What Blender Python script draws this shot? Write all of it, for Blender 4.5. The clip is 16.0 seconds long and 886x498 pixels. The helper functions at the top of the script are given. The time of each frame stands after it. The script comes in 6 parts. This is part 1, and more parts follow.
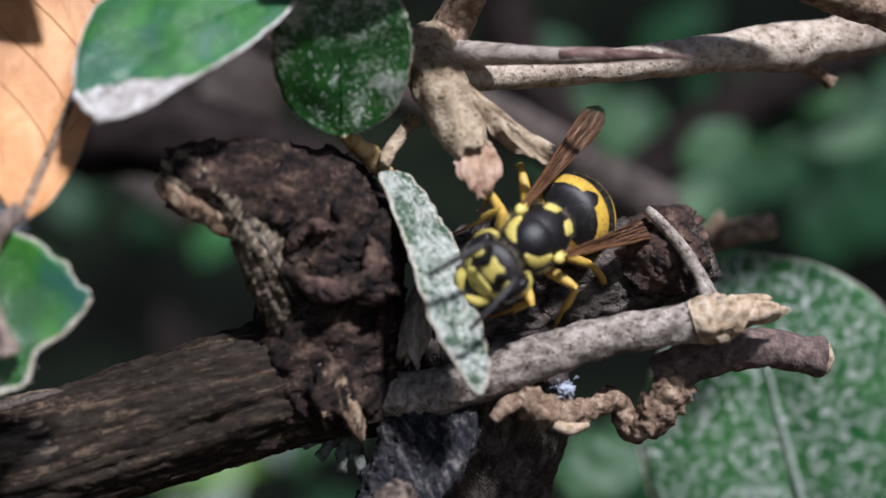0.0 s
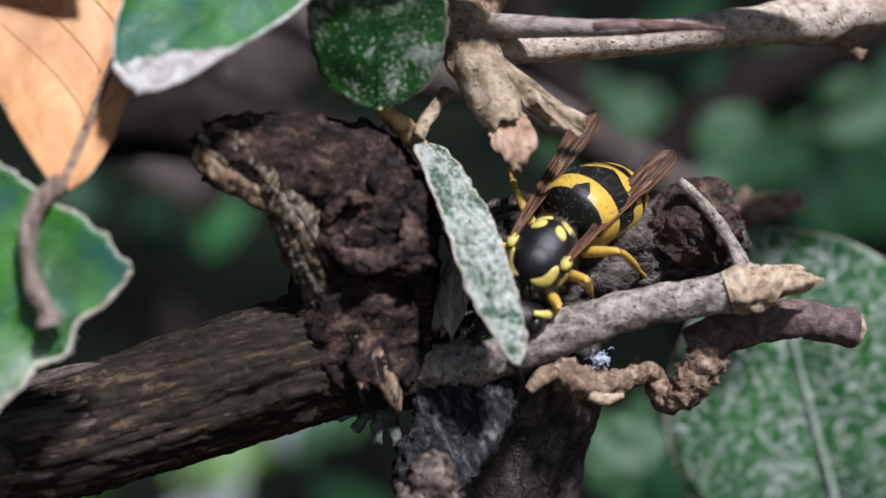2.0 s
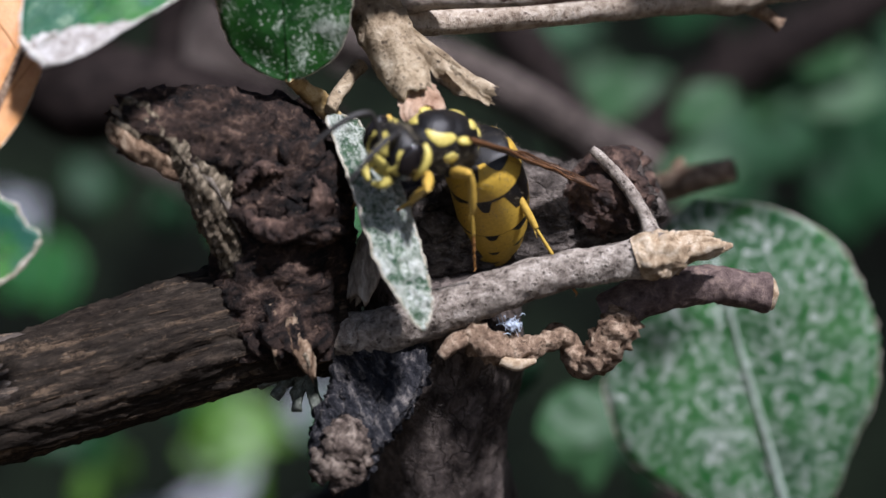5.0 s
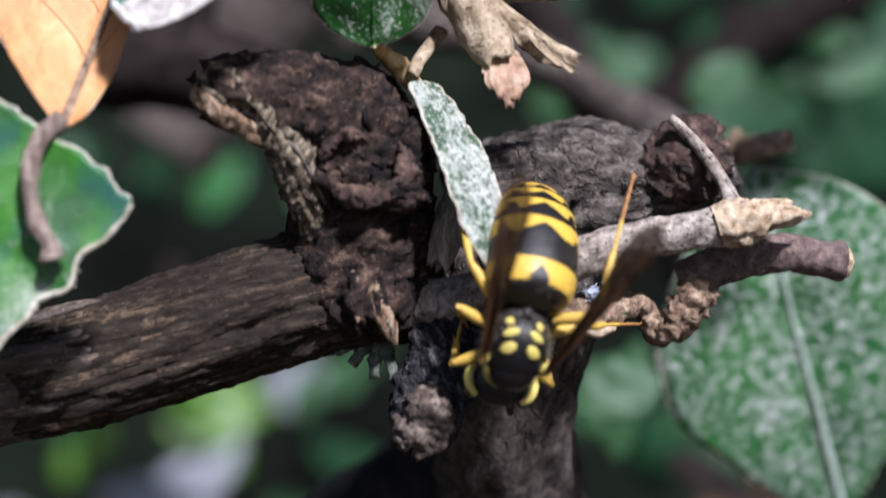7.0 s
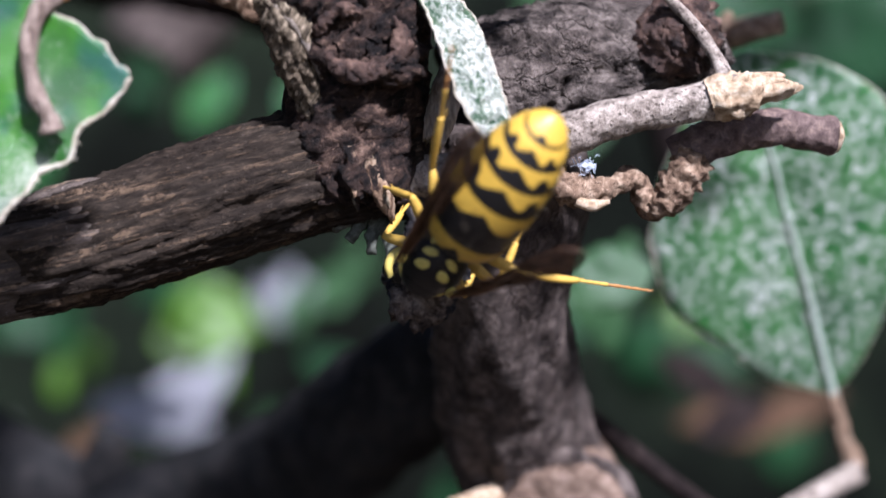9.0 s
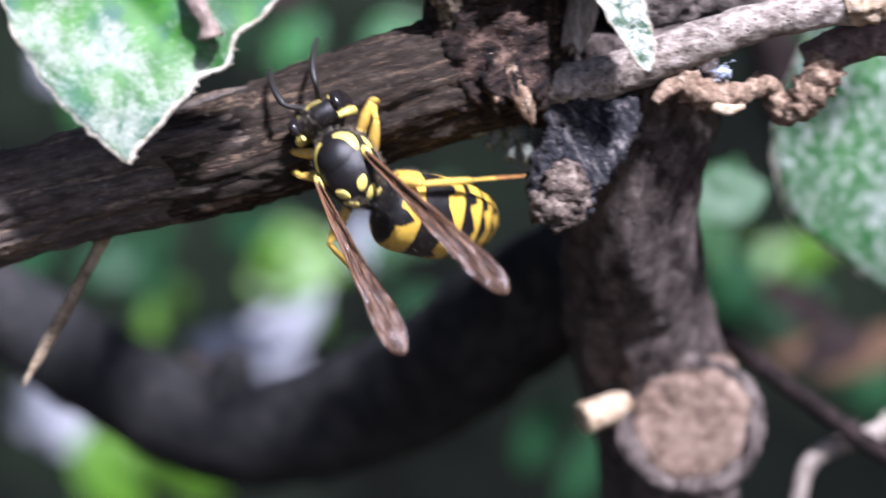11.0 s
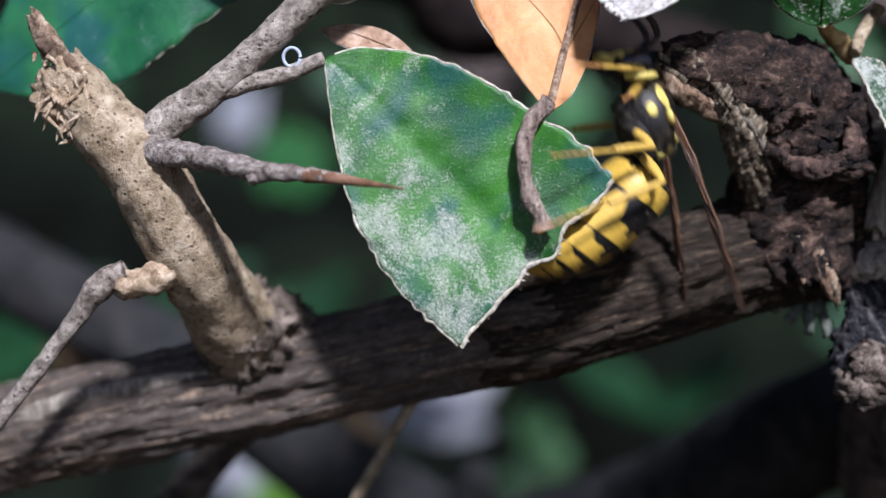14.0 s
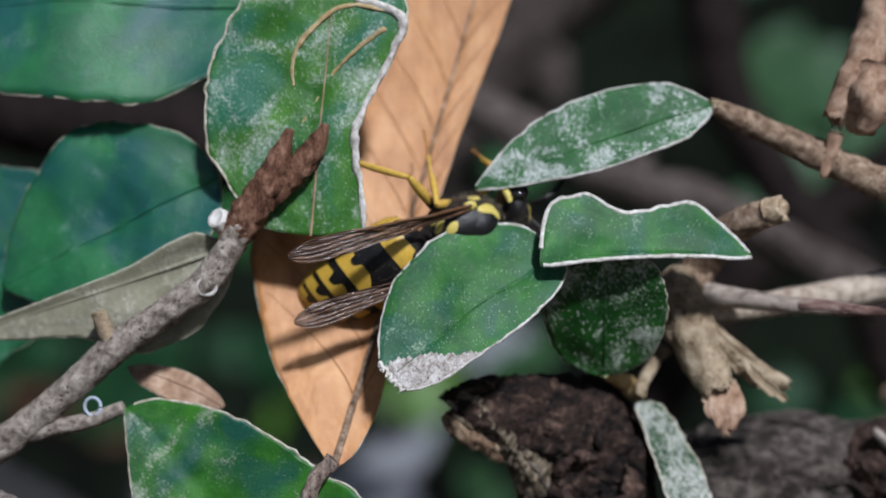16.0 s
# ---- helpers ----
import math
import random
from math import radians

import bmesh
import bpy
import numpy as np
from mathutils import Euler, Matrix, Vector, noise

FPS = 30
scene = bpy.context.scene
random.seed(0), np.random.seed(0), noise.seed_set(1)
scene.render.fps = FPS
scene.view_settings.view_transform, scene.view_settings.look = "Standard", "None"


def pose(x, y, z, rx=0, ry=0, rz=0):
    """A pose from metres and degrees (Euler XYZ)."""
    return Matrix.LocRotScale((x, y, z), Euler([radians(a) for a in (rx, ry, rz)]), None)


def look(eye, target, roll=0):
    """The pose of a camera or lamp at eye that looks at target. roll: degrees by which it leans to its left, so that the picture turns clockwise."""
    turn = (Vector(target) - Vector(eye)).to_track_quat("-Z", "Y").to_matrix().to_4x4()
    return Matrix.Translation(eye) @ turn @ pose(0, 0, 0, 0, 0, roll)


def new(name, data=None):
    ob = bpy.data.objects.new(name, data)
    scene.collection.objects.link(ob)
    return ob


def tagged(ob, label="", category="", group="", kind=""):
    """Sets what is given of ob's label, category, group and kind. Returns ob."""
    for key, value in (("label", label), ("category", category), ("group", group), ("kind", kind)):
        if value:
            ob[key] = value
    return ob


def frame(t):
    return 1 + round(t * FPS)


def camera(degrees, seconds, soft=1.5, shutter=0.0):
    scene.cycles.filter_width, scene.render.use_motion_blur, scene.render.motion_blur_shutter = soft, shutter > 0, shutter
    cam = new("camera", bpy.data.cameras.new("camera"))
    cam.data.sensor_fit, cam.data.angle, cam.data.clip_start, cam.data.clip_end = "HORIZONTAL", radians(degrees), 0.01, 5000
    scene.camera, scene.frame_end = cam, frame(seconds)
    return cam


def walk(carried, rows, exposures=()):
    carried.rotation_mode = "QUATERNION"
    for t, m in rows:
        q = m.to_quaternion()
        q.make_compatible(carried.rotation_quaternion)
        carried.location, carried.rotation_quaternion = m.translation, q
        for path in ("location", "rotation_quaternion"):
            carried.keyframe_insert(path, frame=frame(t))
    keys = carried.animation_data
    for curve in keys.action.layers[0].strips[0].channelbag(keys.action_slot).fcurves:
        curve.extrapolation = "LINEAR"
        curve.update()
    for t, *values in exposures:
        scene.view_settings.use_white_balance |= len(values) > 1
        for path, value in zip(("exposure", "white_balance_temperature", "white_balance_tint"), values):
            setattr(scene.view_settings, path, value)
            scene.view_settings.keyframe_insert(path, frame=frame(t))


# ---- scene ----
# Everything below is written in millimetres and scaled to metres by MM.
MM = 0.001

cam = camera(30.0, 16.0, soft=1.5, shutter=0.5)
cam.data.dof.use_dof = True
cam.data.dof.focus_distance = 0.0958
cam.data.dof.aperture_fstop = 21.0
PATH = [
    (0, (0.00, -93.30, 0.00), (0.26, 6.70, 0.51), 0.04),
    (0.5, (0.91, -94.32, -0.06), (0.22, 5.68, 0.54), 0.16),
    (1, (-0.32, -94.15, -0.25), (-0.93, 5.84, -0.11), -0.07),
    (1.5, (-0.67, -93.37, -1.38), (-0.86, 6.63, -0.75), -0.25),
    (2, (-2.11, -93.69, -1.31), (-1.69, 6.31, -1.07), -0.24),
    (2.5, (-1.81, -93.76, -2.06), (-1.12, 6.24, -1.71), -0.18),
    (3, (1.38, -93.42, -2.41), (0.89, 6.57, -2.83), -0.24),
    (3.2, (1.53, -93.24, -2.33), (1.57, 6.75, -3.11), -0.32),
    (5.3, (5.35, -95.41, -2.78), (2.97, 4.56, -2.83), -0.90),
    (5.5, (4.56, -95.48, -3.16), (2.03, 4.48, -2.05), -0.97),
    (6, (3.36, -96.33, -2.09), (0.43, 3.62, -1.26), -0.98),
    (6.5, (-1.39, -96.04, -1.75), (-0.89, 3.95, -2.43), -0.57),
    (7, (-1.94, -95.35, -2.99), (-1.42, 4.64, -4.84), -0.55),
    (7.5, (-1.80, -95.09, -4.27), (-1.12, 4.82, -8.57), -0.65),
    (8, (-2.01, -96.24, -4.24), (-1.56, 3.64, -9.04), -0.68),
    (8.2, (-1.24, -96.37, -4.33), (-1.18, 3.51, -9.35), -0.71),
    (10.3, (-5.08, -98.27, -8.82), (-1.43, 1.32, -17.02), -1.48),
    (10.5, (-4.57, -99.22, -9.02), (-2.02, 0.43, -16.95), -1.40),
    (11, (-6.60, -99.57, -8.22), (-9.70, -0.05, -17.55), -1.39),
    (11.5, (-7.75, -99.95, -7.94), (-14.26, -0.51, -16.30), -1.58),
    (12, (-10.77, -101.01, -6.86), (-20.35, -1.72, -13.97), -1.80),
    (12.5, (-13.97, -102.33, -3.70), (-22.67, -2.88, -9.51), -1.69),
    (13, (-14.38, -103.35, -0.41), (-24.62, -4.11, -7.25), -1.51),
    (13.5, (-17.22, -103.24, 0.95), (-28.29, -4.19, -7.26), -1.17),
    (14, (-16.77, -103.77, 1.12), (-27.92, -4.67, -6.32), -0.94),
    (14.5, (-15.19, -104.22, 4.80), (-25.06, -4.99, -2.72), -0.72),
    (15, (-12.12, -103.65, 10.07), (-22.15, -4.33, 4.09), -0.55),
    (15.5, (-5.96, -103.84, 19.62), (-16.04, -4.72, 11.03), -0.02),
    (16, (-4.46, -105.36, 23.68), (-15.01, -6.32, 14.76), 0.14),
]
LIGHT = [(0, 0.36, 5800, 18), (3.2, 0.40, 5820, 18), (5.5, 0.47, 5840, 19), (6.7, 0.65, 5800, 20), (7.5, 0.98, 5760, 23), (8.2, 1.06, 5760, 24), (10.4, 1.31, 5610, 27), (11.5, 1.55, 5600, 27), (12.2, 1.36, 5580, 27), (13, 0.8, 5640, 22), (13.5, 0.67, 5700, 20), (14, 0.56, 5650, 20), (14.5, 0.37, 5570, 16), (15, 0.16, 5620, 17), (15.5, -0.03, 5660, 15), (16, -0.17, 5780, 14)]
walk(cam, [(t, look(Vector(e) * MM, Vector(g) * MM, roll)) for t, e, g, roll in PATH], LIGHT)

# ---- light: open shade under a bright sky, sun from above and in front ----
SUN_TURN, SUN_HEIGHT = radians(154), radians(44)
world = bpy.data.worlds.new("sky")
scene.world = world
world.use_nodes = True
sky = world.node_tree.nodes.new("ShaderNodeTexSky")
sky.sky_type, sky.sun_disc = "NISHITA", False
sky.sun_elevation, sky.sun_rotation = SUN_HEIGHT, SUN_TURN
world.node_tree.links.new(sky.outputs[0], world.node_tree.nodes["Background"].inputs[0])
world.node_tree.nodes["Background"].inputs[1].default_value = 0.05
sun = new("sun", bpy.data.lights.new("sun", "SUN"))
sun.data.energy, sun.data.angle, sun.data.color = 5.0, radians(5), (1.0, 0.97, 0.93)
toward = Vector((math.sin(SUN_TURN) * math.cos(SUN_HEIGHT), math.cos(SUN_TURN) * math.cos(SUN_HEIGHT), math.sin(SUN_HEIGHT)))
sun.matrix_world = look(toward, (0, 0, 0))


# ---- materials ----
def material(name, rough=0.6, spec=0.3):
    m = bpy.data.materials.new(name)
    m.use_nodes = True
    b = m.node_tree.nodes["Principled BSDF"]
    b.inputs["Roughness"].default_value = rough
    b.inputs["Specular IOR Level"].default_value = spec
    return m, m.node_tree, b


def coords(nt, scale=(1, 1, 1), turn=0.0):
    """Object coordinates in millimetres, turned about y by turn degrees and stretched by scale."""
    c = nt.nodes.new("ShaderNodeTexCoord")
    mp = nt.nodes.new("ShaderNodeMapping")
    mp.inputs["Scale"].default_value = [1000 * s for s in scale]
    src = c.outputs["Object"]
    if turn:
        ro = nt.nodes.new("ShaderNodeVectorRotate")
        ro.rotation_type = "Y_AXIS"
        ro.inputs["Angle"].default_value = radians(turn)
        nt.links.new(src, ro.inputs["Vector"])
        src = ro.outputs[0]
    nt.links.new(src, mp.inputs["Vector"])
    return mp.outputs[0]


def noise_tex(nt, vec, scale, detail=5, rough=0.6, distort=0.0):
    n = nt.nodes.new("ShaderNodeTexNoise")
    n.inputs["Scale"].default_value, n.inputs["Detail"].default_value = scale, detail
    n.inputs["Roughness"].default_value, n.inputs["Distortion"].default_value = rough, distort
    nt.links.new(vec, n.inputs["Vector"])
    return n.outputs[0]


def ramp(nt, fac, stops):
    r = nt.nodes.new("ShaderNodeValToRGB")
    while len(r.color_ramp.elements) < len(stops):
        r.color_ramp.elements.new(0.5)
    for e, (p, c) in zip(r.color_ramp.elements, stops):
        e.position = p
        e.color = (*c, 1) if not isinstance(c, (int, float)) else (c, c, c, 1)
    nt.links.new(fac, r.inputs[0])
    return r.outputs[0]


def mix(nt, fac, a, b, mode="MIX"):
    n = nt.nodes.new("ShaderNodeMix")
    n.data_type, n.blend_type = "RGBA", mode
    for val, sock in ((fac, 0), (a, 6), (b, 7)):
        if isinstance(val, (int, float)):
            n.inputs[sock].default_value = val
        elif isinstance(val, tuple):
            n.inputs[sock].default_value = (*val, 1)
        else:
            nt.links.new(val, n.inputs[sock])
    return n.outputs[2]


def bump(nt, b, height, strength=0.5, dist=0.1):
    n = nt.nodes.new("ShaderNodeBump")
    n.inputs["Strength"].default_value, n.inputs["Distance"].default_value = strength, dist * MM
    nt.links.new(height, n.inputs["Height"])
    nt.links.new(n.outputs[0], b.inputs["Normal"])


def bark(name, dark, mid, light, grain=(1, 1, 1), speck=None, scale=0.8, contrast=(0.3, 0.5, 0.72), relief=0.25, rough=0.85, pits=0.0, turn=0.0, streak=None, crust=None, spec=0.15, cracks=0.0):
    """Bark in three tones. streak: colour of long weathered ridges; crust: colour of small pale flakes; pits: pores, cracks: bark plates per millimetre."""
    m, nt, b = material(name, rough, spec)
    v = coords(nt, grain, turn)
    n1 = noise_tex(nt, v, scale, 8, 0.68, 0.4)
    col = ramp(nt, n1, list(zip(contrast, (dark, mid, light))))
    n2 = noise_tex(nt, coords(nt), 0.22, 3, 0.5)
    col = mix(nt, ramp(nt, n2, [(0.4, 0.0), (0.66, 0.45)]), col, mix(nt, 1.0, col, (0.55, 0.5, 0.48), "MULTIPLY"))
    n3 = noise_tex(nt, coords(nt), 5.0, 4, 0.7)
    high = mix(nt, 0.45, n1, n3)
    if streak:
        line = ramp(nt, noise_tex(nt, coords(nt, (0.07, 0.9, 1.1), turn), 1.5, 5, 0.65, 0.5), [(0.54, 0.0), (0.6, 0.75)])
        rag = ramp(nt, noise_tex(nt, coords(nt), 1.6, 5, 0.75), [(0.4, 0.1), (0.56, 1.0)])
        line = mix(nt, 1.0, line, rag, "MULTIPLY")
        col = mix(nt, line, col, streak)
        high = mix(nt, line, high, (0.9, 0.9, 0.9))
    if crust:
        bit = ramp(nt, noise_tex(nt, coords(nt, (0.8, 1, 1.1), turn), 2.2, 6, 0.8), [(0.6, 0.0), (0.66, 0.8)])
        col = mix(nt, bit, col, crust)
    if cracks:
        wob = nt.nodes.new("ShaderNodeTexNoise")
        wob.inputs["Scale"].default_value, wob.inputs["Detail"].default_value = 1.1, 4
        nt.links.new(coords(nt), wob.inputs["Vector"])
        pull = nt.nodes.new("ShaderNodeVectorMath")
        pull.operation = "MULTIPLY_ADD"
        pull.inputs[1].default_value = (1.6, 1.6, 1.6)
        nt.links.new(wob.outputs["Color"], pull.inputs[0])
        nt.links.new(v, pull.inputs[2])
        cell = nt.nodes.new("ShaderNodeTexVoronoi")
        cell.feature = "DISTANCE_TO_EDGE"
        cell.inputs["Scale"].default_value = cracks
        nt.links.new(pull.outputs[0], cell.inputs["Vector"])
        slit = mix(nt, 1.0, ramp(nt, cell.outputs["Distance"], [(0.0, 0.6), (0.08, 0.0)]), ramp(nt, n2, [(0.38, 0.1), (0.55, 1.0)]), "MULTIPLY")
        col = mix(nt, slit, col, dark)
        high = mix(nt, slit, high, (0.0, 0.0, 0.0))
    if speck:
        col = mix(nt, ramp(nt, n3, [(0.58, 0.0), (0.66, 0.85)]), col, speck)
    if pits:
        vo = nt.nodes.new("ShaderNodeTexVoronoi")
        vo.inputs["Scale"].default_value, vo.inputs["Randomness"].default_value = pits, 1.0
        nt.links.new(coords(nt), vo.inputs["Vector"])
        hole = ramp(nt, vo.outputs["Distance"], [(0.1, 0.7), (0.22, 0.0)])
        col = mix(nt, hole, col, speck or dark)
        high = mix(nt, hole, high, (0.1, 0.1, 0.1))
    nt.links.new(col, b.inputs["Base Color"])
    bump(nt, b, high, 1.0, relief)
    return m


BARK_LIMB = bark("limb_bark", (0.036, 0.03, 0.026), (0.09, 0.074, 0.062), (0.2, 0.165, 0.135), (0.35, 1.0, 1.2), None, 1.7, (0.3, 0.5, 0.76), 0.3, 0.85, 0.0, 13, (0.34, 0.25, 0.17), (0.32, 0.29, 0.25))
# Limb bark near the fork, its tones darkened for the shade cast there.
BARK_FORK_SHADE = bark("shaded_fork_bark", (0.011, 0.009, 0.0075), (0.034, 0.027, 0.0205), (0.11, 0.084, 0.06), (0.32, 1.0, 1.4), None, 1.8, (0.33, 0.54, 0.8), 0.32, 0.85, 0.0, 13, (0.17, 0.12, 0.078), (0.12, 0.1, 0.08), spec=0.08)
# Bowed branch bark; the shade it stands in is put into its colour.
BARK_SHADE = bark("shade_grey_bark", (0.013, 0.014, 0.015), (0.027, 0.028, 0.028), (0.06, 0.055, 0.052), (1, 1, 1), None, 0.5, (0.3, 0.5, 0.72), 0.3, spec=0.08)
BARK_TRUNK = bark("trunk_bark", (0.02, 0.017, 0.015), (0.125, 0.105, 0.09), (0.38, 0.33, 0.285), (0.6, 1, 1), None, 1.2, (0.36, 0.52, 0.74), 0.8, 0.7, 0.0, 0.0, None, (0.36, 0.31, 0.265), cracks=0.7)
# Browner trunk bark, darkened further to carry the shadow that falls there.
BARK_STEM_SHADED = bark("shaded_stem_bark", (0.022, 0.018, 0.016), (0.098, 0.08, 0.07), (0.26, 0.215, 0.185), (1, 1, 0.6), None, 0.9, (0.34, 0.5, 0.72), 0.45, 0.85, 0.0, 0.0, None, (0.28, 0.24, 0.21), cracks=0.8)
BARK_GREY = bark("grey_twig_bark", (0.11, 0.09, 0.075), (0.30, 0.26, 0.215), (0.54, 0.485, 0.415), (1, 1, 1), (0.05, 0.038, 0.03), 1.5, (0.36, 0.5, 0.66), 0.3, 0.85, 1.9)
BARK_TAN = bark("tan_twig_bark", (0.16, 0.117, 0.07), (0.36, 0.285, 0.185), (0.56, 0.475, 0.345), (1, 1, 1), (0.06, 0.042, 0.03), 1.0, (0.34, 0.52, 0.7), 0.3, 0.85, 1.7)
BARK_PALE = bark("pale_twig_bark", (0.22, 0.165, 0.12), (0.47, 0.395, 0.305), (0.66, 0.585, 0.49), (1, 1, 1), (0.1, 0.06, 0.045), 1.3, (0.34, 0.5, 0.68), 0.3, 0.85, 1.7)
BARK_RED = bark("reddish_bark", (0.08, 0.053, 0.036), (0.26, 0.18, 0.12), (0.54, 0.43, 0.31), (1, 1, 1), (0.03, 0.02, 0.015), 1.6, (0.34, 0.5, 0.68), 0.3)
DEAD_WOOD = bark("dead_wood", (0.006, 0.0045, 0.004), (0.055, 0.034, 0.025), (0.34, 0.225, 0.16), (0.8, 0.8, 1.1), None, 0.95, (0.41, 0.55, 0.76), 0.9, 0.8, 0.0, 20, None, (0.3, 0.2, 0.14), spec=0.25)
PALE_WOOD = bark("pale_split_wood", (0.12, 0.075, 0.045), (0.4, 0.3, 0.19), (0.66, 0.56, 0.42), (1, 1, 1), None, 1.6, (0.3, 0.48, 0.66), 0.25)
RIDGE_WOOD = bark("bare_ridge_wood", (0.025, 0.02, 0.014), (0.19, 0.155, 0.105), (0.52, 0.44, 0.32), (1.8, 1.8, 0.3), None, 1.4, (0.36, 0.52, 0.7), 0.3, 0.85, 0.0, -35)
SCORCH = bark("scorched_leaf_tip", (0.17, 0.12, 0.09), (0.5, 0.47, 0.43), (0.76, 0.75, 0.72), (1, 1, 1), (0.12, 0.08, 0.06), 1.6, (0.34, 0.47, 0.62), 0.35)
RIB_PALE = bark("pale_midrib", (0.17, 0.22, 0.17), (0.3, 0.37, 0.31), (0.42, 0.48, 0.42), (1, 1, 1), None, 1.5, (0.3, 0.5, 0.7), 0.08)
RIM_WHITE = bark("dried_white_rim", (0.34, 0.31, 0.25), (0.58, 0.56, 0.5), (0.78, 0.77, 0.73), (1, 1, 1), None, 1.8, (0.3, 0.45, 0.62), 0.2)
MINE = bark("dry_mine", (0.22, 0.15, 0.06), (0.42, 0.32, 0.16), (0.55, 0.47, 0.3), (1, 1, 1), None, 1.4, (0.3, 0.5, 0.7), 0.1)
ROT = bark("rotten_wood", (0.01, 0.006, 0.005), (0.075, 0.044, 0.032), (0.28, 0.18, 0.13), (1, 1, 1), None, 0.9, (0.36, 0.52, 0.72), 0.5, 0.6, spec=0.35)
SPLINT = bark("torn_brown_wood", (0.06, 0.035, 0.022), (0.26, 0.175, 0.11), (0.55, 0.44, 0.31), (1.6, 1.6, 0.6), None, 1.4, (0.36, 0.5, 0.68), 0.35)
ASH_WOOD = bark("ashen_wood", (0.1, 0.085, 0.07), (0.26, 0.225, 0.18), (0.5, 0.45, 0.38), (2, 2, 0.6), None, 1.3, (0.3, 0.5, 0.68), 0.25)
PEEL = bark("peeling_bark", (0.012, 0.013, 0.017), (0.05, 0.05, 0.055), (0.3, 0.27, 0.24), (2.2, 2.2, 0.6), None, 1.1, (0.4, 0.53, 0.7), 0.7, 0.8, 0.0, 30)
THORN = bark("thorn_skin", (0.075, 0.06, 0.05), (0.25, 0.215, 0.185), (0.46, 0.425, 0.38), (0.6, 1, 1), (0.09, 0.05, 0.04), 2.4, (0.34, 0.5, 0.66), 0.4)
CALYX = bark("dried_calyx", (0.16, 0.085, 0.05), (0.36, 0.24, 0.16), (0.55, 0.42, 0.31), (1, 1, 1), None, 1.2, (0.3, 0.5, 0.7), 0.15)
# Twig bark for the background, with the hedge shade put into near-black tones.
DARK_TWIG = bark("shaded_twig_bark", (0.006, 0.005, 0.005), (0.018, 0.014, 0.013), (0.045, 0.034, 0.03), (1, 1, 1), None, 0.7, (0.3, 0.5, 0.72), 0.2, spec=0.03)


def leaf_skin(name, deep, green, felt, cover=0.5, fine=4.5, gloss=0.38, patch=0.35, dots=0.0, dot_size=0.3, tint=None, crisp=1.0, relief=0.09, spec=0.28, lean=None):
    """Green leaf skin under a patchy white felt of star hairs. dots: hair tufts per millimetre."""
    m, nt, b = material(name, gloss + 0.06, spec)
    v = coords(nt)
    body = ramp(nt, noise_tex(nt, v, patch, 4, 0.55), [(0.35, deep), (0.65, green)])
    if tint:
        body = mix(nt, ramp(nt, noise_tex(nt, v, patch * 0.6, 3, 0.5, 0.5), [(0.48, 0.0), (0.62, 0.8)]), body, tint)
    fleck = noise_tex(nt, v, fine, 4, 0.75)
    where = noise_tex(nt, v, 0.3, 4, 0.6, 0.6)
    soft = nt.nodes.new("ShaderNodeMath")
    soft.operation, soft.inputs[1].default_value = "MULTIPLY", 0.9
    nt.links.new(fleck, soft.inputs[0])
    thick = nt.nodes.new("ShaderNodeMath")
    thick.operation, thick.inputs[1].default_value = "MULTIPLY_ADD", 1.4
    nt.links.new(where, thick.inputs[0])
    nt.links.new(soft.outputs[0], thick.inputs[2])
    if lean:
        dot = nt.nodes.new("ShaderNodeVectorMath")
        dot.operation, dot.inputs[1].default_value = "DOT_PRODUCT", lean
        nt.links.new(v, dot.inputs[0])
        more = nt.nodes.new("ShaderNodeMath")
        nt.links.new(thick.outputs[0], more.inputs[0])
        nt.links.new(dot.outputs["Value"], more.inputs[1])
        thick = more
    lim = 1.15 + (0.5 - cover) * 0.9
    hair = nt.nodes.new("ShaderNodeMapRange")
    nt.links.new(thick.outputs[0], hair.inputs[0])
    hair.inputs[1].default_value, hair.inputs[2].default_value, hair.inputs[4].default_value = lim - 0.1 * crisp, lim + 0.2 * crisp, 0.8
    weave = noise_tex(nt, coords(nt, (1, 1, 0.45), 30), fine * 1.5, 5, 0.8, 0.7)
    cloth = mix(nt, 1.0, ramp(nt, weave, [(0.36, tuple(c * 0.4 for c in felt)), (0.52, tuple(c * 0.85 for c in felt)), (0.66, tuple(min(0.8, c * 1.25) for c in felt))]), ramp(nt, noise_tex(nt, v, 1.3, 3, 0.6), [(0.38, (0.72, 0.76, 0.74)), (0.6, (1, 1, 1))]), "MULTIPLY")
    thin = nt.nodes.new("ShaderNodeMath")
    thin.operation = "MULTIPLY"
    nt.links.new(hair.outputs[0], thin.inputs[0])
    nt.links.new(ramp(nt, weave, [(0.36, 0.35), (0.52, 1.0)]), thin.inputs[1])
    cover_out = thin.outputs[0]
    if dots:
        vo = nt.nodes.new("ShaderNodeTexVoronoi")
        vo.inputs["Scale"].default_value = dots
        nt.links.new(v, vo.inputs["Vector"])
        spot = nt.nodes.new("ShaderNodeMapRange")
        nt.links.new(vo.outputs["Distance"], spot.inputs[0])
        spot.inputs[1].default_value, spot.inputs[2].default_value = dot_size * 1.25, dot_size * 0.6
        spot.inputs[4].default_value = 0.8
        top = nt.nodes.new("ShaderNodeMath")
        top.operation = "MAXIMUM"
        nt.links.new(cover_out, top.inputs[0])
        sparse = nt.nodes.new("ShaderNodeMath")
        sparse.operation = "MULTIPLY"
        nt.links.new(spot.outputs[0], sparse.inputs[0])
        nt.links.new(ramp(nt, noise_tex(nt, v, 1.2, 4, 0.75), [(0.43, 0.12), (0.6, 1.0)]), sparse.inputs[1])
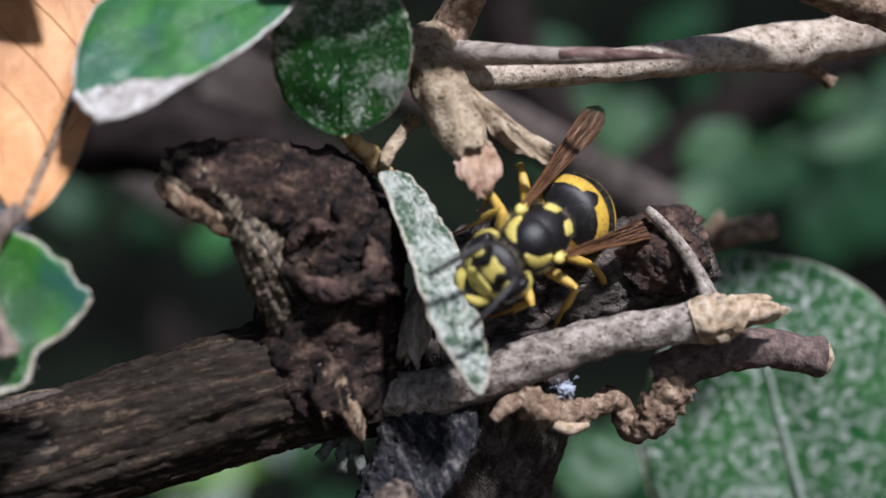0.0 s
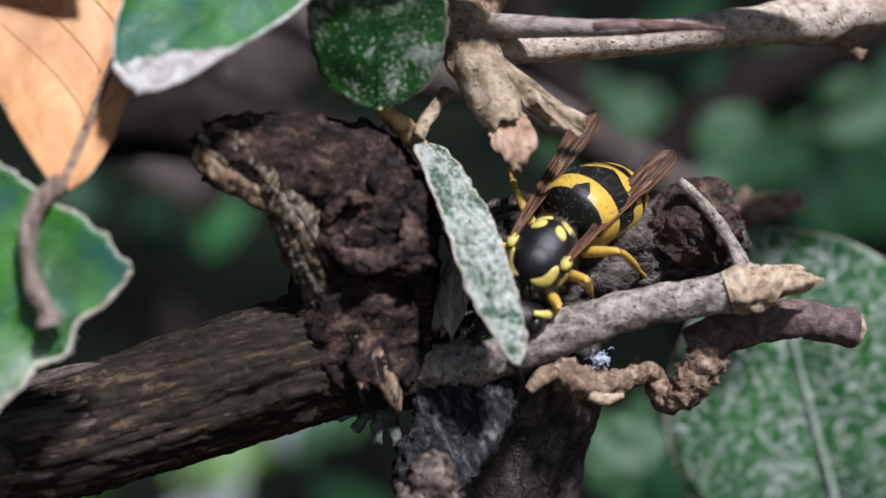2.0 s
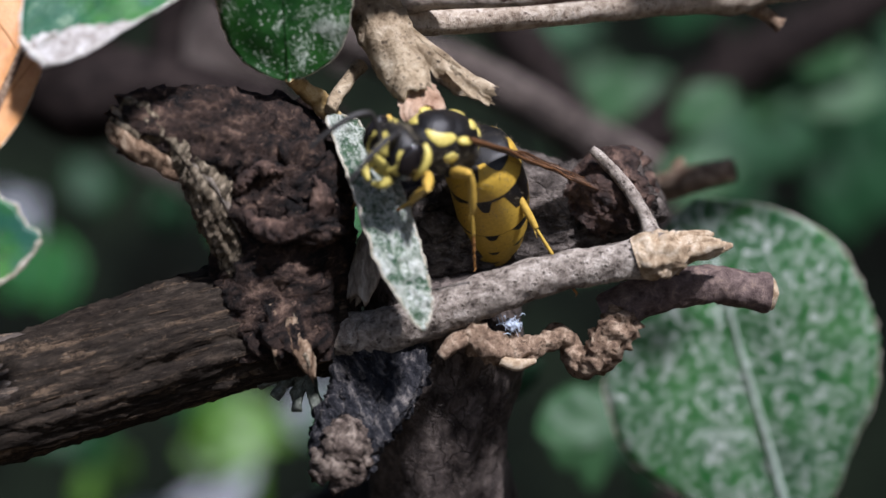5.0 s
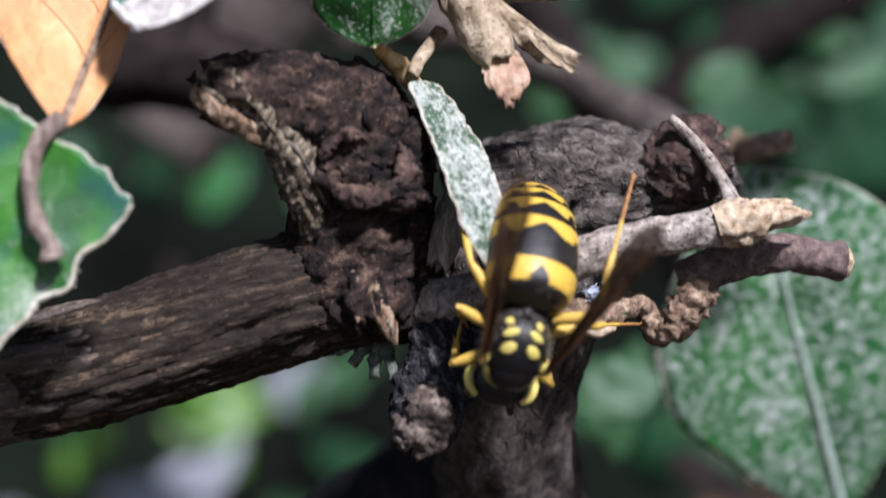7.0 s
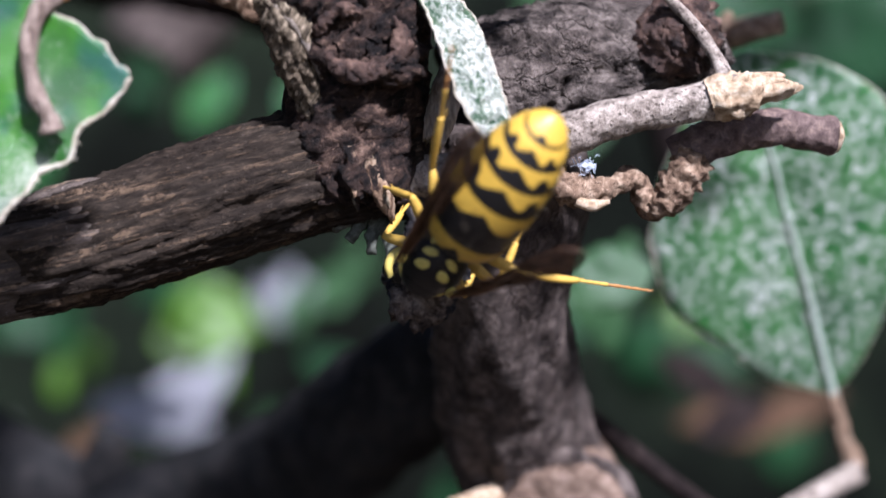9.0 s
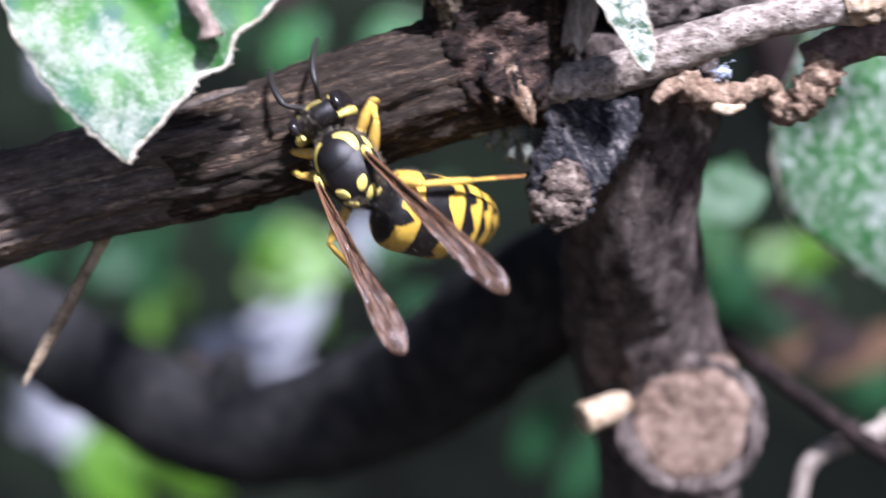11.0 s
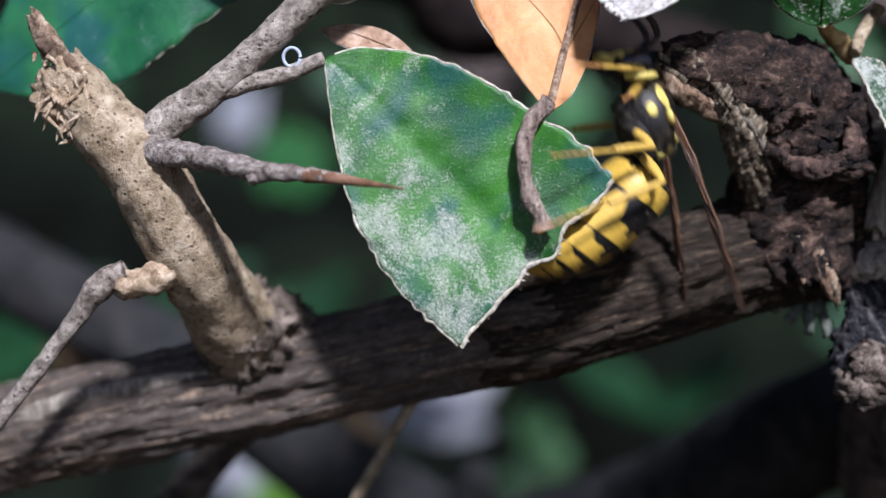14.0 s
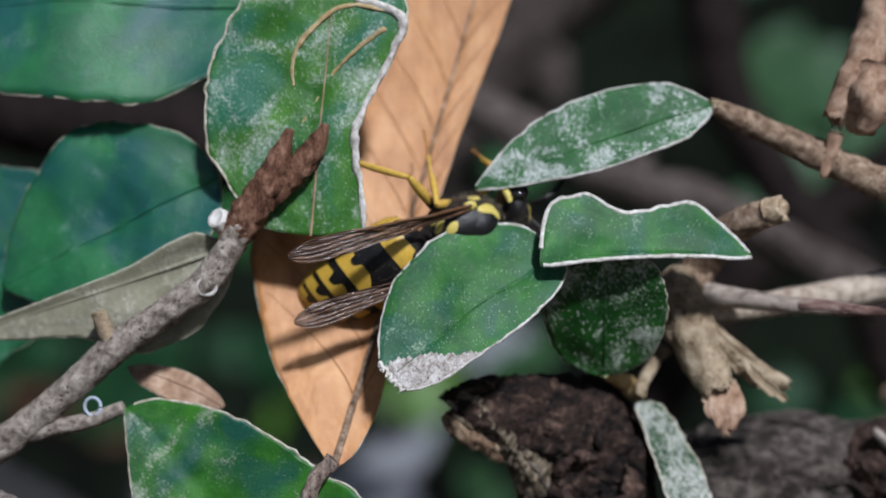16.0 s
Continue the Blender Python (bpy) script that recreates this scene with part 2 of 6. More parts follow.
        nt.links.new(sparse.outputs[0], top.inputs[1])
        cover_out = top.outputs[0]
    col = mix(nt, cover_out, body, cloth)
    nt.links.new(col, b.inputs["Base Color"])
    rr = nt.nodes.new("ShaderNodeMapRange")
    nt.links.new(cover_out, rr.inputs[0])
    rr.inputs[3].default_value, rr.inputs[4].default_value = gloss, 0.9
    nt.links.new(rr.outputs[0], b.inputs["Roughness"])
    bump(nt, b, thick.outputs[0], 0.7, relief)
    return m


LEAF_FELTED = leaf_skin("felted_leaf", (0.009, 0.072, 0.01), (0.042, 0.175, 0.016), (0.44, 0.47, 0.39), 0.38, 7.0, 0.3, 0.35, 5.0, 0.16, (0.012, 0.075, 0.06), 0.5, 0.08, 0.45, (-0.024, 0.0, -0.026))
LEAF_MINED = leaf_skin("mined_leaf", (0.022, 0.1, 0.012), (0.065, 0.19, 0.02), (0.58, 0.64, 0.58), 0.4, 5.0, 0.36, 0.3, 4.8, 0.2, (0.02, 0.12, 0.08), 0.8)
LEAF_SPECKLED = leaf_skin("speckled_leaf", (0.006, 0.04, 0.006), (0.018, 0.085, 0.01), (0.52, 0.56, 0.47), 0.47, 4.0, 0.42, 0.3, 3.6, 0.28, None, 0.45)
LEAF_MOTTLED = leaf_skin("mottled_leaf", (0.008, 0.06, 0.012), (0.02, 0.115, 0.02), (0.6, 0.63, 0.6), 0.45, 5.5, 0.38, 0.3, 4.5, 0.16, None, 0.22)
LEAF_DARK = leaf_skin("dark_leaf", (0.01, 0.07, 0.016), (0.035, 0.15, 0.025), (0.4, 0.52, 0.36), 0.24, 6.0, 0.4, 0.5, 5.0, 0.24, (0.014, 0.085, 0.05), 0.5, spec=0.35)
LEAF_TEAL = leaf_skin("bluish_leaf", (0.009, 0.08, 0.034), (0.026, 0.155, 0.05), (0.24, 0.36, 0.36), 0.2, 5.0, 0.36, 0.25, 5.0, 0.15, (0.01, 0.075, 0.075), 1.2, spec=0.5)
LEAF_DOTTED = leaf_skin("dotted_leaf", (0.007, 0.062, 0.014), (0.022, 0.115, 0.02), (0.8, 0.82, 0.78), 0.25, 3.6, 0.42, 0.2, 2.1, 0.5, None, 0.6)
LEAF_WHITE = leaf_skin("white_felted_leaf", (0.03, 0.075, 0.04), (0.08, 0.14, 0.075), (0.78, 0.8, 0.7), 0.57, 2.8, 0.75, 0.7, 4.2, 0.34, None, 0.35, 1.1)
LEAF_UNDER = leaf_skin("leaf_underside", (0.17, 0.165, 0.11), (0.27, 0.26, 0.18), (0.46, 0.44, 0.35), 0.5, 2.5, 0.8)
EDGE_FELT = bark("felted_edge", (0.2, 0.18, 0.12), (0.42, 0.39, 0.3), (0.68, 0.65, 0.56), (1, 1, 1), None, 2.2, (0.3, 0.48, 0.68), 0.1)
LEAF_BROWN = bark("dry_brown_leaf", (0.28, 0.11, 0.03), (0.47, 0.225, 0.075), (0.62, 0.35, 0.15), (1, 1, 0.3), None, 0.5, (0.28, 0.5, 0.74), 0.12, 0.4, spec=0.4)
# Far leaf copies: hedge shade, haze and sunlight are put into their base colours.
LEAF_FAR_SHADED = leaf_skin("far_leaf", (0.005, 0.022, 0.008), (0.014, 0.055, 0.02), (0.1, 0.18, 0.13), 0.2, 1.5, 0.4, 0.1, spec=0.08)
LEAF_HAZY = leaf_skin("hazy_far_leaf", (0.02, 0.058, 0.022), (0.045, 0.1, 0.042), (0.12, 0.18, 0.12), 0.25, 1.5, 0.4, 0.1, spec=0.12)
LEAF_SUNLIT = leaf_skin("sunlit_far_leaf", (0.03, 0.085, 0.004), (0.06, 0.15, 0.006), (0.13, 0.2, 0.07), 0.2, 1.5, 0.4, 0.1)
LEAF_DEAD = bark("withered_far_leaf", (0.03, 0.018, 0.011), (0.065, 0.038, 0.022), (0.11, 0.07, 0.042), (1, 1, 1), None, 0.3, (0.3, 0.5, 0.7), 0.1, spec=0.1)
# Whitish far leaf; the bright sky it reflects is put into its colour.
LEAF_PALE = leaf_skin("pale_far_leaf", (0.17, 0.18, 0.2), (0.25, 0.26, 0.28), (0.34, 0.35, 0.38), 0.5, 1.5, 0.4, 0.1)


def plain(name, col, rough, spec=0.4, vary=0.25, scale=3.0, relief=0.02):
    m, nt, b = material(name, rough, spec)
    n = noise_tex(nt, coords(nt), scale, 4, 0.6)
    lo = tuple(c * (1 - vary) for c in col)
    nt.links.new(ramp(nt, n, [(0.35, lo), (0.65, col)]), b.inputs["Base Color"])
    bump(nt, b, n, 0.4, relief)
    return m


BLACK = plain("black_chitin", (0.008, 0.0075, 0.0075), 0.4, 0.42, 0.3, 14.0, 0.07)
BLACK_MATT = plain("black_downy_chitin", (0.022, 0.02, 0.018), 0.5, 0.4, 0.3, 12.0, 0.05)
YELLOW = plain("yellow_chitin", (0.6, 0.385, 0.05), 0.42, 0.4, 0.18, 5.0, 0.05)
YELLOW_PALE = plain("pale_yellow_chitin", (0.6, 0.5, 0.12), 0.42, 0.4, 0.18, 5.0, 0.05)
LEG = plain("leg_yellow", (0.6, 0.39, 0.07), 0.45, 0.35, 0.25, 4.0)
FOOT = plain("foot_orange", (0.42, 0.2, 0.06), 0.5, 0.35, 0.25, 3.0)
DOWN = plain("grey_down", (0.2, 0.17, 0.12), 0.9, 0.1, 0.4, 10.0, 0.1)
SILK = plain("white_silk", (0.4, 0.46, 0.54), 0.6, 0.4, 0.1)
SOIL = bark("shaded_soil", (0.02, 0.016, 0.012), (0.05, 0.04, 0.03), (0.09, 0.07, 0.05), (1, 1, 1), None, 0.05, (0.3, 0.5, 0.7), 0.5)


def wing_skin():
    m, nt, b = material("smoky_wing", 0.24, 0.7)
    v = coords(nt, (3.4, 0.16, 3.4))
    n = noise_tex(nt, v, 1.3, 5, 0.7)
    nt.links.new(ramp(nt, n, [(0.38, (0.03, 0.017, 0.012)), (0.52, (0.1, 0.055, 0.032)), (0.64, (0.3, 0.19, 0.13))]), b.inputs["Base Color"])
    sep = nt.nodes.new("ShaderNodeSeparateXYZ")
    nt.links.new(coords(nt), sep.inputs[0])
    thin = nt.nodes.new("ShaderNodeMapRange")
    nt.links.new(sep.outputs[1], thin.inputs[0])
    thin.inputs[1].default_value, thin.inputs[2].default_value = -11.5, -5.0
    thin.inputs[3].default_value, thin.inputs[4].default_value = 0.6, 0.9
    nt.links.new(thin.outputs[0], b.inputs["Alpha"])
    bump(nt, b, n, 0.8, 0.12)
    return m


WING = wing_skin()
VEIN = plain("wing_vein", (0.13, 0.06, 0.025), 0.4)


# ---- mesh tools (millimetres) ----
def thing(name, at, label, category, group="", kind=""):
    ob = new(name)
    ob.empty_display_size = 0.001
    ob.location = Vector(at) * MM
    ob["at"] = list(at)
    return tagged(ob, label, category, group, kind)


def part(name, bm, mats, parent=None, label="", smooth=True, at=None):
    """Links a bmesh in millimetres as one mesh; its origin lies at `at`, or at its parent's origin."""
    origin = Vector(at if at is not None else (parent["at"] if parent else (0, 0, 0)))
    me = bpy.data.meshes.new(name)
    bm.normal_update()
    for vtx in bm.verts:
        vtx.co = (vtx.co - origin) * MM
    for fc in bm.faces:
        fc.smooth = smooth
    bm.to_mesh(me)
    bm.free()
    for m in mats if isinstance(mats, (list, tuple)) else [mats]:
        me.materials.append(m)
    ob = new(name, me)
    ob["at"] = list(origin)
    if parent:
        ob.parent = parent
        ob.location = (origin - Vector(parent["at"])) * MM
    else:
        ob.location = origin * MM
    return tagged(ob, label)


def spline(pts, step):
    """Catmull-Rom through rows of (x, y, z, r)."""
    p = [np.array(q, float) for q in pts]
    p = [2 * p[0] - p[1]] + p + [2 * p[-1] - p[-2]]
    out = []
    for i in range(1, len(p) - 2):
        n = max(2, int(np.linalg.norm(p[i + 1][:3] - p[i][:3]) / step))
        for k in range(n):
            u = k / n
            out.append(0.5 * (2 * p[i] + (p[i + 1] - p[i - 1]) * u + (2 * p[i - 1] - 5 * p[i] + 4 * p[i + 1] - p[i + 2]) * u * u
                              + (3 * p[i] - p[i - 1] - 3 * p[i + 1] + p[i + 2]) * u ** 3))
    out.append(p[-2])
    return out


def tube(bm, pts, seg=20, step=0.5, rough=0.0, freq=1.0, along=0.35, fine=0.0, cap=0.0, seed=0.0, flat=1.0, ragged=0.0, mat=0, fissure=0.0, cords=2.6):
    """A round limb through (x, y, z, r) rows. rough: relief as a share of the radius; fissure: lengthwise cracks; cap: how far its end
    bulges (+) or is hollowed (-), in radii; ragged: how far the end's rim is torn, in millimetres."""
    rows = spline(pts, step)
    side = None
    rings = []
    s = 0.0
    for i, q in enumerate(rows):
        a, b = rows[max(i - 1, 0)][:3], rows[min(i + 1, len(rows) - 1)][:3]
        d = Vector(b - a).normalized()
        if side is None:
            side = d.cross(Vector((0.31, 0.9, 0.2))).normalized()
        side = (side - d * side.dot(d)).normalized()
        other = d.cross(side)
        if i:
            s += np.linalg.norm(q[:3] - rows[i - 1][:3])
        c, r = Vector(q[:3]), max(q[3], 0.01)
        ring = []
        for k in range(seg):
            th = 2 * math.pi * k / seg
            cx, cy = math.cos(th), math.sin(th)
            v = Vector((cx * r * freq, cy * r * freq, s * freq * along + seed))
            h = 1.0
            if rough:
                h += rough * (noise.fractal(v, 0.9, 2.1, 4) * 0.9)
            if fissure:
                h -= fissure * max(0.0, 1 - 6 * abs(noise.noise(Vector((cx * cords, cy * cords, s * 0.16 + seed * 1.7)))))
            if fine:
                h += fine * noise.noise(Vector((cx * r * 4, cy * r * 4, s * 3.0 + seed)))
            p = c + side * (cx * r * h) + other * (cy * r * h * flat)
            if ragged and i >= len(rows) - 3:
                p += d * ragged * (noise.noise(Vector((cx * 2.2 + seed, cy * 2.2, seed))) * (i - len(rows) + 4) / 3)
            ring.append(bm.verts.new(p))
        rings.append(ring)
    for a, b in zip(rings, rings[1:]):
        for k in range(seg):
            bm.faces.new((a[k], a[(k + 1) % seg], b[(k + 1) % seg], b[k])).material_index = mat
    for ring, q, d, out in ((rings[0], rows[0], Vector(rows[0][:3] - rows[1][:3]).normalized(), 0.0), (rings[-1], rows[-1], Vector(rows[-1][:3] - rows[-2][:3]).normalized(), cap)):
        prev, c, r = ring, Vector(q[:3]), q[3]
        for share in (0.72, 0.4):
            nxt = []
            for k, v in enumerate(ring):
                w = c + (v.co - c) * share + d * (out * r * (1 - share * share))
                if rough:
                    w += d * (rough * r * 0.7 * noise.noise(v.co * 1.7 + Vector((share * 9, seed, 0))))
                nxt.append(bm.verts.new(w))
            for k in range(seg):
                bm.faces.new((prev[k], prev[(k + 1) % seg], nxt[(k + 1) % seg], nxt[k])).material_index = mat
            prev = nxt
        bm.faces.new(prev).material_index = mat
    return bm


def blob(bm, c, r, axes=None, nu=24, nv=16, rough=0.0, freq=1.0, mat=0, seed=0.0):
    """A rounded lump with radii r along the axes (x, y, z unless given)."""
    ax = axes or Matrix.Identity(3)
    c = Vector(c)
    grid = []
    for j in range(nv + 1):
        ph = math.pi * j / nv
        row = []
        for i in range(nu):
            th = 2 * math.pi * i / nu
            u = Vector((math.sin(ph) * math.cos(th), math.cos(ph), math.sin(ph) * math.sin(th)))
            h = 1 + (rough * noise.fractal(u * freq + Vector((seed, 0, 0)), 0.9, 2.1, 4) if rough else 0)
            row.append(bm.verts.new(c + ax @ Vector((u.x * r[0] * h, u.y * r[1] * h, u.z * r[2] * h))))
            if j in (0, nv):
                break
        grid.append(row)
    for j in range(nv):
        a, b = grid[j], grid[j + 1]
        for i in range(nu):
            k = (i + 1) % nu
            if len(a) == 1:
                f = bm.faces.new((a[0], b[k], b[i]))
            elif len(b) == 1:
                f = bm.faces.new((a[i], a[k], b[0]))
            else:
                f = bm.faces.new((a[i], a[k], b[k], b[i]))
            f.material_index = mat
    return bm


def interp(s, rows):
    return float(np.interp(s, [a for a, _ in rows], [b for _, b in rows]))


def ease(s, rows):
    """Like interp, but rounded at the corners."""
    rows = [r for r, nxt in zip(rows, rows[1:]) if nxt[0] > r[0]] + [rows[-1]]
    xs, ys = [a for a, _ in rows], [b for _, b in rows]
    if s <= xs[0] or s >= xs[-1]:
        return ys[0] if s <= xs[0] else ys[-1]
    i = max(k for k in range(len(xs) - 1) if xs[k] <= s)

    def slope(k):
        if k in (0, len(xs) - 1):
            return (ys[1] - ys[0]) / (xs[1] - xs[0]) if k == 0 else (ys[-1] - ys[-2]) / (xs[-1] - xs[-2])
        a, b = (ys[k] - ys[k - 1]) / (xs[k] - xs[k - 1]), (ys[k + 1] - ys[k]) / (xs[k + 1] - xs[k])
        return 0.0 if a * b <= 0 else 2 * a * b / (a + b)

    h = xs[i + 1] - xs[i]
    u = (s - xs[i]) / h
    return ((2 * u ** 3 - 3 * u * u + 1) * ys[i] + (u ** 3 - 2 * u * u + u) * h * slope(i) + (3 * u * u - 2 * u ** 3) * ys[i + 1] + (u ** 3 - u * u) * h * slope(i + 1))


def gnarl(bm, amp, freq, seed=0.0, ridge=0.6):
    """Knots and hollows on a closed mesh: its points move along their normals by ridged noise of two sizes."""
    bm.normal_update()
    moved = []
    for v in bm.verts:
        q = v.co * freq + Vector((seed, seed * 0.7, 0))
        big = noise.fractal(q, 0.9, 2.1, 3)
        crest = 1 - 2.4 * abs(noise.noise(q * 2.3 + Vector((5, 1, seed))))
        moved.append(v.co + v.normal * amp * ((1 - ridge) * big + ridge * crest * 0.6 + 0.22 * noise.noise(q * 6)))
    for v, co in zip(bm.verts, moved):
        v.co = co
    return bm


def sheet(bm, pts, wide, curl=0.4, thick=0.06, seed=0.0, mat=0):
    """A thin dry strip through (x, y, z) rows, rolled across its width by curl, with a torn end."""
    rows = spline([(*p, 0.0) for p in pts], 0.18)
    side = None
    faces = []
    for i, q in enumerate(rows):
        a, b = rows[max(i - 1, 0)][:3], rows[min(i + 1, len(rows) - 1)][:3]
        d = Vector(b - a).normalized()
        if side is None:
            side = d.cross(Vector((0.2, -1, 0.3))).normalized()
        side = (side - d * side.dot(d)).normalized()
        up = d.cross(side)
        u = i / (len(rows) - 1)
        w = interp(u, wide) * (1 + 0.3 * noise.noise(Vector((u * 7, seed, 1))))
        row = []
        for k in range(9):
            x = k / 4 - 1
            end = d * (0.5 * noise.noise(Vector((x * 3, seed, 7))) if i == len(rows) - 1 else 0)
            c = Vector(q[:3]) + side * (x * w) + up * (curl * x * x * w + 0.1 * noise.noise(Vector((x * 2, u * 6, seed)))) + end
            row.append((bm.verts.new(c + up * thick / 2), bm.verts.new(c - up * thick / 2)))
        faces.append(row)
    for a, b in zip(faces, faces[1:]):
        for k in range(8):
            bm.faces.new((a[k][0], a[k + 1][0], b[k + 1][0], b[k][0])).material_index = mat
            bm.faces.new((a[k][1], b[k][1], b[k + 1][1], a[k + 1][1])).material_index = mat
        for k in (0, 8):
            bm.faces.new((a[k][0], b[k][0], b[k][1], a[k][1])).material_index = mat
    for row in (faces[0], faces[-1]):
        for k in range(8):
            bm.faces.new((row[k][0], row[k + 1][0], row[k + 1][1], row[k][1])).material_index = mat
    return bm


def leaf(label, base, tip, normal, left, right, mats, bend=0.0, cup=0.0, twist=0.0, thick=0.22, wave=0.12, petiole=None, seed=0.0,
         edge=0.12, rib=0.16, category="leaf", group="", name="leaf", nx=22, ny=44, truncate=0.0, rib_mat=None, ruffle=0.0, scorch=9.0, veins=0, vein_mat=None, grain=0.0, strokes=()):
    """A leaf blade from base to tip, facing normal. left, right: (share of length, half width). bend: how far its middle bows towards
    the normal; cup: how far its sides lift; truncate: how far the end is torn off level instead of running out in a point."""
    base, tip = Vector(base), Vector(tip)
    ax = tip - base
    length = ax.length
    ax.normalize()
    nrm = Vector(normal)
    nrm = (nrm - ax * nrm.dot(ax)).normalized()
    lat = nrm.cross(ax)
    ob = thing(name, base, label, category, group)
    if not truncate:
        left, right = [(0, 0.15)] + left + [(1.0, 0.05)], [(0, 0.15)] + right + [(1.0, 0.05)]

    def at(u, w, lift=0.0):
        """u along 0..1, w across -1 (right) .. 1 (left)."""
        wid = ease(u, left) if w > 0 else ease(u, right)
        tear = truncate * 0.25 * noise.noise(Vector((w * 3.5, seed, 4.0))) * max(0, u - 0.9) * 10 if truncate else 0.0
        rag = 1 + 0.03 * noise.noise(Vector((u * 18, w * 2, seed))) + 0.035 * noise.noise(Vector((u * 55, w * 3, seed)))
        x = wid * w * (rag if abs(w) > 0.9 else 1)
        h = bend * 4 * u * (1 - u) + cup * (abs(w) ** 1.6) * wid + wave * wid * noise.noise(Vector((u * 3.1, w * 1.3, seed)))
        h += ruffle * (abs(w) ** 2) * math.sin(u * 17 + seed)
        if grain:
            h += grain * noise.fractal(Vector((u * length * 1.9, x * 1.9, seed)), 0.8, 2.2, 3)
        h += twist * (u - 0.3) * w * wid - 0.03 * wid * math.exp(-(w * 7) ** 2)
        h += 0.006 * math.sin((u * 8 - abs(w) * 1.4) * math.pi * 2) * (1 - abs(w)) * wid
        return base + ax * (u * length + tear) + lat * x + nrm * (h + lift)

    # smooth profile
    bm = bmesh.new()
    top, low = [], []
    for j in range(ny + 1):
        u = j / ny
        top.append([bm.verts.new(at(u, -1 + 2 * i / nx)) for i in range(nx + 1)])
        low.append([bm.verts.new(at(u, -1 + 2 * i / nx, -thick * (0.35 if i in (0, nx) else 1))) for i in range(nx + 1)])
    for j in range(ny):
        for i in range(nx):
            burnt = (j + 0.5) / ny + 0.25 * ((i + 0.5) / nx * 2 - 1) + 0.05 * noise.noise(Vector((i * 0.7, j * 0.3, 2.0))) > scorch
            bm.faces.new((top[j][i], top[j + 1][i], top[j + 1][i + 1], top[j][i + 1])).material_index = 2 if burnt else 0
            bm.faces.new((low[j][i], low[j][i + 1], low[j + 1][i + 1], low[j + 1][i])).material_index = 1
        bm.faces.new((top[j][0], low[j][0], low[j + 1][0], top[j + 1][0])).material_index = 1
        bm.faces.new((top[j][nx], top[j + 1][nx], low[j + 1][nx], low[j][nx])).material_index = 1
    for i in range(nx):
        bm.faces.new((top[0][i], top[0][i + 1], low[0][i + 1], low[0][i])).material_index = 1
        bm.faces.new((top[ny][i], low[ny][i], low[ny][i + 1], top[ny][i + 1])).material_index = 1
    blade = part("blade", bm, mats, ob)
    if edge:
        bm = bmesh.new()
        for sgn in (-1, 1):
            rows = [(*at(u, sgn, -thick * 0.3), 0.75 * edge * (0.7 + 0.5 * abs(noise.noise(Vector((u * 25, seed, sgn)))))) for u in np.linspace(0.01, 0.99, 40)]
            tube(bm, rows, 6, 0.3, 0.35, 3.0, 1.0, seed=seed)
        if truncate:
            rows = [(*at(1.0, w, -thick * 0.3), edge * (0.9 + 0.7 * abs(noise.noise(Vector((w * 9, seed, 3)))))) for w in np.linspace(-1, 1, 40)]
            tube(bm, rows, 6, 0.3, 0.6, 3.0, 1.0, seed=seed)
            tear_rnd = random.Random(int(seed * 7))
            for k in range(int(22 * min(1.0, truncate / 2))):
                q = at(1.0, tear_rnd.uniform(-1, 1), -thick * 0.3)
                v = ax * tear_rnd.uniform(0.08, 0.4) + lat * tear_rnd.gauss(0, 0.2) + nrm * tear_rnd.gauss(0.05, 0.12)
                tube(bm, [(*(q - v * 0.3), 0.07), (*(q + v * 0.5), 0.05), (*(q + v), 0.015)], 5, 0.2)
        part("felted_rim", bm, mats[1] if mats[1] is RIM_WHITE else EDGE_FELT, blade, "pale felted leaf rim")
    if rib:
        bm = bmesh.new()
        rows = [(*at(u, 0, -thick * 0.1 + 0.02), rib * (1 - 0.75 * u)) for u in np.linspace(0, 0.97, 14)]
        tube(bm, rows, 6, 0.5)
        part("midrib", bm, rib_mat or mats[0], blade)
    for nm, words, mat, rows in strokes:
        bm = bmesh.new()
        tube(bm, [(*at(u, w, 0.02), r) for u, w, r in rows], 10, 0.15, 0.7, 1.9, 0.8, 0.15, seed=seed + rows[0][1], flat=0.6)
        part(nm, bm, mat, blade, words)
    for k in range(veins):
        for sgn in (-1, 1):
            u0 = 0.1 + 0.78 * (k + 0.25 * (sgn > 0)) / veins
            bm = bmesh.new()
            tube(bm, [(*at(u0 + 0.16 * w ** 0.8, sgn * w, 0.012), 0.07 * (1 - 0.75 * w)) for w in np.linspace(0.02, 0.93, 12)], 6, 0.5, flat=0.6)
            part("side_vein", bm, vein_mat or mats[0], blade)
    if petiole:
        bm = bmesh.new()
        tube(bm, petiole[0], 16, 0.14, 0.4, 1.8, 0.5, 0.08, seed=seed, fissure=0.15)
        part("petiole", bm, petiole[1], ob, "short leaf stalk")
    return ob


# ---- ground and far hedge ----
bm = bmesh.new()
n = 40
g = [[bm.verts.new((-40000 + 80000 * i / n, -40000 + 80000 * j / n, -620)) for i in range(n + 1)] for j in range(n + 1)]
for j in range(n):
    for i in range(n):
        bm.faces.new((g[j][i], g[j][i + 1], g[j + 1][i + 1], g[j + 1][i]))
tagged(part("ground", bm, SOIL), "dark shaded soil under the shrub", "ground", kind="structure")

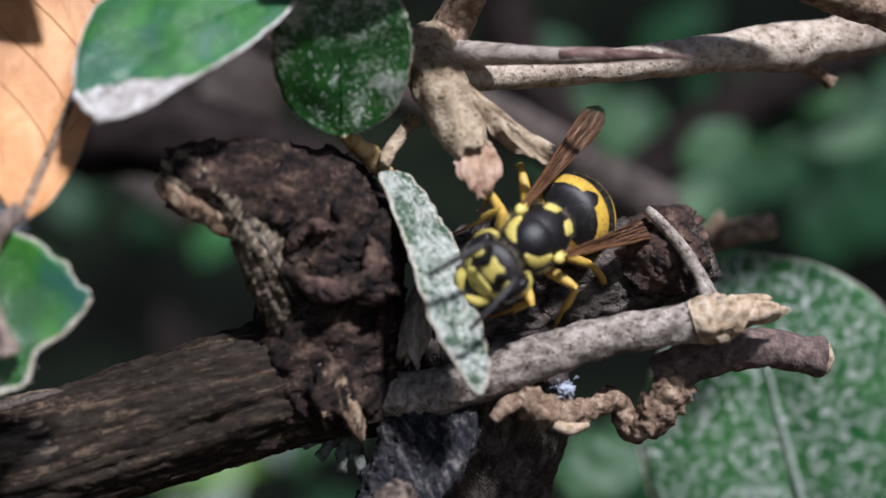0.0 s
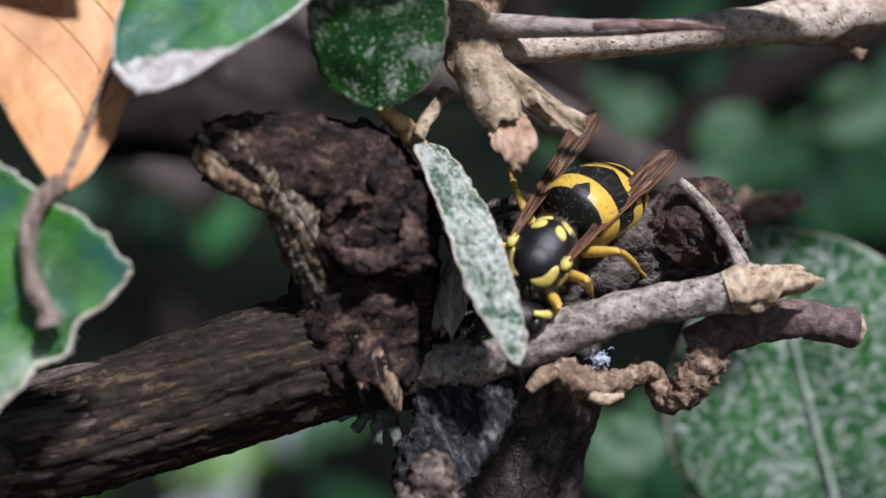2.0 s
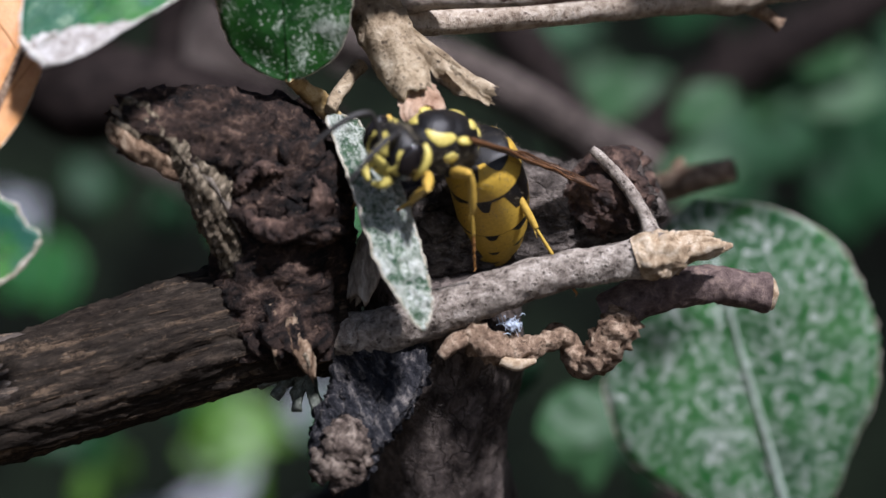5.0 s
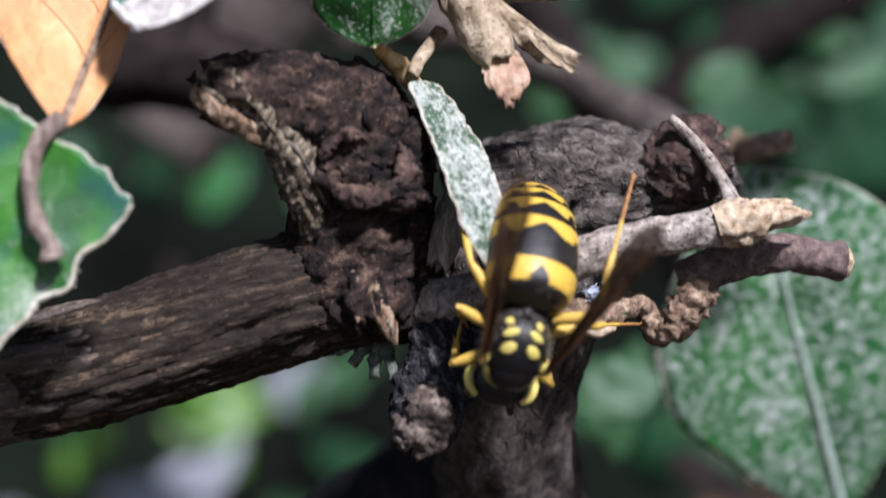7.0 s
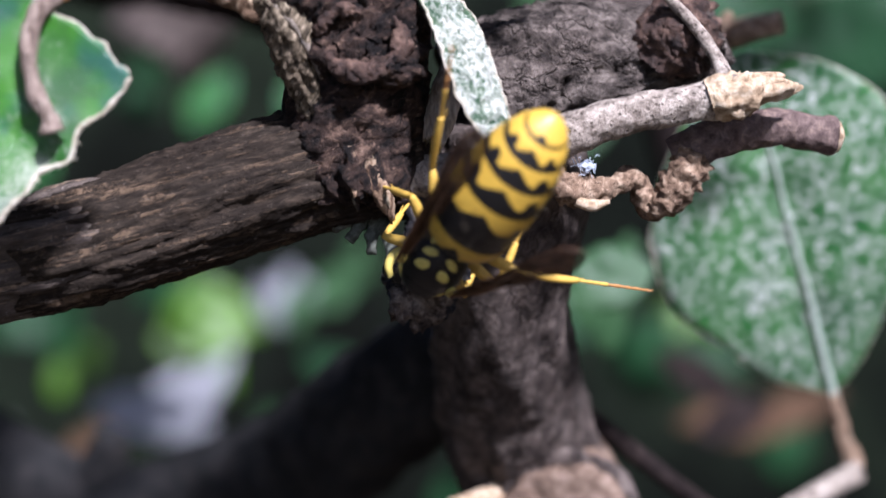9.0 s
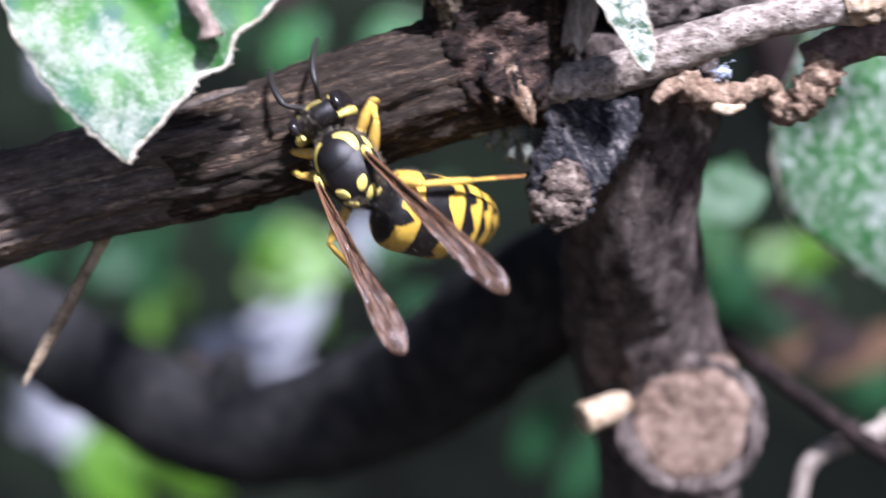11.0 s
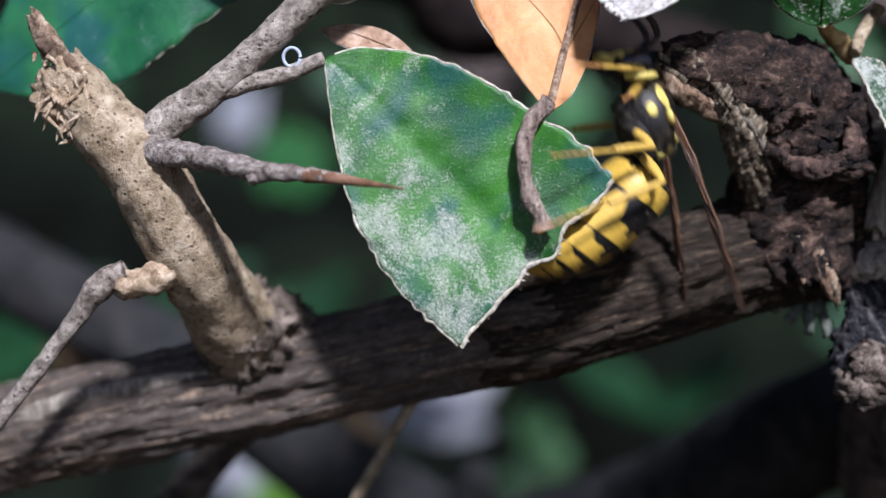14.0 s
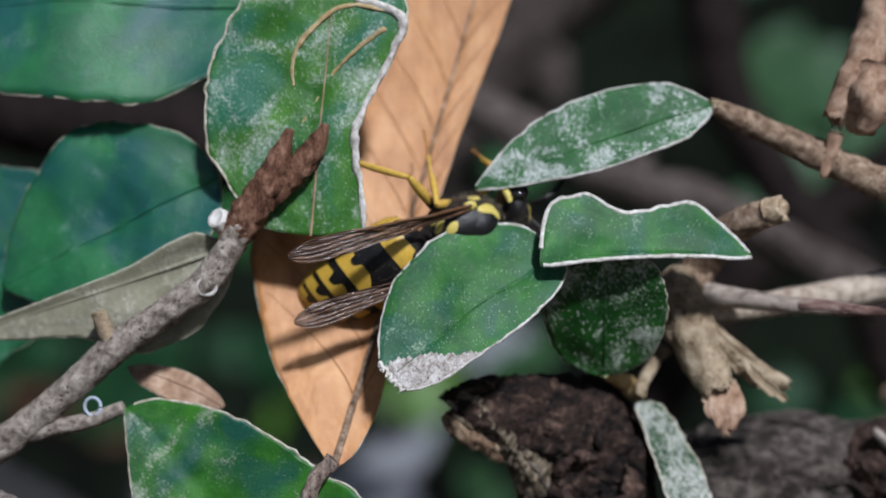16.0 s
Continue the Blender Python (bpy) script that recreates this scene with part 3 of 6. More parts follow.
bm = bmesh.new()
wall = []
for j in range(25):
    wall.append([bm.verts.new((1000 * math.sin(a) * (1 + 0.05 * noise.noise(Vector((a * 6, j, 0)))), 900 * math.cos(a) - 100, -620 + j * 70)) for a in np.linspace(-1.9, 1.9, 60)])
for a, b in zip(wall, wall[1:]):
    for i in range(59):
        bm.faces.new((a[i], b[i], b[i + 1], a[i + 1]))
# Added closing sheet; the shade inside the hedge is put into its near-black colour.
BACK = bark("hedge_shade", (0.003, 0.003, 0.0025), (0.006, 0.008, 0.006), (0.016, 0.024, 0.014), (1, 1, 1), None, 0.008, (0.35, 0.5, 0.68), 0.5, spec=0.02)
tagged(part("backdrop", bm, BACK), "curved sheet behind the branches, coloured dark for hedge shade", "hedge", kind="structure")

# ---- the shrub's woody frame ----
stem = thing("shrub_stem", (3, 8, -16), "gnarled dark brown shrub stem forking into rough limbs", "shrub")
bm = bmesh.new()
tube(bm, [(-80, 6, -25, 3.6), (-55, 1, -18.4, 3.5), (-43.9, 1, -16.1, 3.4), (-32.6, 1, -13.6, 3.3), (-23, 1, -11.5, 3.45), (-19, 1.3, -10.4, 3.3)],
     112, 0.3, 0.15, 0.9, 0.16, 0.03, seed=3, fissure=0.07, cords=6.5)
limb = part("limb", bm, BARK_LIMB, stem, "thick dark limb with lengthwise furrowed bark")
bm = bmesh.new()
tube(bm, [(-60, -0.6, -19.4, 0.3), (-54.5, -2.0, -16.9, 0.85), (-50.5, -2.0, -15.9, 0.9), (-47, -1.9, -15.1, 0.7), (-43, -1.6, -14.4, 0.2)], 16, 0.3, 0.2, 0.8, 0.2, 0.05, seed=23, flat=0.6, fissure=0.15)
part("bare_scar", bm, ASH_WOOD, limb, "pale bare streak of weathered wood")
# Second bark sleeve over the fork end, carrying the limb's shade in its colour.
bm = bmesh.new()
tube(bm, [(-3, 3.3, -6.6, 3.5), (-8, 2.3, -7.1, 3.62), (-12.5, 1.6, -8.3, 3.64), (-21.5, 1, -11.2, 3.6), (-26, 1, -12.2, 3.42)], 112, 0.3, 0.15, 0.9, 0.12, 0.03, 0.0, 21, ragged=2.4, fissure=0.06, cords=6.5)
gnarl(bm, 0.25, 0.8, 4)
part("fork_shade", bm, BARK_FORK_SHADE, limb, "limb bark at the fork end, darkened by colour for shade")
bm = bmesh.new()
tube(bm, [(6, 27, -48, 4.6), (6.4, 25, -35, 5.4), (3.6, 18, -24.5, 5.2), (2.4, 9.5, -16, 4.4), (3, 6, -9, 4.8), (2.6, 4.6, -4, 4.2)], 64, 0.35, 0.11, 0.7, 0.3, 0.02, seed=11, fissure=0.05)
trunk = part("trunk", bm, BARK_STEM_SHADED, stem, "upright brown trunk of the shrub, darkened by colour for shadow")
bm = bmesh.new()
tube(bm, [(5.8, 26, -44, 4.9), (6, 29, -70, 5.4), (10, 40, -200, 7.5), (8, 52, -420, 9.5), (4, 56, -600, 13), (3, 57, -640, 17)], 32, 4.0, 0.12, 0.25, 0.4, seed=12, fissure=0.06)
part("lower_trunk", bm, BARK_STEM_SHADED, trunk, "lower trunk rooted in the soil")
bm = bmesh.new()
tube(bm, [(0.5, 6.2, -4, 4.5), (3.3, 6.4, -2.5, 4.7), (7.1, 6.3, -1.3, 4.2), (11.2, 6.2, -0.9, 3.3), (14.3, 5.8, 0.2, 2.7), (15.9, 5.4, 0.9, 2.3)], 120, 0.22, 0.12, 0.8, 0.5, 0.025, -0.1, 5, ragged=0.3, fissure=0.08, cords=4.5)
gnarl(bm, 0.3, 0.8, 12, 0.8)
broken = part("broken_limb", bm, BARK_TRUNK, stem, "short broken limb with cracked grey-brown bark")
bm = bmesh.new()
tube(bm, [(11.6, 4.4, -1.2, 1.9), (13.0, 3.9, 0.2, 2.5), (14.3, 3.5, 0.9, 2.2), (15.2, 3.2, 1.2, 1.5)], 64, 0.15, 0.2, 1.0, 0.7, 0.06, -0.9, 15, ragged=0.8)
gnarl(bm, 0.45, 0.9, 8)
gnarl(bm, 0.18, 2.4, 3, 0.8)
part("rotten_end", bm, ROT, broken, "rotten reddish-brown hollow end of the limb")
bm = bmesh.new()
tube(bm, [(-6.4, 3, -8, 4.6), (-6.3, 1.5, -3.5, 4.1), (-6.0, 0.8, 0.6, 3.8), (-6.4, 1.2, 3.4, 3.0), (-6.8, 1.5, 5.2, 1.8)], 60, 0.2, 0.12, 0.8, 0.5, 0.05, -0.2, 7, ragged=1.0, fissure=0.12)
tube(bm, [(-5.6, 1.5, 0.2, 3.4), (-5.5, -1.5, 0.3, 3.2), (-5.4, -3.4, 0.2, 2.8)], 72, 0.15, 0.24, 1.0, 0.6, 0.08, -0.5, 9, ragged=0.5, fissure=0.08)
tube(bm, [(-6.2, 0.4, 2.2, 3.3), (-8.6, -1.0, 3.2, 3.1), (-11.4, -2.4, 3.9, 2.4), (-14.3, -3.4, 4.3, 1.6)], 56, 0.2, 0.16, 0.9, 0.4, 0.06, -0.4, 13, ragged=1.6, fissure=0.14)
blob(bm, (-5.5, -2.6, 0.2), (2.6, 0.5, 2.6), None, 64, 48, 0.55, 1.9, 0, 31)
blob(bm, (-4.3, -3.2, -1.6), (1.5, 0.8, 0.8), None, 40, 30, 0.6, 2.2, 0, 37)
gnarl(bm, 0.5, 0.75, 2)
gnarl(bm, 0.2, 2.1, 7, 0.8)
knob = part("dead_snag", bm, DEAD_WOOD, stem, "rotten dark brown snag with a hollow broken face")
bm = bmesh.new()
tube(bm, [(-14.3, -4.4, 5.5, 0.3), (-12.8, -4.2, 4.5, 0.75), (-11.2, -3.6, 2.9, 1.05), (-10.0, -2.6, 1.0, 1.4), (-9.1, -1.4, -1.2, 1.5), (-8.2, -0.4, -3.4, 1.4), (-7.2, 0.8, -5.6, 1.2), (-6.4, 1.6, -7.4, 0.7)], 48, 0.12, 0.15, 1.0, 0.25, 0.06, seed=2, fissure=0.3, cords=5.0)
gnarl(bm, 0.3, 0.9, 3)
part("ridge", bm, RIDGE_WOOD, knob, "pale greenish ridge of bare wood")
bm = bmesh.new()
for cx, cz, rad, y, r, a0, a1 in ((-5.7, 0.1, 2.3, -3.7, 0.42, 3.5, 6.9), (-5.2, -0.3, 1.5, -3.7, 0.26, 4.0, 6.6), (-6.4, 0.4, 1.5, -3.6, 0.3, 1.0, 3.4)):
    tube(bm, [(cx + rad * math.cos(a), y + 0.3 * math.sin(2.3 * a), cz + rad * math.sin(a) * 0.85, r * (1 + 0.35 * math.sin(4 * a + rad)) * min(1, 0.2 + 1.2 * min(a - a0, a1 - a))) for a in np.linspace(a0, a1, 20)], 22, 0.12, 0.35, 1.3, 0.6, 0.06, seed=rad * 9, flat=0.7)
gnarl(bm, 0.35, 1.0, 6)
gnarl(bm, 0.16, 2.8, 2, 0.8)
part("rotten_core", bm, ROT, knob, "curled reddish-brown splinters round the rotten hollow")
strand = random.Random(21)
for k in range(10):
    o = Vector((strand.gauss(0, 0.6), strand.gauss(-0.5, 0.2), strand.gauss(0, 0.5)))
    way = [(-14.6, -4.3, 5.1), (-12.9, -4.2, 4.2), (-11.3, -3.7, 2.7), (-10.1, -2.7, 0.9), (-9.2, -1.6, -1.2), (-8.3, -0.6, -3.4)]
    first = strand.choice((0, 0, 1, 2, 3))
    rows = [(*(Vector(p) + o * (1 + 0.25 * i) + Vector((0, 0, strand.gauss(0, 0.1)))), r) for i, (p, r) in enumerate(zip(way[first:first + strand.choice((2, 3, 3))], (0.14, 0.24, 0.08)))]
    bm = bmesh.new()
    tube(bm, rows, 9, 0.2, 0.4, 2.0, 0.4, 0.08, seed=k, flat=0.6)
    part("fibre", bm, strand.choice((RIDGE_WOOD, SPLINT, ASH_WOOD)), knob, "loose strand of bare wood")
bm = bmesh.new()
tube(bm, [(-15.0, -4.0, 4.3, 0.5), (-14.3, -4.2, 3.6, 0.75), (-12.8, -4.0, 2.6, 0.8), (-11.4, -3.4, 1.5, 0.5)], 20, 0.12, 0.4, 1.8, 0.4, 0.12, seed=4, ragged=0.6, fissure=0.2)
part("torn_prong", bm, SPLINT, knob, "tan torn prong of split wood")
bm = bmesh.new()
tube(bm, [(-6.6, 0.8, -5.4, 2.3), (-6.0, -0.6, -6.8, 2.0), (-5.4, -1.4, -8.0, 1.5), (-5.2, -1.6, -8.8, 1.0)], 40, 0.15, 0.3, 1.4, 0.7, 0.1, -0.7, 17, ragged=0.9, fissure=0.2)
tube(bm, [(-8.0, -0.2, -6.2, 0.7), (-7.7, -1.2, -7.7, 0.6), (-7.0, -1.5, -8.8, 0.25)], 16, 0.15, 0.4, 1.8, 0.5, 0.08, seed=6, ragged=0.8)
tube(bm, [(-4.6, -0.4, -6.0, 0.8), (-4.0, -1.0, -7.4, 0.7), (-3.8, -1.0, -8.6, 0.3)], 16, 0.15, 0.4, 1.8, 0.5, 0.08, seed=8, ragged=0.8)
gnarl(bm, 0.3, 1.2, 5)
gnarl(bm, 0.14, 3.0, 9, 0.8)
nub = part("broken_nub", bm, DEAD_WOOD, stem, "torn brown nub of a broken shoot")
for k in range(13):
    p = Vector((-5.5 + strand.gauss(0, 0.8), -1.9 + strand.gauss(0, 0.3), -6.9 + strand.gauss(0, 0.55)))
    d = Vector((0.35 + strand.gauss(0, 0.25), -0.2 + strand.gauss(0, 0.12), -1)).normalized() * strand.uniform(0.9, 2.4)
    r = strand.uniform(0.14, 0.36)
    bm = bmesh.new()
    tube(bm, [(*(p - d * 0.4), r), (*(p + d * 0.3), r * 1.1), (*(p + d * 0.8), r * 0.7), (*(p + d), r * 0.2)], 12, 0.12, 0.55, 2.2, 0.4, 0.1, seed=k * 1.3, flat=strand.uniform(0.45, 0.9), ragged=0.4)
    part("splinter", bm, strand.choice((SPLINT, SPLINT, DEAD_WOOD, RIDGE_WOOD)), nub, "torn tan wood splinter")
bm = bmesh.new()
tube(bm, [(-5.3, -1.9, -7.2, 0.5), (-4.8, -2.2, -8.5, 0.62), (-4.4, -2.1, -9.5, 0.4), (-4.2, -2.0, -10.1, 0.15)], 18, 0.12, 0.5, 2.4, 0.4, 0.1, seed=14, ragged=0.8, fissure=0.3)
part("splinter", bm, SPLINT, nub, "large torn tan wood splinter")
bm = bmesh.new()
tube(bm, [(6.4, 23, -30.5, 4.9), (6.7, 19, -31.2, 4.7), (6.9, 14.6, -31.8, 4.2)], 56, 0.3, 0.1, 1.0, 0.8, 0.05, -0.06, 31, ragged=0.7)
part("stump", bm, bark("cut_wood", (0.06, 0.04, 0.03), (0.21, 0.15, 0.11), (0.38, 0.29, 0.23), (1, 1, 1), None, 0.9, (0.3, 0.5, 0.7), 0.4), stem, "sawn reddish-grey stump face")
bm = bmesh.new()
tube(bm, [(6.85 + 4.5 * math.cos(a), 15.0 + 0.4 * math.sin(3 * a), -31.75 + 4.5 * math.sin(a), 0.6 + 0.15 * math.sin(4 * a)) for a in np.linspace(0, 2 * math.pi, 30)], 18, 0.3, 0.4, 1.0, 0.5, 0.1, seed=35)
gnarl(bm, 0.4, 0.9, 4)
part("stump_bark", bm, BARK_STEM_SHADED, stem, "ragged ring of bark round the sawn face")
bm = bmesh.new()
tube(bm, [(3.0, 16.5, -30.0, 1.0), (1.0, 14.8, -30.5, 1.05), (-0.7, 14.0, -30.9, 1.15)], 18, 0.25, 0.12, 1.5, cap=0.1, seed=33)
part("cut_shoot", bm, PALE_WOOD, stem, "pale freshly cut side shoot")

# ---- twigs at the fork ----
twig = thing("side_twig", (-3.7, 1, -7.9), "rough grey side twig with a splintered end", "twig")
bm = bmesh.new()
tube(bm, [(-4.4, 1.6, -8.0, 1.5), (-0.5, 0.2, -7.7, 1.35), (3.9, -0.8, -6.2, 1.3), (8.6, -1, -4.6, 1.15), (13, -1, -3.8, 1.1), (15.3, -1, -3.4, 1.35), (16.3, -1, -3.3, 1.1)], 36, 0.25, 0.14, 1.4, 0.7, 0.04, seed=41)
part("shaft", bm, BARK_GREY, twig)
bm = bmesh.new()
tube(bm, [(14.2, -1.3, -3.7, 1.15), (15.2, -1.4, -3.4, 1.35), (16.2, -1.3, -3.3, 1.2), (16.9, -1.2, -3.2, 0.8)], 36, 0.15, 0.3, 1.6, 0.6, 0.1, -0.6, 43, ragged=0.8, fissure=0.15)
split = random.Random(12)
for k in range(10):
    a = split.uniform(0, 2 * math.pi)
    r, n = split.uniform(0.1, 0.7), split.uniform(2.4, 4.8)
    p = Vector((15.4 + split.uniform(-0.4, 0.4), -1.3 + r * math.sin(a) * 0.9, -3.4 + r * math.cos(a)))
    d = Vector((1, 0.05 + split.gauss(0, 0.04), 0.16 + split.gauss(0, 0.05)))
    tube(bm, [(*p, 0.6), (*(p + d * n * 0.5), split.uniform(0.4, 0.55)), (*(p + d * n * 0.85), 0.3), (*(p + d * n), 0.1)], 14, 0.15, 0.45, 2.2, 0.3, 0.05, seed=k, flat=split.uniform(0.4, 0.9))
for x, z, h in ((14.6, -3.0, 0.8), (15.6, -2.8, 0.7)):
    tube(bm, [(x, -1.9, z, 0.5), (x + 0.3, -2.0, z + h * 0.5, 0.4), (x + 0.7, -1.9, z + h, 0.12)], 10, 0.15, 0.5, 2.2, 0.5, 0.08, seed=x)
part("splinter", bm, PALE_WOOD, twig, "pale splintered wood of the broken end")
bm = bmesh.new()
tube(bm, [(15.2, -0.5, -2.2, 0.5), (14.7, 0.2, -0.9, 0.42), (13.7, 0.9, 0.8, 0.38), (12.7, 1.3, 2.0, 0.36), (11.9, 1.4, 2.8, 0.24)], 12, 0.2, 0.18, 2.0, 0.5, 0.05, seed=49)
part("dead_shoot", bm, BARK_GREY, twig, "thin grey dead shoot")
bm = bmesh.new()
tube(bm, [(12.6, 2.2, -6.9, 1.1), (14.3, 1.9, -6.1, 1.25), (16.1, 2, -5.5, 1.2), (19.0, 2.3, -5.2, 1.15), (20.8, 2.6, -5.6, 1.1), (22.3, 2.7, -5.8, 1.2)], 28, 0.2, 0.14, 1.6, 0.8, 0.05, -0.12, 51)
cut = part("cut_stub", bm, bark("brown_stub_bark", (0.05, 0.034, 0.03), (0.13, 0.095, 0.085), (0.27, 0.2, 0.16), (1, 1, 1), None, 1.6, (0.3, 0.5, 0.72), 0.2), twig, "brown stub cut off square")
bm = bmesh.new()
tube(bm, [(22.0, 2.6, -5.78, 1.02), (22.42, 2.75, -5.82, 0.98)], 20, 0.2, 0.12, 2.0, cap=-0.25, seed=53)
part("cut_face", bm, PALE_WOOD, cut, "pale weathered cut face")

crook = thing("crooked_twig", (5, 1, -8), "reddish crooked dead twig below the grey twig", "twig")
bm = bmesh.new()
tube(bm, [(4.4, -0.9, -7.4, 0.8), (5.6, -0.7, -8.4, 0.9), (7.3, -0.1, -8.9, 0.85), (8.8, 0.7, -8.5, 0.6), (9.9, 1.3, -8.1, 0.7), (10.5, 1.6, -8.6, 0.6), (11.0, 1.7, -9.8, 0.7), (12.0, 1.3, -9.3, 0.95), (12.9, 1.1, -8.2, 1.05), (13.8, 1.4, -6.9, 1.15)],
     26, 0.12, 0.5, 2.2, 0.9, 0.12, seed=55)
tube(bm, [(4.4, -1.1, -8.0, 0.5), (3.6, -1.6, -8.4, 0.5), (3.0, -1.7, -9.0, 0.3)], 12, 0.2, 0.3, 2.0, seed=57)
part("shaft", bm, BARK_RED, crook)
bm = bmesh.new()
tube(bm, [(6.4, -1.1, -9.3, 0.3), (7.3, -1.0, -9.6, 0.35), (8.4, -0.4, -9.4, 0.15)], 8, 0.2, 0.4, 2.0, seed=59)
part("splinter", bm, PALE_WOOD, crook)

web = thing("silk_tuft", (7.1, 1.2, -7.5), "small tuft of white spider silk on the twig", "silk")
bm = bmesh.new()
for k in range(40):
    c = Vector((7.1, -0.8, -7.3)) + Vector((random.gauss(0, 0.35), random.gauss(0, 0.2), random.gauss(0, 0.3)))
    d = Vector((random.gauss(0, 0.12), random.gauss(0, 0.08), random.gauss(0, 0.12)))
    tube(bm, [(*(c - d), 0.015), (*(c + Vector((0, 0, 0.12))), 0.03), (*(c + d), 0.015)], 5, 0.2)
blob(bm, (7.1, -0.8, -7.3), (0.36, 0.22, 0.26), None, 20, 14, 0.8, 2.6, 0, 3)
part("tuft", bm, SILK, web)

flake = thing("bark_flake", (-1.5, 0.5, -9), "loose dark strip of peeling bark hanging below the fork", "bark")
bm = bmesh.new()
tube(bm, [(0.0, 1.2, -8.2, 2.4), (-0.7, 0.3, -10.0, 2.6), (-1.6, -0.7, -12.0, 2.4), (-2.4, -1.5, -13.8, 1.9), (-2.9, -2.0, -15.4, 1.4)], 60, 0.15, 0.3, 1.2, 0.3, 0.08, -0.4, 61, 0.5, 1.1, fissure=0.3)
gnarl(bm, 0.55, 0.7, 14)
gnarl(bm, 0.3, 1.9, 15, 0.8)
part("strip", bm, PEEL, flake)
for k, pts in enumerate(([(1.6, 0.1, -8.2, 0.7), (1.0, -1.1, -10.2, 1.0), (0.0, -2.0, -12.2, 0.9), (-1.0, -2.4, -14.2, 0.4)], [(-2.0, 0.2, -9.2, 0.7), (-2.7, -0.8, -11.2, 0.9), (-3.4, -1.5, -13.0, 0.7), (-3.9, -1.9, -14.8, 0.3)])):
    bm = bmesh.new()
    tube(bm, pts, 26, 0.12, 0.25, 1.0, 0.3, 0.1, seed=63 + k, flat=0.45, ragged=0.8, fissure=0.35)
    part("loose_sliver", bm, PEEL, flake)
bm = bmesh.new()
tube(bm, [(-1.9, -1.7, -12.6, 0.7), (-2.3, -2.2, -13.6, 1.35), (-2.8, -2.5, -14.8, 1.5), (-3.2, -2.5, -15.9, 1.0)], 30, 0.12, 0.5, 1.6, 0.7, 0.16, -0.7, 166, ragged=0.8, fissure=0.25)
gnarl(bm, 0.45, 1.1, 16)
gnarl(bm, 0.22, 2.6, 17, 0.8)
part("frayed_end", bm, bark("frayed_wood", (0.02, 0.014, 0.011), (0.13, 0.1, 0.08), (0.42, 0.35, 0.28), (1, 1, 1), None, 1.3, (0.38, 0.5, 0.68), 0.6), flake, "frayed tan end of the strip")

chip = thing("wood_splinter", (-1.2, 1.2, -2), "pale ashen splinter of bare wood wedged upright", "wood")
bm = bmesh.new()
tube(bm, [(-0.5, 0.4, -0.6, 0.35), (-0.9, -0.1, -2.2, 0.8), (-1.3, -0.4, -4.0, 0.95), (-1.7, -0.5, -5.7, 0.7)], 20, 0.2, 0.25, 1.5, 0.25, 0.05, -0.3, 65, 0.6, 1.0)
part("splinter", bm, ASH_WOOD, chip)
lichen = thing("lichen_shoot", (-5, 2, -10), "small grey lichen-crusted shoot under the limb", "lichen")
bm = bmesh.new()
for k, (dx, dz) in enumerate(((-1.6, -1.6), (-0.4, -2.4), (0.9, -2.6), (-2.6, -0.9))):
    tube(bm, [(-5.2, 2.2, -9.2, 0.5), (-5.2 + dx * 0.6, 1.6, -9.6 + dz * 0.6, 0.4), (-5.2 + dx, 1.3, -9.9 + dz, 0.3)], 12, 0.2, 0.6, 2.0, 0.9, seed=67 + k)
part("shoot", bm, bark("lichen_crust", (0.04, 0.045, 0.035), (0.12, 0.135, 0.11), (0.3, 0.33, 0.28), (1, 1, 1), None, 1.8, (0.3, 0.5, 0.7), 0.3), lichen)

# ---- upper twig with its long thorn and dried calyx ----
upper = thing("upper_twig", (0, 0, 11), "pale tan twig with a long lying thorn and a broken stub", "twig")
bm = bmesh.new()
tube(bm, [(-1.2, 0, 11.2, 1.3), (1.4, 1, 10.5, 1.0), (4.2, 2, 10.5, 0.8), (7.4, 3, 10.9, 0.9), (14.2, 5, 11.9, 1.1), (19, 6.6, 12.6, 1.3), (21.4, 7.5, 12.9, 1.6), (23.5, 8, 13.3, 1.3), (27.7, 9, 14.2, 1.45), (45, 12, 17.5, 1.6)], 30, 0.3, 0.1, 1.2, 0.5, 0.03, seed=71)
part("shaft", bm, BARK_PALE, upper)
bm = bmesh.new()
tube(bm, [(0.5, 0.2, 11.5, 0.85), (3.4, -1.0, 11.35, 0.62), (6.9, -2.2, 11.1, 0.48), (10.5, -3.3, 11.0, 0.3), (13.5, -4.2, 10.8, 0.05)], 18, 0.25, 0.1, 2.0, 0.4, 0.05, seed=73)
spike = part("thorn", bm, bark("pale_thorn_skin", (0.14, 0.115, 0.095), (0.36, 0.31, 0.26), (0.56, 0.5, 0.43), (0.5, 1, 1), None, 1.8, (0.34, 0.5, 0.68), 0.3), upper, "long pale tapering thorn")
bm = bmesh.new()
tube(bm, [(6.4, -2.05, 11.14, 0.44), (8.0, -2.56, 11.1, 0.46), (10.5, -3.32, 11.02, 0.33), (13.6, -4.25, 10.8, 0.06)], 16, 0.25, 0.2, 2.0, 0.4, 0.08, seed=74)
part("thorn_tip", bm, bark("reddish_thorn_skin", (0.06, 0.035, 0.03), (0.19, 0.12, 0.1), (0.4, 0.32, 0.27), (0.4, 1, 1), None, 1.6, (0.36, 0.52, 0.7), 0.2), spike, "dark reddish thorn tip")
bm = bmesh.new()
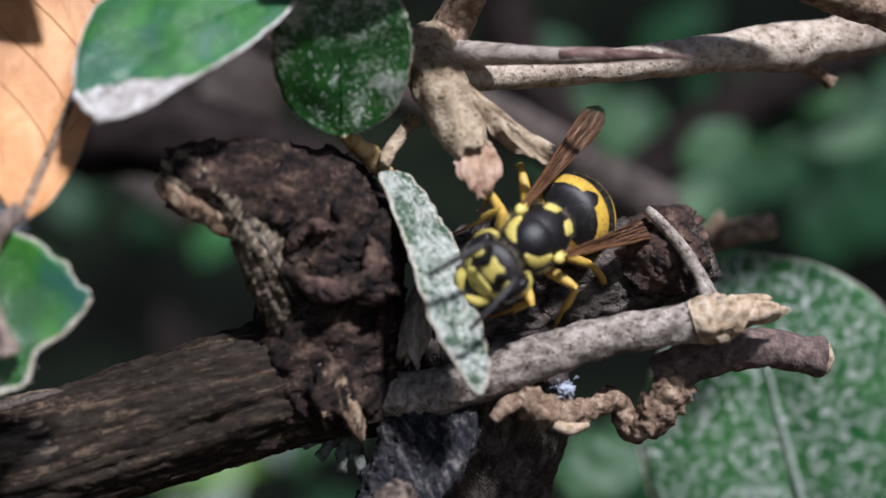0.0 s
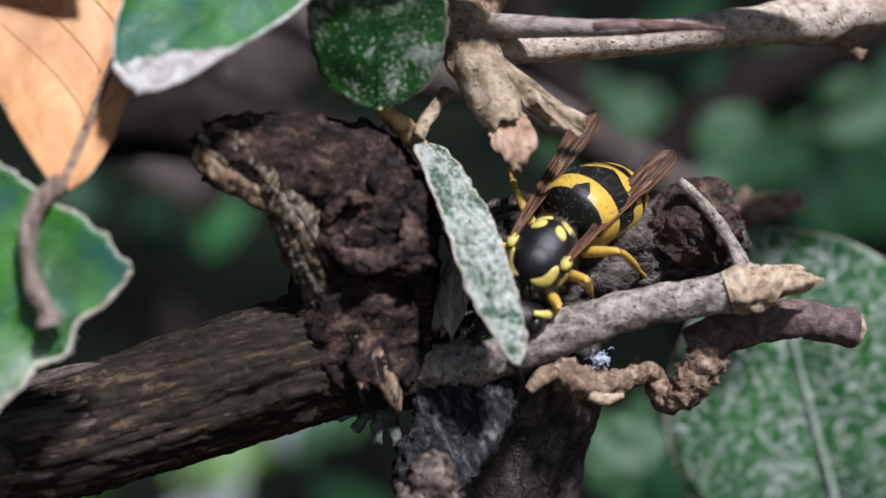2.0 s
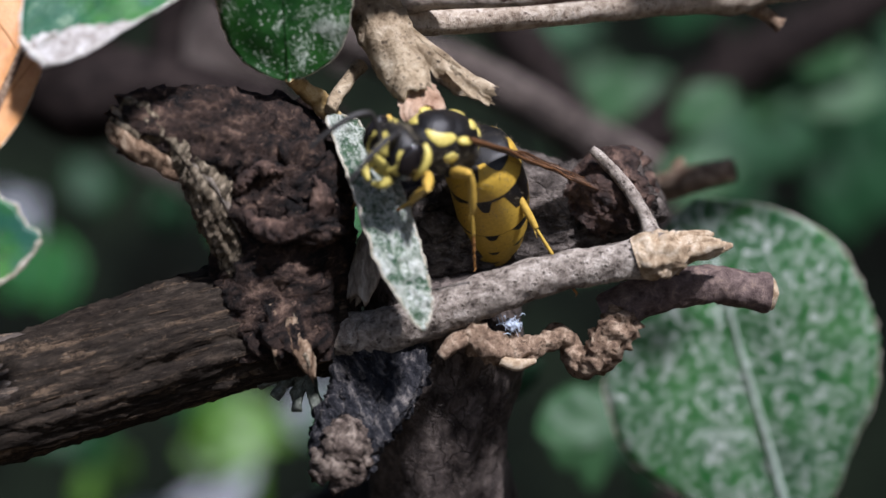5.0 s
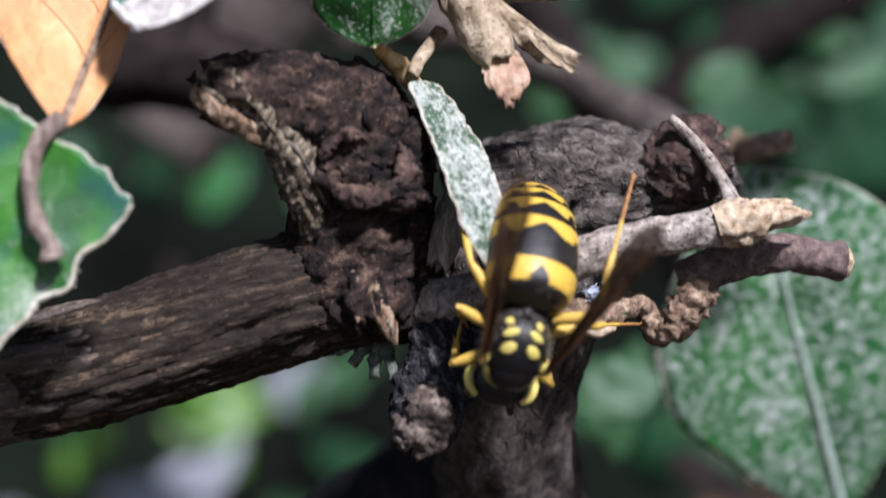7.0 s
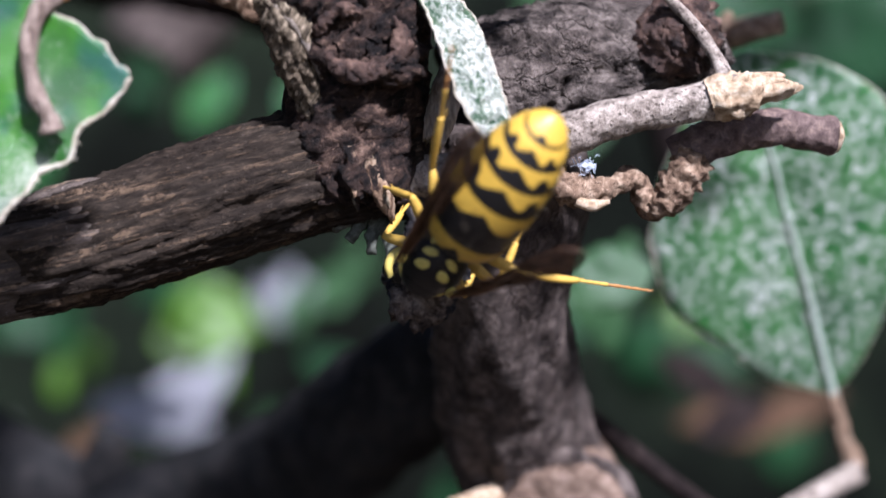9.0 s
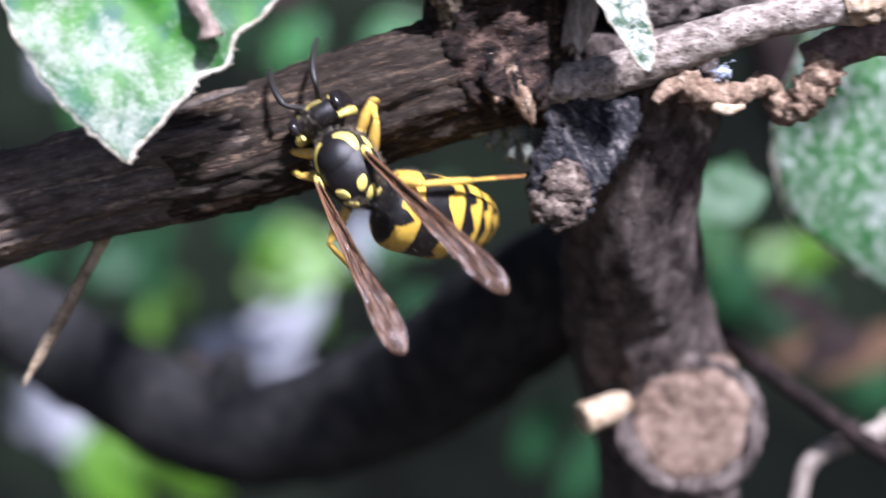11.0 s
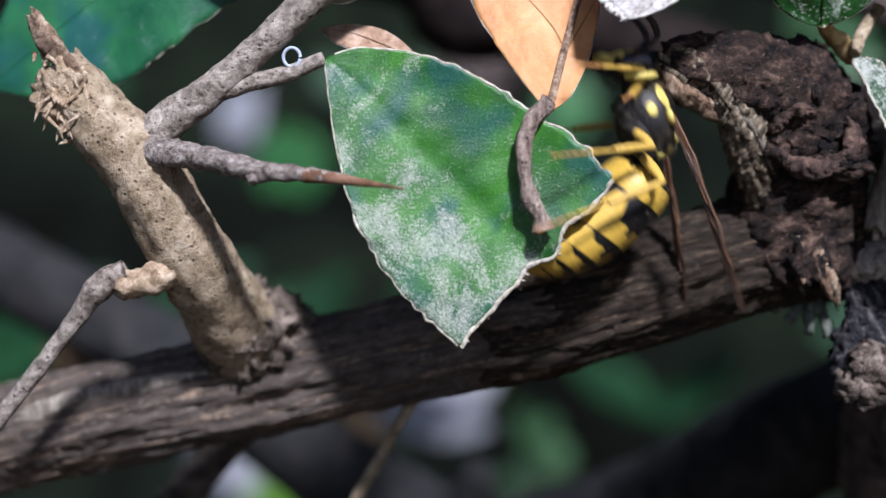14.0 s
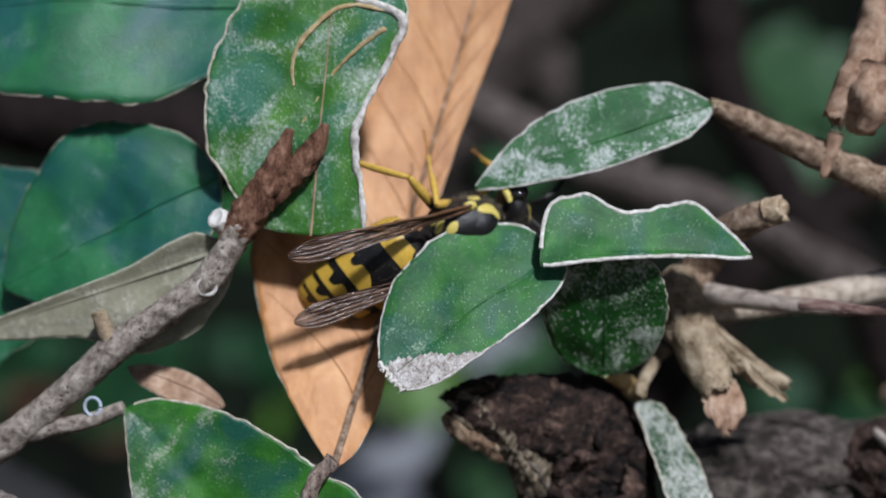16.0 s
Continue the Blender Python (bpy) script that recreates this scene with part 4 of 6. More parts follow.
tube(bm, [(0.4, 0.3, 12.4, 1.4), (-0.5, 0, 11.4, 1.7), (0.2, -1, 9.3, 1.55), (1.2, -1.6, 7.1, 1.35), (2.0, -2.5, 5.6, 1.0)], 30, 0.25, 0.16, 1.3, 0.6, 0.04, -0.4, 75, 0.9, 0.8)
stub = part("stub", bm, BARK_TAN, upper, "stout broken stub pointing down")
bm = bmesh.new()
for k, (dx, dy, dz) in enumerate(((0.3, -1.4, -2.6), (-0.7, -1.2, -1.6), (1.1, -1.0, -1.5), (0.0, -0.2, -1.9), (-0.3, -1.6, -2.0), (0.7, -1.5, -2.2))):
    sheet(bm, [(2.0 + dx * 0.3, -2.3, 6.4), (2.1 + dx * 0.9, -2.7 + dy * 0.5, 5.6 + dz * 0.5), (2.1 + dx * 0.8, -2.6 + dy * 0.8, 5.8 + dz)], [(0, 0.7), (0.5, 0.65), (1, 0.25)], 0.7, 0.07, k * 3.1)
part("dried_calyx", bm, CALYX, stub, "dry pinkish-brown torn calyx")
bm = bmesh.new()
sheet(bm, [(1.2, -1.2, 9.6), (2.6, -2.0, 8.2), (4.2, -2.0, 6.9), (6.3, -1.4, 6.1)], [(0, 0.3), (0.4, 0.5), (0.75, 0.85), (1, 0.5)], 1.1, 0.09, 2.0)
sheet(bm, [(3.6, -2.0, 7.2), (4.8, -2.2, 6.0), (6.0, -2.1, 5.2)], [(0, 0.3), (0.5, 0.42), (1, 0.2)], -0.9, 0.08, 5.0)
sheet(bm, [(1.4, -0.6, 9.8), (3.0, -1.0, 8.4), (4.9, -0.9, 7.0), (5.8, -0.6, 6.6)], [(0, 0.25), (0.5, 0.35), (1, 0.12)], 0.8, 0.08, 8.0)
part("bark_curl", bm, BARK_TAN, stub, "split curl of dry bark")
bm = bmesh.new()
tube(bm, [(21.6, 8, 12.6, 0.8), (22.6, 8.4, 11.8, 0.5), (23.4, 8.8, 11.5, 0.42), (24.4, 9, 10.8, 0.5)], 14, 0.2, 0.3, 1.8, 0.8, seed=87)
part("spur", bm, BARK_RED, upper, "short reddish spur")
bm = bmesh.new()
tube(bm, [(-0.4, 0.2, 11.2, 1.3), (0.8, 0.8, 13.2, 1.15), (2.0, -0.8, 15.2, 1.0), (3.6, -2.4, 16.5, 0.95), (5.3, -3.2, 17.1, 0.85)], 24, 0.25, 0.14, 1.4, 0.6, 0.04, -0.2, 89)
st = part("knobbly_shoot", bm, BARK_RED, upper, "dark knobbly cut shoot")
bm = bmesh.new()
tube(bm, [(4.6, -3.0, 16.9, 0.9), (5.5, -3.4, 17.2, 0.8)], 16, 0.2, 0.3, 2.0, cap=-0.2, seed=91, ragged=0.5)
part("cut_face", bm, PALE_WOOD, st, "pale ragged cut face")

red = thing("red_twig", (1.4, 1, 23.4), "reddish-brown twig behind the small leaves", "twig")
bm = bmesh.new()
tube(bm, [(0.9, -1.2, 23.5, 0.5), (3, -0.5, 22.6, 0.75), (6.3, 0, 21.1, 0.85), (9, 0, 19.9, 1.0), (13, 0, 18.2, 1.05), (30, 2, 12.9, 1.2)], 20, 0.3, 0.16, 1.3, 0.6, 0.04, seed=93)
part("shaft", bm, BARK_RED, red)
bm = bmesh.new()
tube(bm, [(12.6, 1, 33, 1.3), (11.2, 0.4, 28, 1.25), (9.8, -0.6, 24.6, 1.1), (8.6, -1, 22.6, 0.7)], 22, 0.25, 0.2, 1.4, 0.6, 0.05, -0.4, 95, 0.9, 0.8)
tube(bm, [(11.4, -0.6, 25.6, 1.4), (10.6, -1.2, 23.6, 1.5), (10.4, -0.8, 21.8, 0.8)], 18, 0.25, 0.4, 1.4, 0.6, 0.05, seed=97)
tube(bm, [(8.9, -0.6, 21.8, 0.5), (8.5, -0.6, 20.4, 0.45), (8.1, -0.8, 19.0, 0.25)], 12, 0.2, 0.4, 1.8, seed=99)
part("withered_tip", bm, CALYX, red, "withered pinkish-grey hanging shoot tip")

# ---- thorny twig rising from the limb ----
thorny = thing("thorny_twig", (-42, -3, -12), "stout tan twig with a long thorn, rising from the limb", "twig")
bm = bmesh.new()
tube(bm, [(-40.2, 2.4, -14.4, 3.0), (-41.4, -1.6, -11.6, 2.8), (-42.2, -4.6, -8.8, 2.5), (-43.2, -7.2, -5.8, 2.35), (-45.4, -8.6, -1.0, 2.25), (-47.9, -8.8, 1.9, 2.1), (-50.2, -8.8, 4.6, 1.9)], 40, 0.3, 0.1, 1.2, 0.6, 0.03, -0.3, 101, 1.0, 0.8)
tw = part("shaft", bm, BARK_TAN, thorny)
bm = bmesh.new()
tube(bm, [(-38.6, 2.6, -14.6, 3.9), (-39.9, 1.0, -13.2, 3.5), (-40.9, -1.0, -11.7, 3.05), (-41.6, -2.6, -10.4, 2.6)], 56, 0.2, 0.4, 1.2, 0.8, 0.12, 0.0, 103, fissure=0.15)
part("bark_collar", bm, bark("crusty_collar_bark", (0.035, 0.028, 0.024), (0.17, 0.135, 0.105), (0.42, 0.355, 0.285), (1, 1, 1), None, 1.2, (0.36, 0.5, 0.68), 0.5, 0.85, 0.0, 0.0, None, (0.45, 0.37, 0.3)), tw, "crusty swollen collar where the twig leaves the limb")
bm = bmesh.new()
blob(bm, (-49.5, -9.8, 3.3), (1.5, 1.1, 1.9), None, 40, 30, 0.5, 2.6, 0, 5)
fray = random.Random(8)
for k in range(60):
    p = Vector((-49.3 + fray.gauss(0, 0.75), -10.3 + fray.gauss(0, 0.35), 3.2 + fray.gauss(0, 1.0)))
    d = Vector((fray.gauss(-0.1, 0.5), -0.3 + fray.gauss(0, 0.2), -0.9 + fray.gauss(0, 0.4))) * fray.uniform(0.4, 0.9)
    tube(bm, [(*(p - d * 0.6), 0.2), (*(p + d * 0.4 + Vector((fray.gauss(0, 0.08), 0, 0))), 0.11), (*(p + d), 0.03)], 6, 0.2, 0.3, 3.0, seed=k)
part("torn_wood", bm, PALE_WOOD, tw, "pale torn wood at the broken top")
bm = bmesh.new()
tube(bm, [(-48.2, -10.2, 3.8, 0.5), (-49.4, -10.2, 5.4, 0.7), (-50.6, -9.8, 6.8, 0.9), (-51.4, -9.4, 8.0, 0.5)], 14, 0.2, 0.4, 1.6, seed=105, flat=0.35, ragged=1.0)
part("peeled_bark", bm, BARK_RED, tw, "reddish strip of peeled bark")
bm = bmesh.new()
tube(bm, [(-45.3, -9.2, -0.4, 1.0), (-43.6, -10.2, -0.2, 0.85), (-40.6, -11.6, -0.5, 0.7), (-37.6, -12.8, -1.2, 0.6), (-34.2, -13.3, -1.5, 0.4), (-29, -13.8, -2.3, 0.04)], 20, 0.15, 0.25, 1.8, 0.6, 0.16, seed=107)
tube(bm, [(-37.7, -13.1, -1.4, 0.35), (-37.5, -13.5, -1.9, 0.3)], 8, 0.1, 0.3, 2.0, seed=109)
th2 = part("thorn", bm, THORN, thorny, "long grey-crusted sharp thorn")
bm = bmesh.new()
tube(bm, [(-34.6, -13.26, -1.48, 0.44), (-33.4, -13.42, -1.62, 0.38), (-29, -13.82, -2.3, 0.05)], 14, 0.25, 0.15, 2.0, 0.5, 0.06, seed=108)
part("thorn_tip", bm, bark("thorn_tip_skin", (0.05, 0.028, 0.018), (0.16, 0.085, 0.05), (0.3, 0.18, 0.12), (0.5, 1, 1), None, 1.6, (0.32, 0.5, 0.7), 0.15), th2, "reddish-brown thorn tip")
bm = bmesh.new()
tube(bm, [(-45.4, -8.6, -0.6, 1.5), (-43.6, -8.9, 1.6, 1.15), (-41, -9, 3.3, 1.0), (-37.5, -9, 6.2, 0.9), (-34.2, -9, 9.1, 0.95), (-31.2, -9, 11.2, 0.85), (-28.9, -8.8, 13.0, 0.9), (-26.8, -8.6, 16.2, 0.75)], 24, 0.25, 0.12, 1.5, 0.7, 0.04, seed=111)
fork = part("side_shoot", bm, BARK_GREY, thorny, "grey-brown side shoot")
bm = bmesh.new()
tube(bm, [(-27.6, -8.4, 15.0, 0.85), (-26.2, -8.4, 17.4, 1.05), (-24.8, -8.3, 19.8, 0.8), (-24.0, -8.2, 22.0, 0.25)], 18, 0.2, 0.25, 1.8, 0.9, 0.06, seed=113)
tube(bm, [(-25.6, -8.2, 17.6, 0.7), (-23.6, -7.9, 19.6, 0.85), (-22.4, -7.7, 21.2, 0.6), (-21.9, -7.6, 22.3, 0.2)], 18, 0.2, 0.25, 1.8, 0.9, 0.06, seed=115)
part("bud", bm, bark("rusty_bud_scale", (0.045, 0.02, 0.012), (0.15, 0.075, 0.045), (0.36, 0.21, 0.14), (1, 1, 0.5), None, 1.8, (0.34, 0.5, 0.7), 0.35), fork, "pair of rusty scaly buds")
for c, d in (((-28.9, -9.2, 12.7), (0.35, -1, -0.1)), ((-28.3, -8.3, 16.5), (-0.5, -0.7, 0.5))):
    bm = bmesh.new()
    c, d = Vector(c), Vector(d).normalized()
    tube(bm, [(*(c - d * 0.5), 0.75), (*(c + d * 0.4), 0.62)], 14, 0.15, 0.1, 2.0, cap=-0.3)
    part("leaf_scar", bm, RIM_WHITE, fork, "white round leaf scar")
bm = bmesh.new()
tube(bm, [(-40.8, -9, 3.2, 0.7), (-39.0, -9, 3.7, 0.55), (-36.6, -9, 4.2, 0.5), (-34.2, -8.9, 5.1, 0.42)], 14, 0.2, 0.14, 1.8, 0.6, seed=117)
part("leaf_stalk", bm, BARK_GREY, fork)
bm = bmesh.new()
tube(bm, [(-34.6, -9, 8.8, 0.6), (-35.1, -9.2, 9.8, 0.55), (-35.6, -9.2, 11.0, 0.45)], 12, 0.2, 0.2, 1.8, seed=119)
part("leaf_stalk", bm, BARK_TAN, fork)
bm = bmesh.new()
tube(bm, [(-43.6, -8.4, -7.2, 0.9), (-45.2, -9, -7.8, 0.9), (-46.8, -9.4, -7.9, 0.75)], 18, 0.2, 0.4, 1.8, 0.8, seed=121, ragged=0.5)
part("knuckle", bm, PALE_WOOD, thorny, "pale lumpy joint of a side shoot")
bm = bmesh.new()
tube(bm, [(-46.2, -9.2, -7.2, 0.75), (-47.8, -9.4, -8.0, 0.8), (-49.8, -9, -10.4, 0.55), (-53, -8.6, -14.2, 0.5), (-58, -8, -20, 0.5)], 16, 0.25, 0.14, 1.6, 0.7, seed=123)
part("shoot", bm, BARK_GREY, thorny, "thin drooping grey shoot")

ring = thing("silk_ring", (-36, -9.4, 5.2), "tiny ring of white spider silk", "silk")
bm = bmesh.new()
tube(bm, [(-36 + 0.5 * math.cos(a), -9.3, 5.2 + 0.55 * math.sin(a), 0.1) for a in np.linspace(0, 6.1, 14)], 8, 0.1)
part("loop", bm, SILK, ring)
for nm, pts in (("hanging_twig", [(-29.6, 2.4, -14.0, 0.6), (-30.4, 2, -15.9, 0.44), (-32.2, 2, -19.0, 0.38), (-33.5, 1.9, -21.3, 0.42), (-35.2, 2, -24.0, 0.34), (-36.3, 2, -25.8, 0.12)]),):
    tw2 = thing(nm, pts[0][:3], "thin brown twig hanging from the limb", "twig")
    bm = bmesh.new()
    tube(bm, pts, 12, 0.3, 0.2, 1.8, 0.6, seed=125)
    part("shaft", bm, BARK_TAN, tw2)

# ---- leaves near the camera ----
leaf("torn green leaf with patchy white felt", (-34.0, -9, 5.1), (-21.9, -9.7, -6.7), (-0.1, -1, 0.25),
          [(0, 0.2), (0.06, 1.8), (0.37, 4.9), (0.65, 5.9), (0.84, 6.5), (1.0, 6.3)], [(0, 0.2), (0.06, 1.0), (0.32, 4.2), (0.52, 5.9), (0.78, 6.7), (1.0, 6.6)],
          [LEAF_FELTED, LEAF_UNDER], bend=0.6, cup=0.02, wave=0.1, seed=1, edge=0.14, rib=0.0, truncate=2.6, nx=40, ny=60)
leaf("small rounded dark green leaf, sparsely felted", (-5.2, -3, 6.6), (-5.3, -6, 15.2), (0, -1, -0.35),
     [(0.03, 1.0), (0.17, 2.8), (0.35, 3.5), (0.57, 3.7), (0.8, 3.2), (0.93, 2.0)], [(0.03, 1.0), (0.17, 2.8), (0.35, 3.5), (0.57, 3.8), (0.8, 3.3), (0.93, 2.0)],
     [LEAF_SPECKLED, LEAF_UNDER], bend=0.4, seed=2, edge=0.10, rib=0.14,
     petiole=([(-5.2, -3, 6.8, 0.33), (-4.7, -1.4, 6.4, 0.5), (-3.8, -0.3, 5.7, 0.6), (-3.0, 0.3, 4.7, 0.5)], bark("golden_stalk", (0.2, 0.12, 0.04), (0.42, 0.29, 0.12), (0.6, 0.47, 0.26), (1, 1, 1), None, 1.4, (0.3, 0.5, 0.7), 0.15)))
leaf("narrow white-felted leaf hanging edge-on", (-3.1, -1.6, 4.8), (2.2, -6.2, -7.3), (0.55, -0.8, 0.28),
     [(0.02, 1.1), (0.1, 1.7), (0.38, 2.1), (0.71, 1.6), (0.92, 1.0)], [(0.03, 0.4), (0.22, 0.8), (0.41, 1.1), (0.7, 1.3), (0.9, 0.7)],
     [LEAF_WHITE, LEAF_UNDER], bend=0.7, seed=3, edge=0.16, rib=0.0, wave=0.2, grain=0.22, nx=36, ny=120,
     petiole=([(-1.4, 0.6, 7.9, 0.45), (-2.4, 0.0, 6.6, 0.4), (-3.1, -1.4, 5.1, 0.4)], BARK_TAN))
scorched = leaf("green leaf with a white scorched curled tip", (-8.0, -6, 14.6), (-17.6, -10.4, 7.6), (-0.25, -1, 0.35),
     [(0, 0.2), (0.03, 1.2), (0.2, 2.2), (0.41, 2.5), (0.78, 2.3), (0.92, 1.8), (1.0, 1.2)], [(0, 0.2), (0.03, 2.4), (0.12, 3.8), (0.22, 4.6), (0.45, 5.2), (0.66, 4.8), (0.9, 2.8), (1.0, 1.2)],
     [LEAF_DARK, RIM_WHITE, SCORCH], bend=0.7, seed=4, edge=0.15, rib=0.1, truncate=1.2, scorch=0.86, nx=36, ny=70, petiole=([(-7.4, -4.6, 14.6, 0.4), (-7.8, -5.6, 14.8, 0.35), (-8.1, -6, 14.5, 0.3)], BARK_TAN))
leaf("slender leaf mottled with white felt", (1.2, -1.6, 23.5), (-13.3, -4.2, 18.3), (0.1, -1, 0.5),
     [(0.04, 0.8), (0.19, 1.7), (0.47, 1.8), (0.74, 1.2), (0.9, 0.6)], [(0.04, 0.9), (0.15, 2.3), (0.43, 3.1), (0.62, 2.8), (0.8, 1.9), (0.93, 0.8)],
     [LEAF_MOTTLED, RIM_WHITE], bend=0.6, seed=5, edge=0.14, rib=0.12, petiole=([(2.2, -0.4, 22.9, 0.5), (1.2, -1.6, 23.5, 0.35)], BARK_TAN))
leaf("green leaf folded into a saddle with a white lower rim", (-9.0, -8.2, 14.2), (3.6, -4.6, 14.4), (0.1, -0.75, 0.66),
     [(0, 0.3), (0.04, 2.6), (0.10, 3.9), (0.25, 4.2), (0.33, 3.4), (0.42, 2.7), (0.55, 3.0), (0.73, 3.4), (0.85, 2.2), (0.95, 0.9)], [(0.05, 0.3), (0.4, 0.35), (0.9, 0.3)],
     [LEAF_DARK, RIM_WHITE], bend=0.8, cup=0.1, seed=6, edge=0.22, rib=0.06, nx=30, ny=60)
brown = leaf("long dry tan-brown dead leaf hanging stalk down", (-21.2, -9.6, 1.9), (-13.2, 5.0, 33.7), (0.05, -1, 0.0),
     [(0.02, 1.0), (0.08, 3.2), (0.18, 6.2), (0.28, 8.1), (0.36, 9.3), (0.42, 9.7), (0.44, 7.6), (0.47, 6.6), (0.6, 6.0), (0.9, 5.0)], [(0.03, 0.9), (0.12, 1.5), (0.3, 1.3), (0.6, 1.5), (0.95, 2.3)],
     [LEAF_BROWN, LEAF_BROWN], bend=-2.2, cup=0.03, seed=7, edge=0.05, rib=0.28, wave=0.08, category="dead leaf", nx=30, ny=70,
     petiole=([(-21.2, -9.6, 2.4, 0.5), (-22.2, -10.2, 1.2, 0.5), (-22.6, -10.6, -0.6, 0.44), (-22.3, -10.6, -2.8, 0.44), (-21.7, -10.5, -4.2, 0.5), (-21.5, -10.5, -4.9, 0.66)], bark("dry_stalk", (0.1, 0.075, 0.06), (0.27, 0.21, 0.17), (0.5, 0.42, 0.35), (2, 2, 0.5), (0.05, 0.035, 0.03), 1.4, (0.34, 0.5, 0.68), 0.3, 0.85, 2.4)), rib_mat=BARK_RED, veins=9, vein_mat=bark("brown_leaf_vein", (0.2, 0.09, 0.035), (0.3, 0.15, 0.06), (0.4, 0.22, 0.1), (1, 1, 1), None, 1.0, (0.3, 0.5, 0.7), 0.05))
leaf("leaf with brown insect mines and a white torn rim", (-22.9, -7.6, 15.6), (-21.4, -5.8, 33.2), (0.05, -0.9, 0.35),
     [(0, 2.0), (0.02, 3.6), (0.13, 5.0), (0.28, 6.8), (0.51, 7.0), (0.78, 5.4), (1.0, 3.5)], [(0, 2.0), (0.02, 3.2), (0.15, 2.9), (0.36, 2.2), (0.55, 3.4), (0.75, 4.6), (0.86, 4.0), (1.0, 2.0)],
     [LEAF_MINED, LEAF_UNDER], bend=0.5, seed=8, edge=0.16, rib=0.08, truncate=0.6, rib_mat=CALYX, nx=36, ny=70,
     strokes=[("insect_mine", "pale brown winding insect mine", MINE, [(0.5, 0.27, 0.08), (0.56, 0.3, 0.12), (0.63, 0.28, 0.16), (0.7, 0.16, 0.18), (0.76, 0.0, 0.16), (0.79, -0.3, 0.14), (0.78, -0.7, 0.14)]),
              ("insect_mine", "pale brown winding insect mine", MINE, [(0.38, 0.16, 0.05), (0.48, 0.03, 0.08), (0.57, -0.2, 0.1), (0.66, -0.5, 0.14), (0.72, -0.74, 0.16)]),
              ("torn_rim", "white dried torn rim", RIM_WHITE, [(0.02, -1.0, 0.14), (0.12, -0.99, 0.2), (0.2, -0.98, 0.17), (0.27, -0.97, 0.28), (0.36, -0.95, 0.3), (0.46, -0.97, 0.18), (0.56, -0.98, 0.2), (0.66, -0.98, 0.26), (0.75, -0.95, 0.34), (0.79, -0.7, 0.26), (0.81, -0.3, 0.16)])])
leaf("broad bluish-green leaf with a fine pale rim", (-27.0, -3, 29.5), (-52, -1, 29.5), (0, -1, 0.45),
     [(0.04, 3), (0.12, 5.0), (0.3, 6.8), (0.57, 6.4), (0.83, 4.0)], [(0.04, 2), (0.3, 6), (0.6, 6), (0.85, 3.5)], [LEAF_TEAL, LEAF_UNDER], bend=0.8, seed=9, edge=0.08)
leaf("broad green leaf behind the side shoot", (-29.0, -5.4, 19.0), (-43.5, -4.2, 11.8), (0, -1, 0.35),
     [(0.02, 1.4), (0.14, 3.6), (0.4, 5.0), (0.6, 4.6), (0.85, 2.4)], [(0.03, 2.4), (0.2, 5.2), (0.45, 7.0), (0.73, 5.2), (0.9, 2.6)], [LEAF_TEAL, LEAF_UNDER], bend=0.6, seed=10, edge=0.08)
leaf("leaf rolled to show its pale veined underside", (-27.6, -7.2, 14.9), (-44.6, -7.2, 9.2), (0.1, -1, -0.12),
     [(0.02, 0.8), (0.07, 2.2), (0.25, 4.2), (0.39, 4.4), (0.5, 3.4), (0.62, 2.2), (0.9, 0.9)], [(0.05, 0.8), (0.12, 1.6), (0.4, 0.8), (0.63, 0.6), (0.9, 0.3)], [LEAF_UNDER, LEAF_TEAL], bend=0.5, cup=0.2, seed=11, edge=0.1)
leaf("dark bluish-green leaf in the shade", (-38, -2, 18), (-58, 0, 4), (0, -1, 0.3),
     [(0.1, 3), (0.3, 6), (0.6, 6), (0.85, 3.5)], [(0.1, 3), (0.3, 6), (0.6, 6), (0.85, 3.5)], [LEAF_TEAL, LEAF_UNDER], bend=0.5, seed=12, edge=0.06)
leaf("dry curled scrap of leaf", (-29.0, -5, 4.6), (-35, -5.4, 7.0), (0, -1, 0.6),
     [(0.1, 0.6), (0.4, 1.3), (0.8, 0.9)], [(0.1, 0.5), (0.4, 0.8), (0.8, 0.5)], [CALYX, ASH_WOOD], bend=1.2, seed=13, edge=0.06, category="dead leaf")
leaf("large green leaf thickly dusted with white dots", (28.6, 28.5, -25.4), (20.6, 22, 0.4), (-0.12, -1, 0.35),
     [(0.03, 1.5), (0.10, 4.2), (0.21, 6.6), (0.46, 10.4), (0.62, 10), (0.81, 6.8), (0.93, 3.6)], [(0.03, 1.5), (0.12, 3.8), (0.24, 6.0), (0.4, 9), (0.56, 9.8), (0.75, 9.0), (0.9, 5.6)],
     [LEAF_DOTTED, LEAF_UNDER], bend=1.0, seed=14, edge=0.12, rib=0.4, wave=0.08,
     petiole=([(30.6, 30, -31.5, 0.8), (29.6, 29.4, -28.6, 0.6), (28.6, 28.6, -25.4, 0.45)], BARK_RED), rib_mat=RIB_PALE)


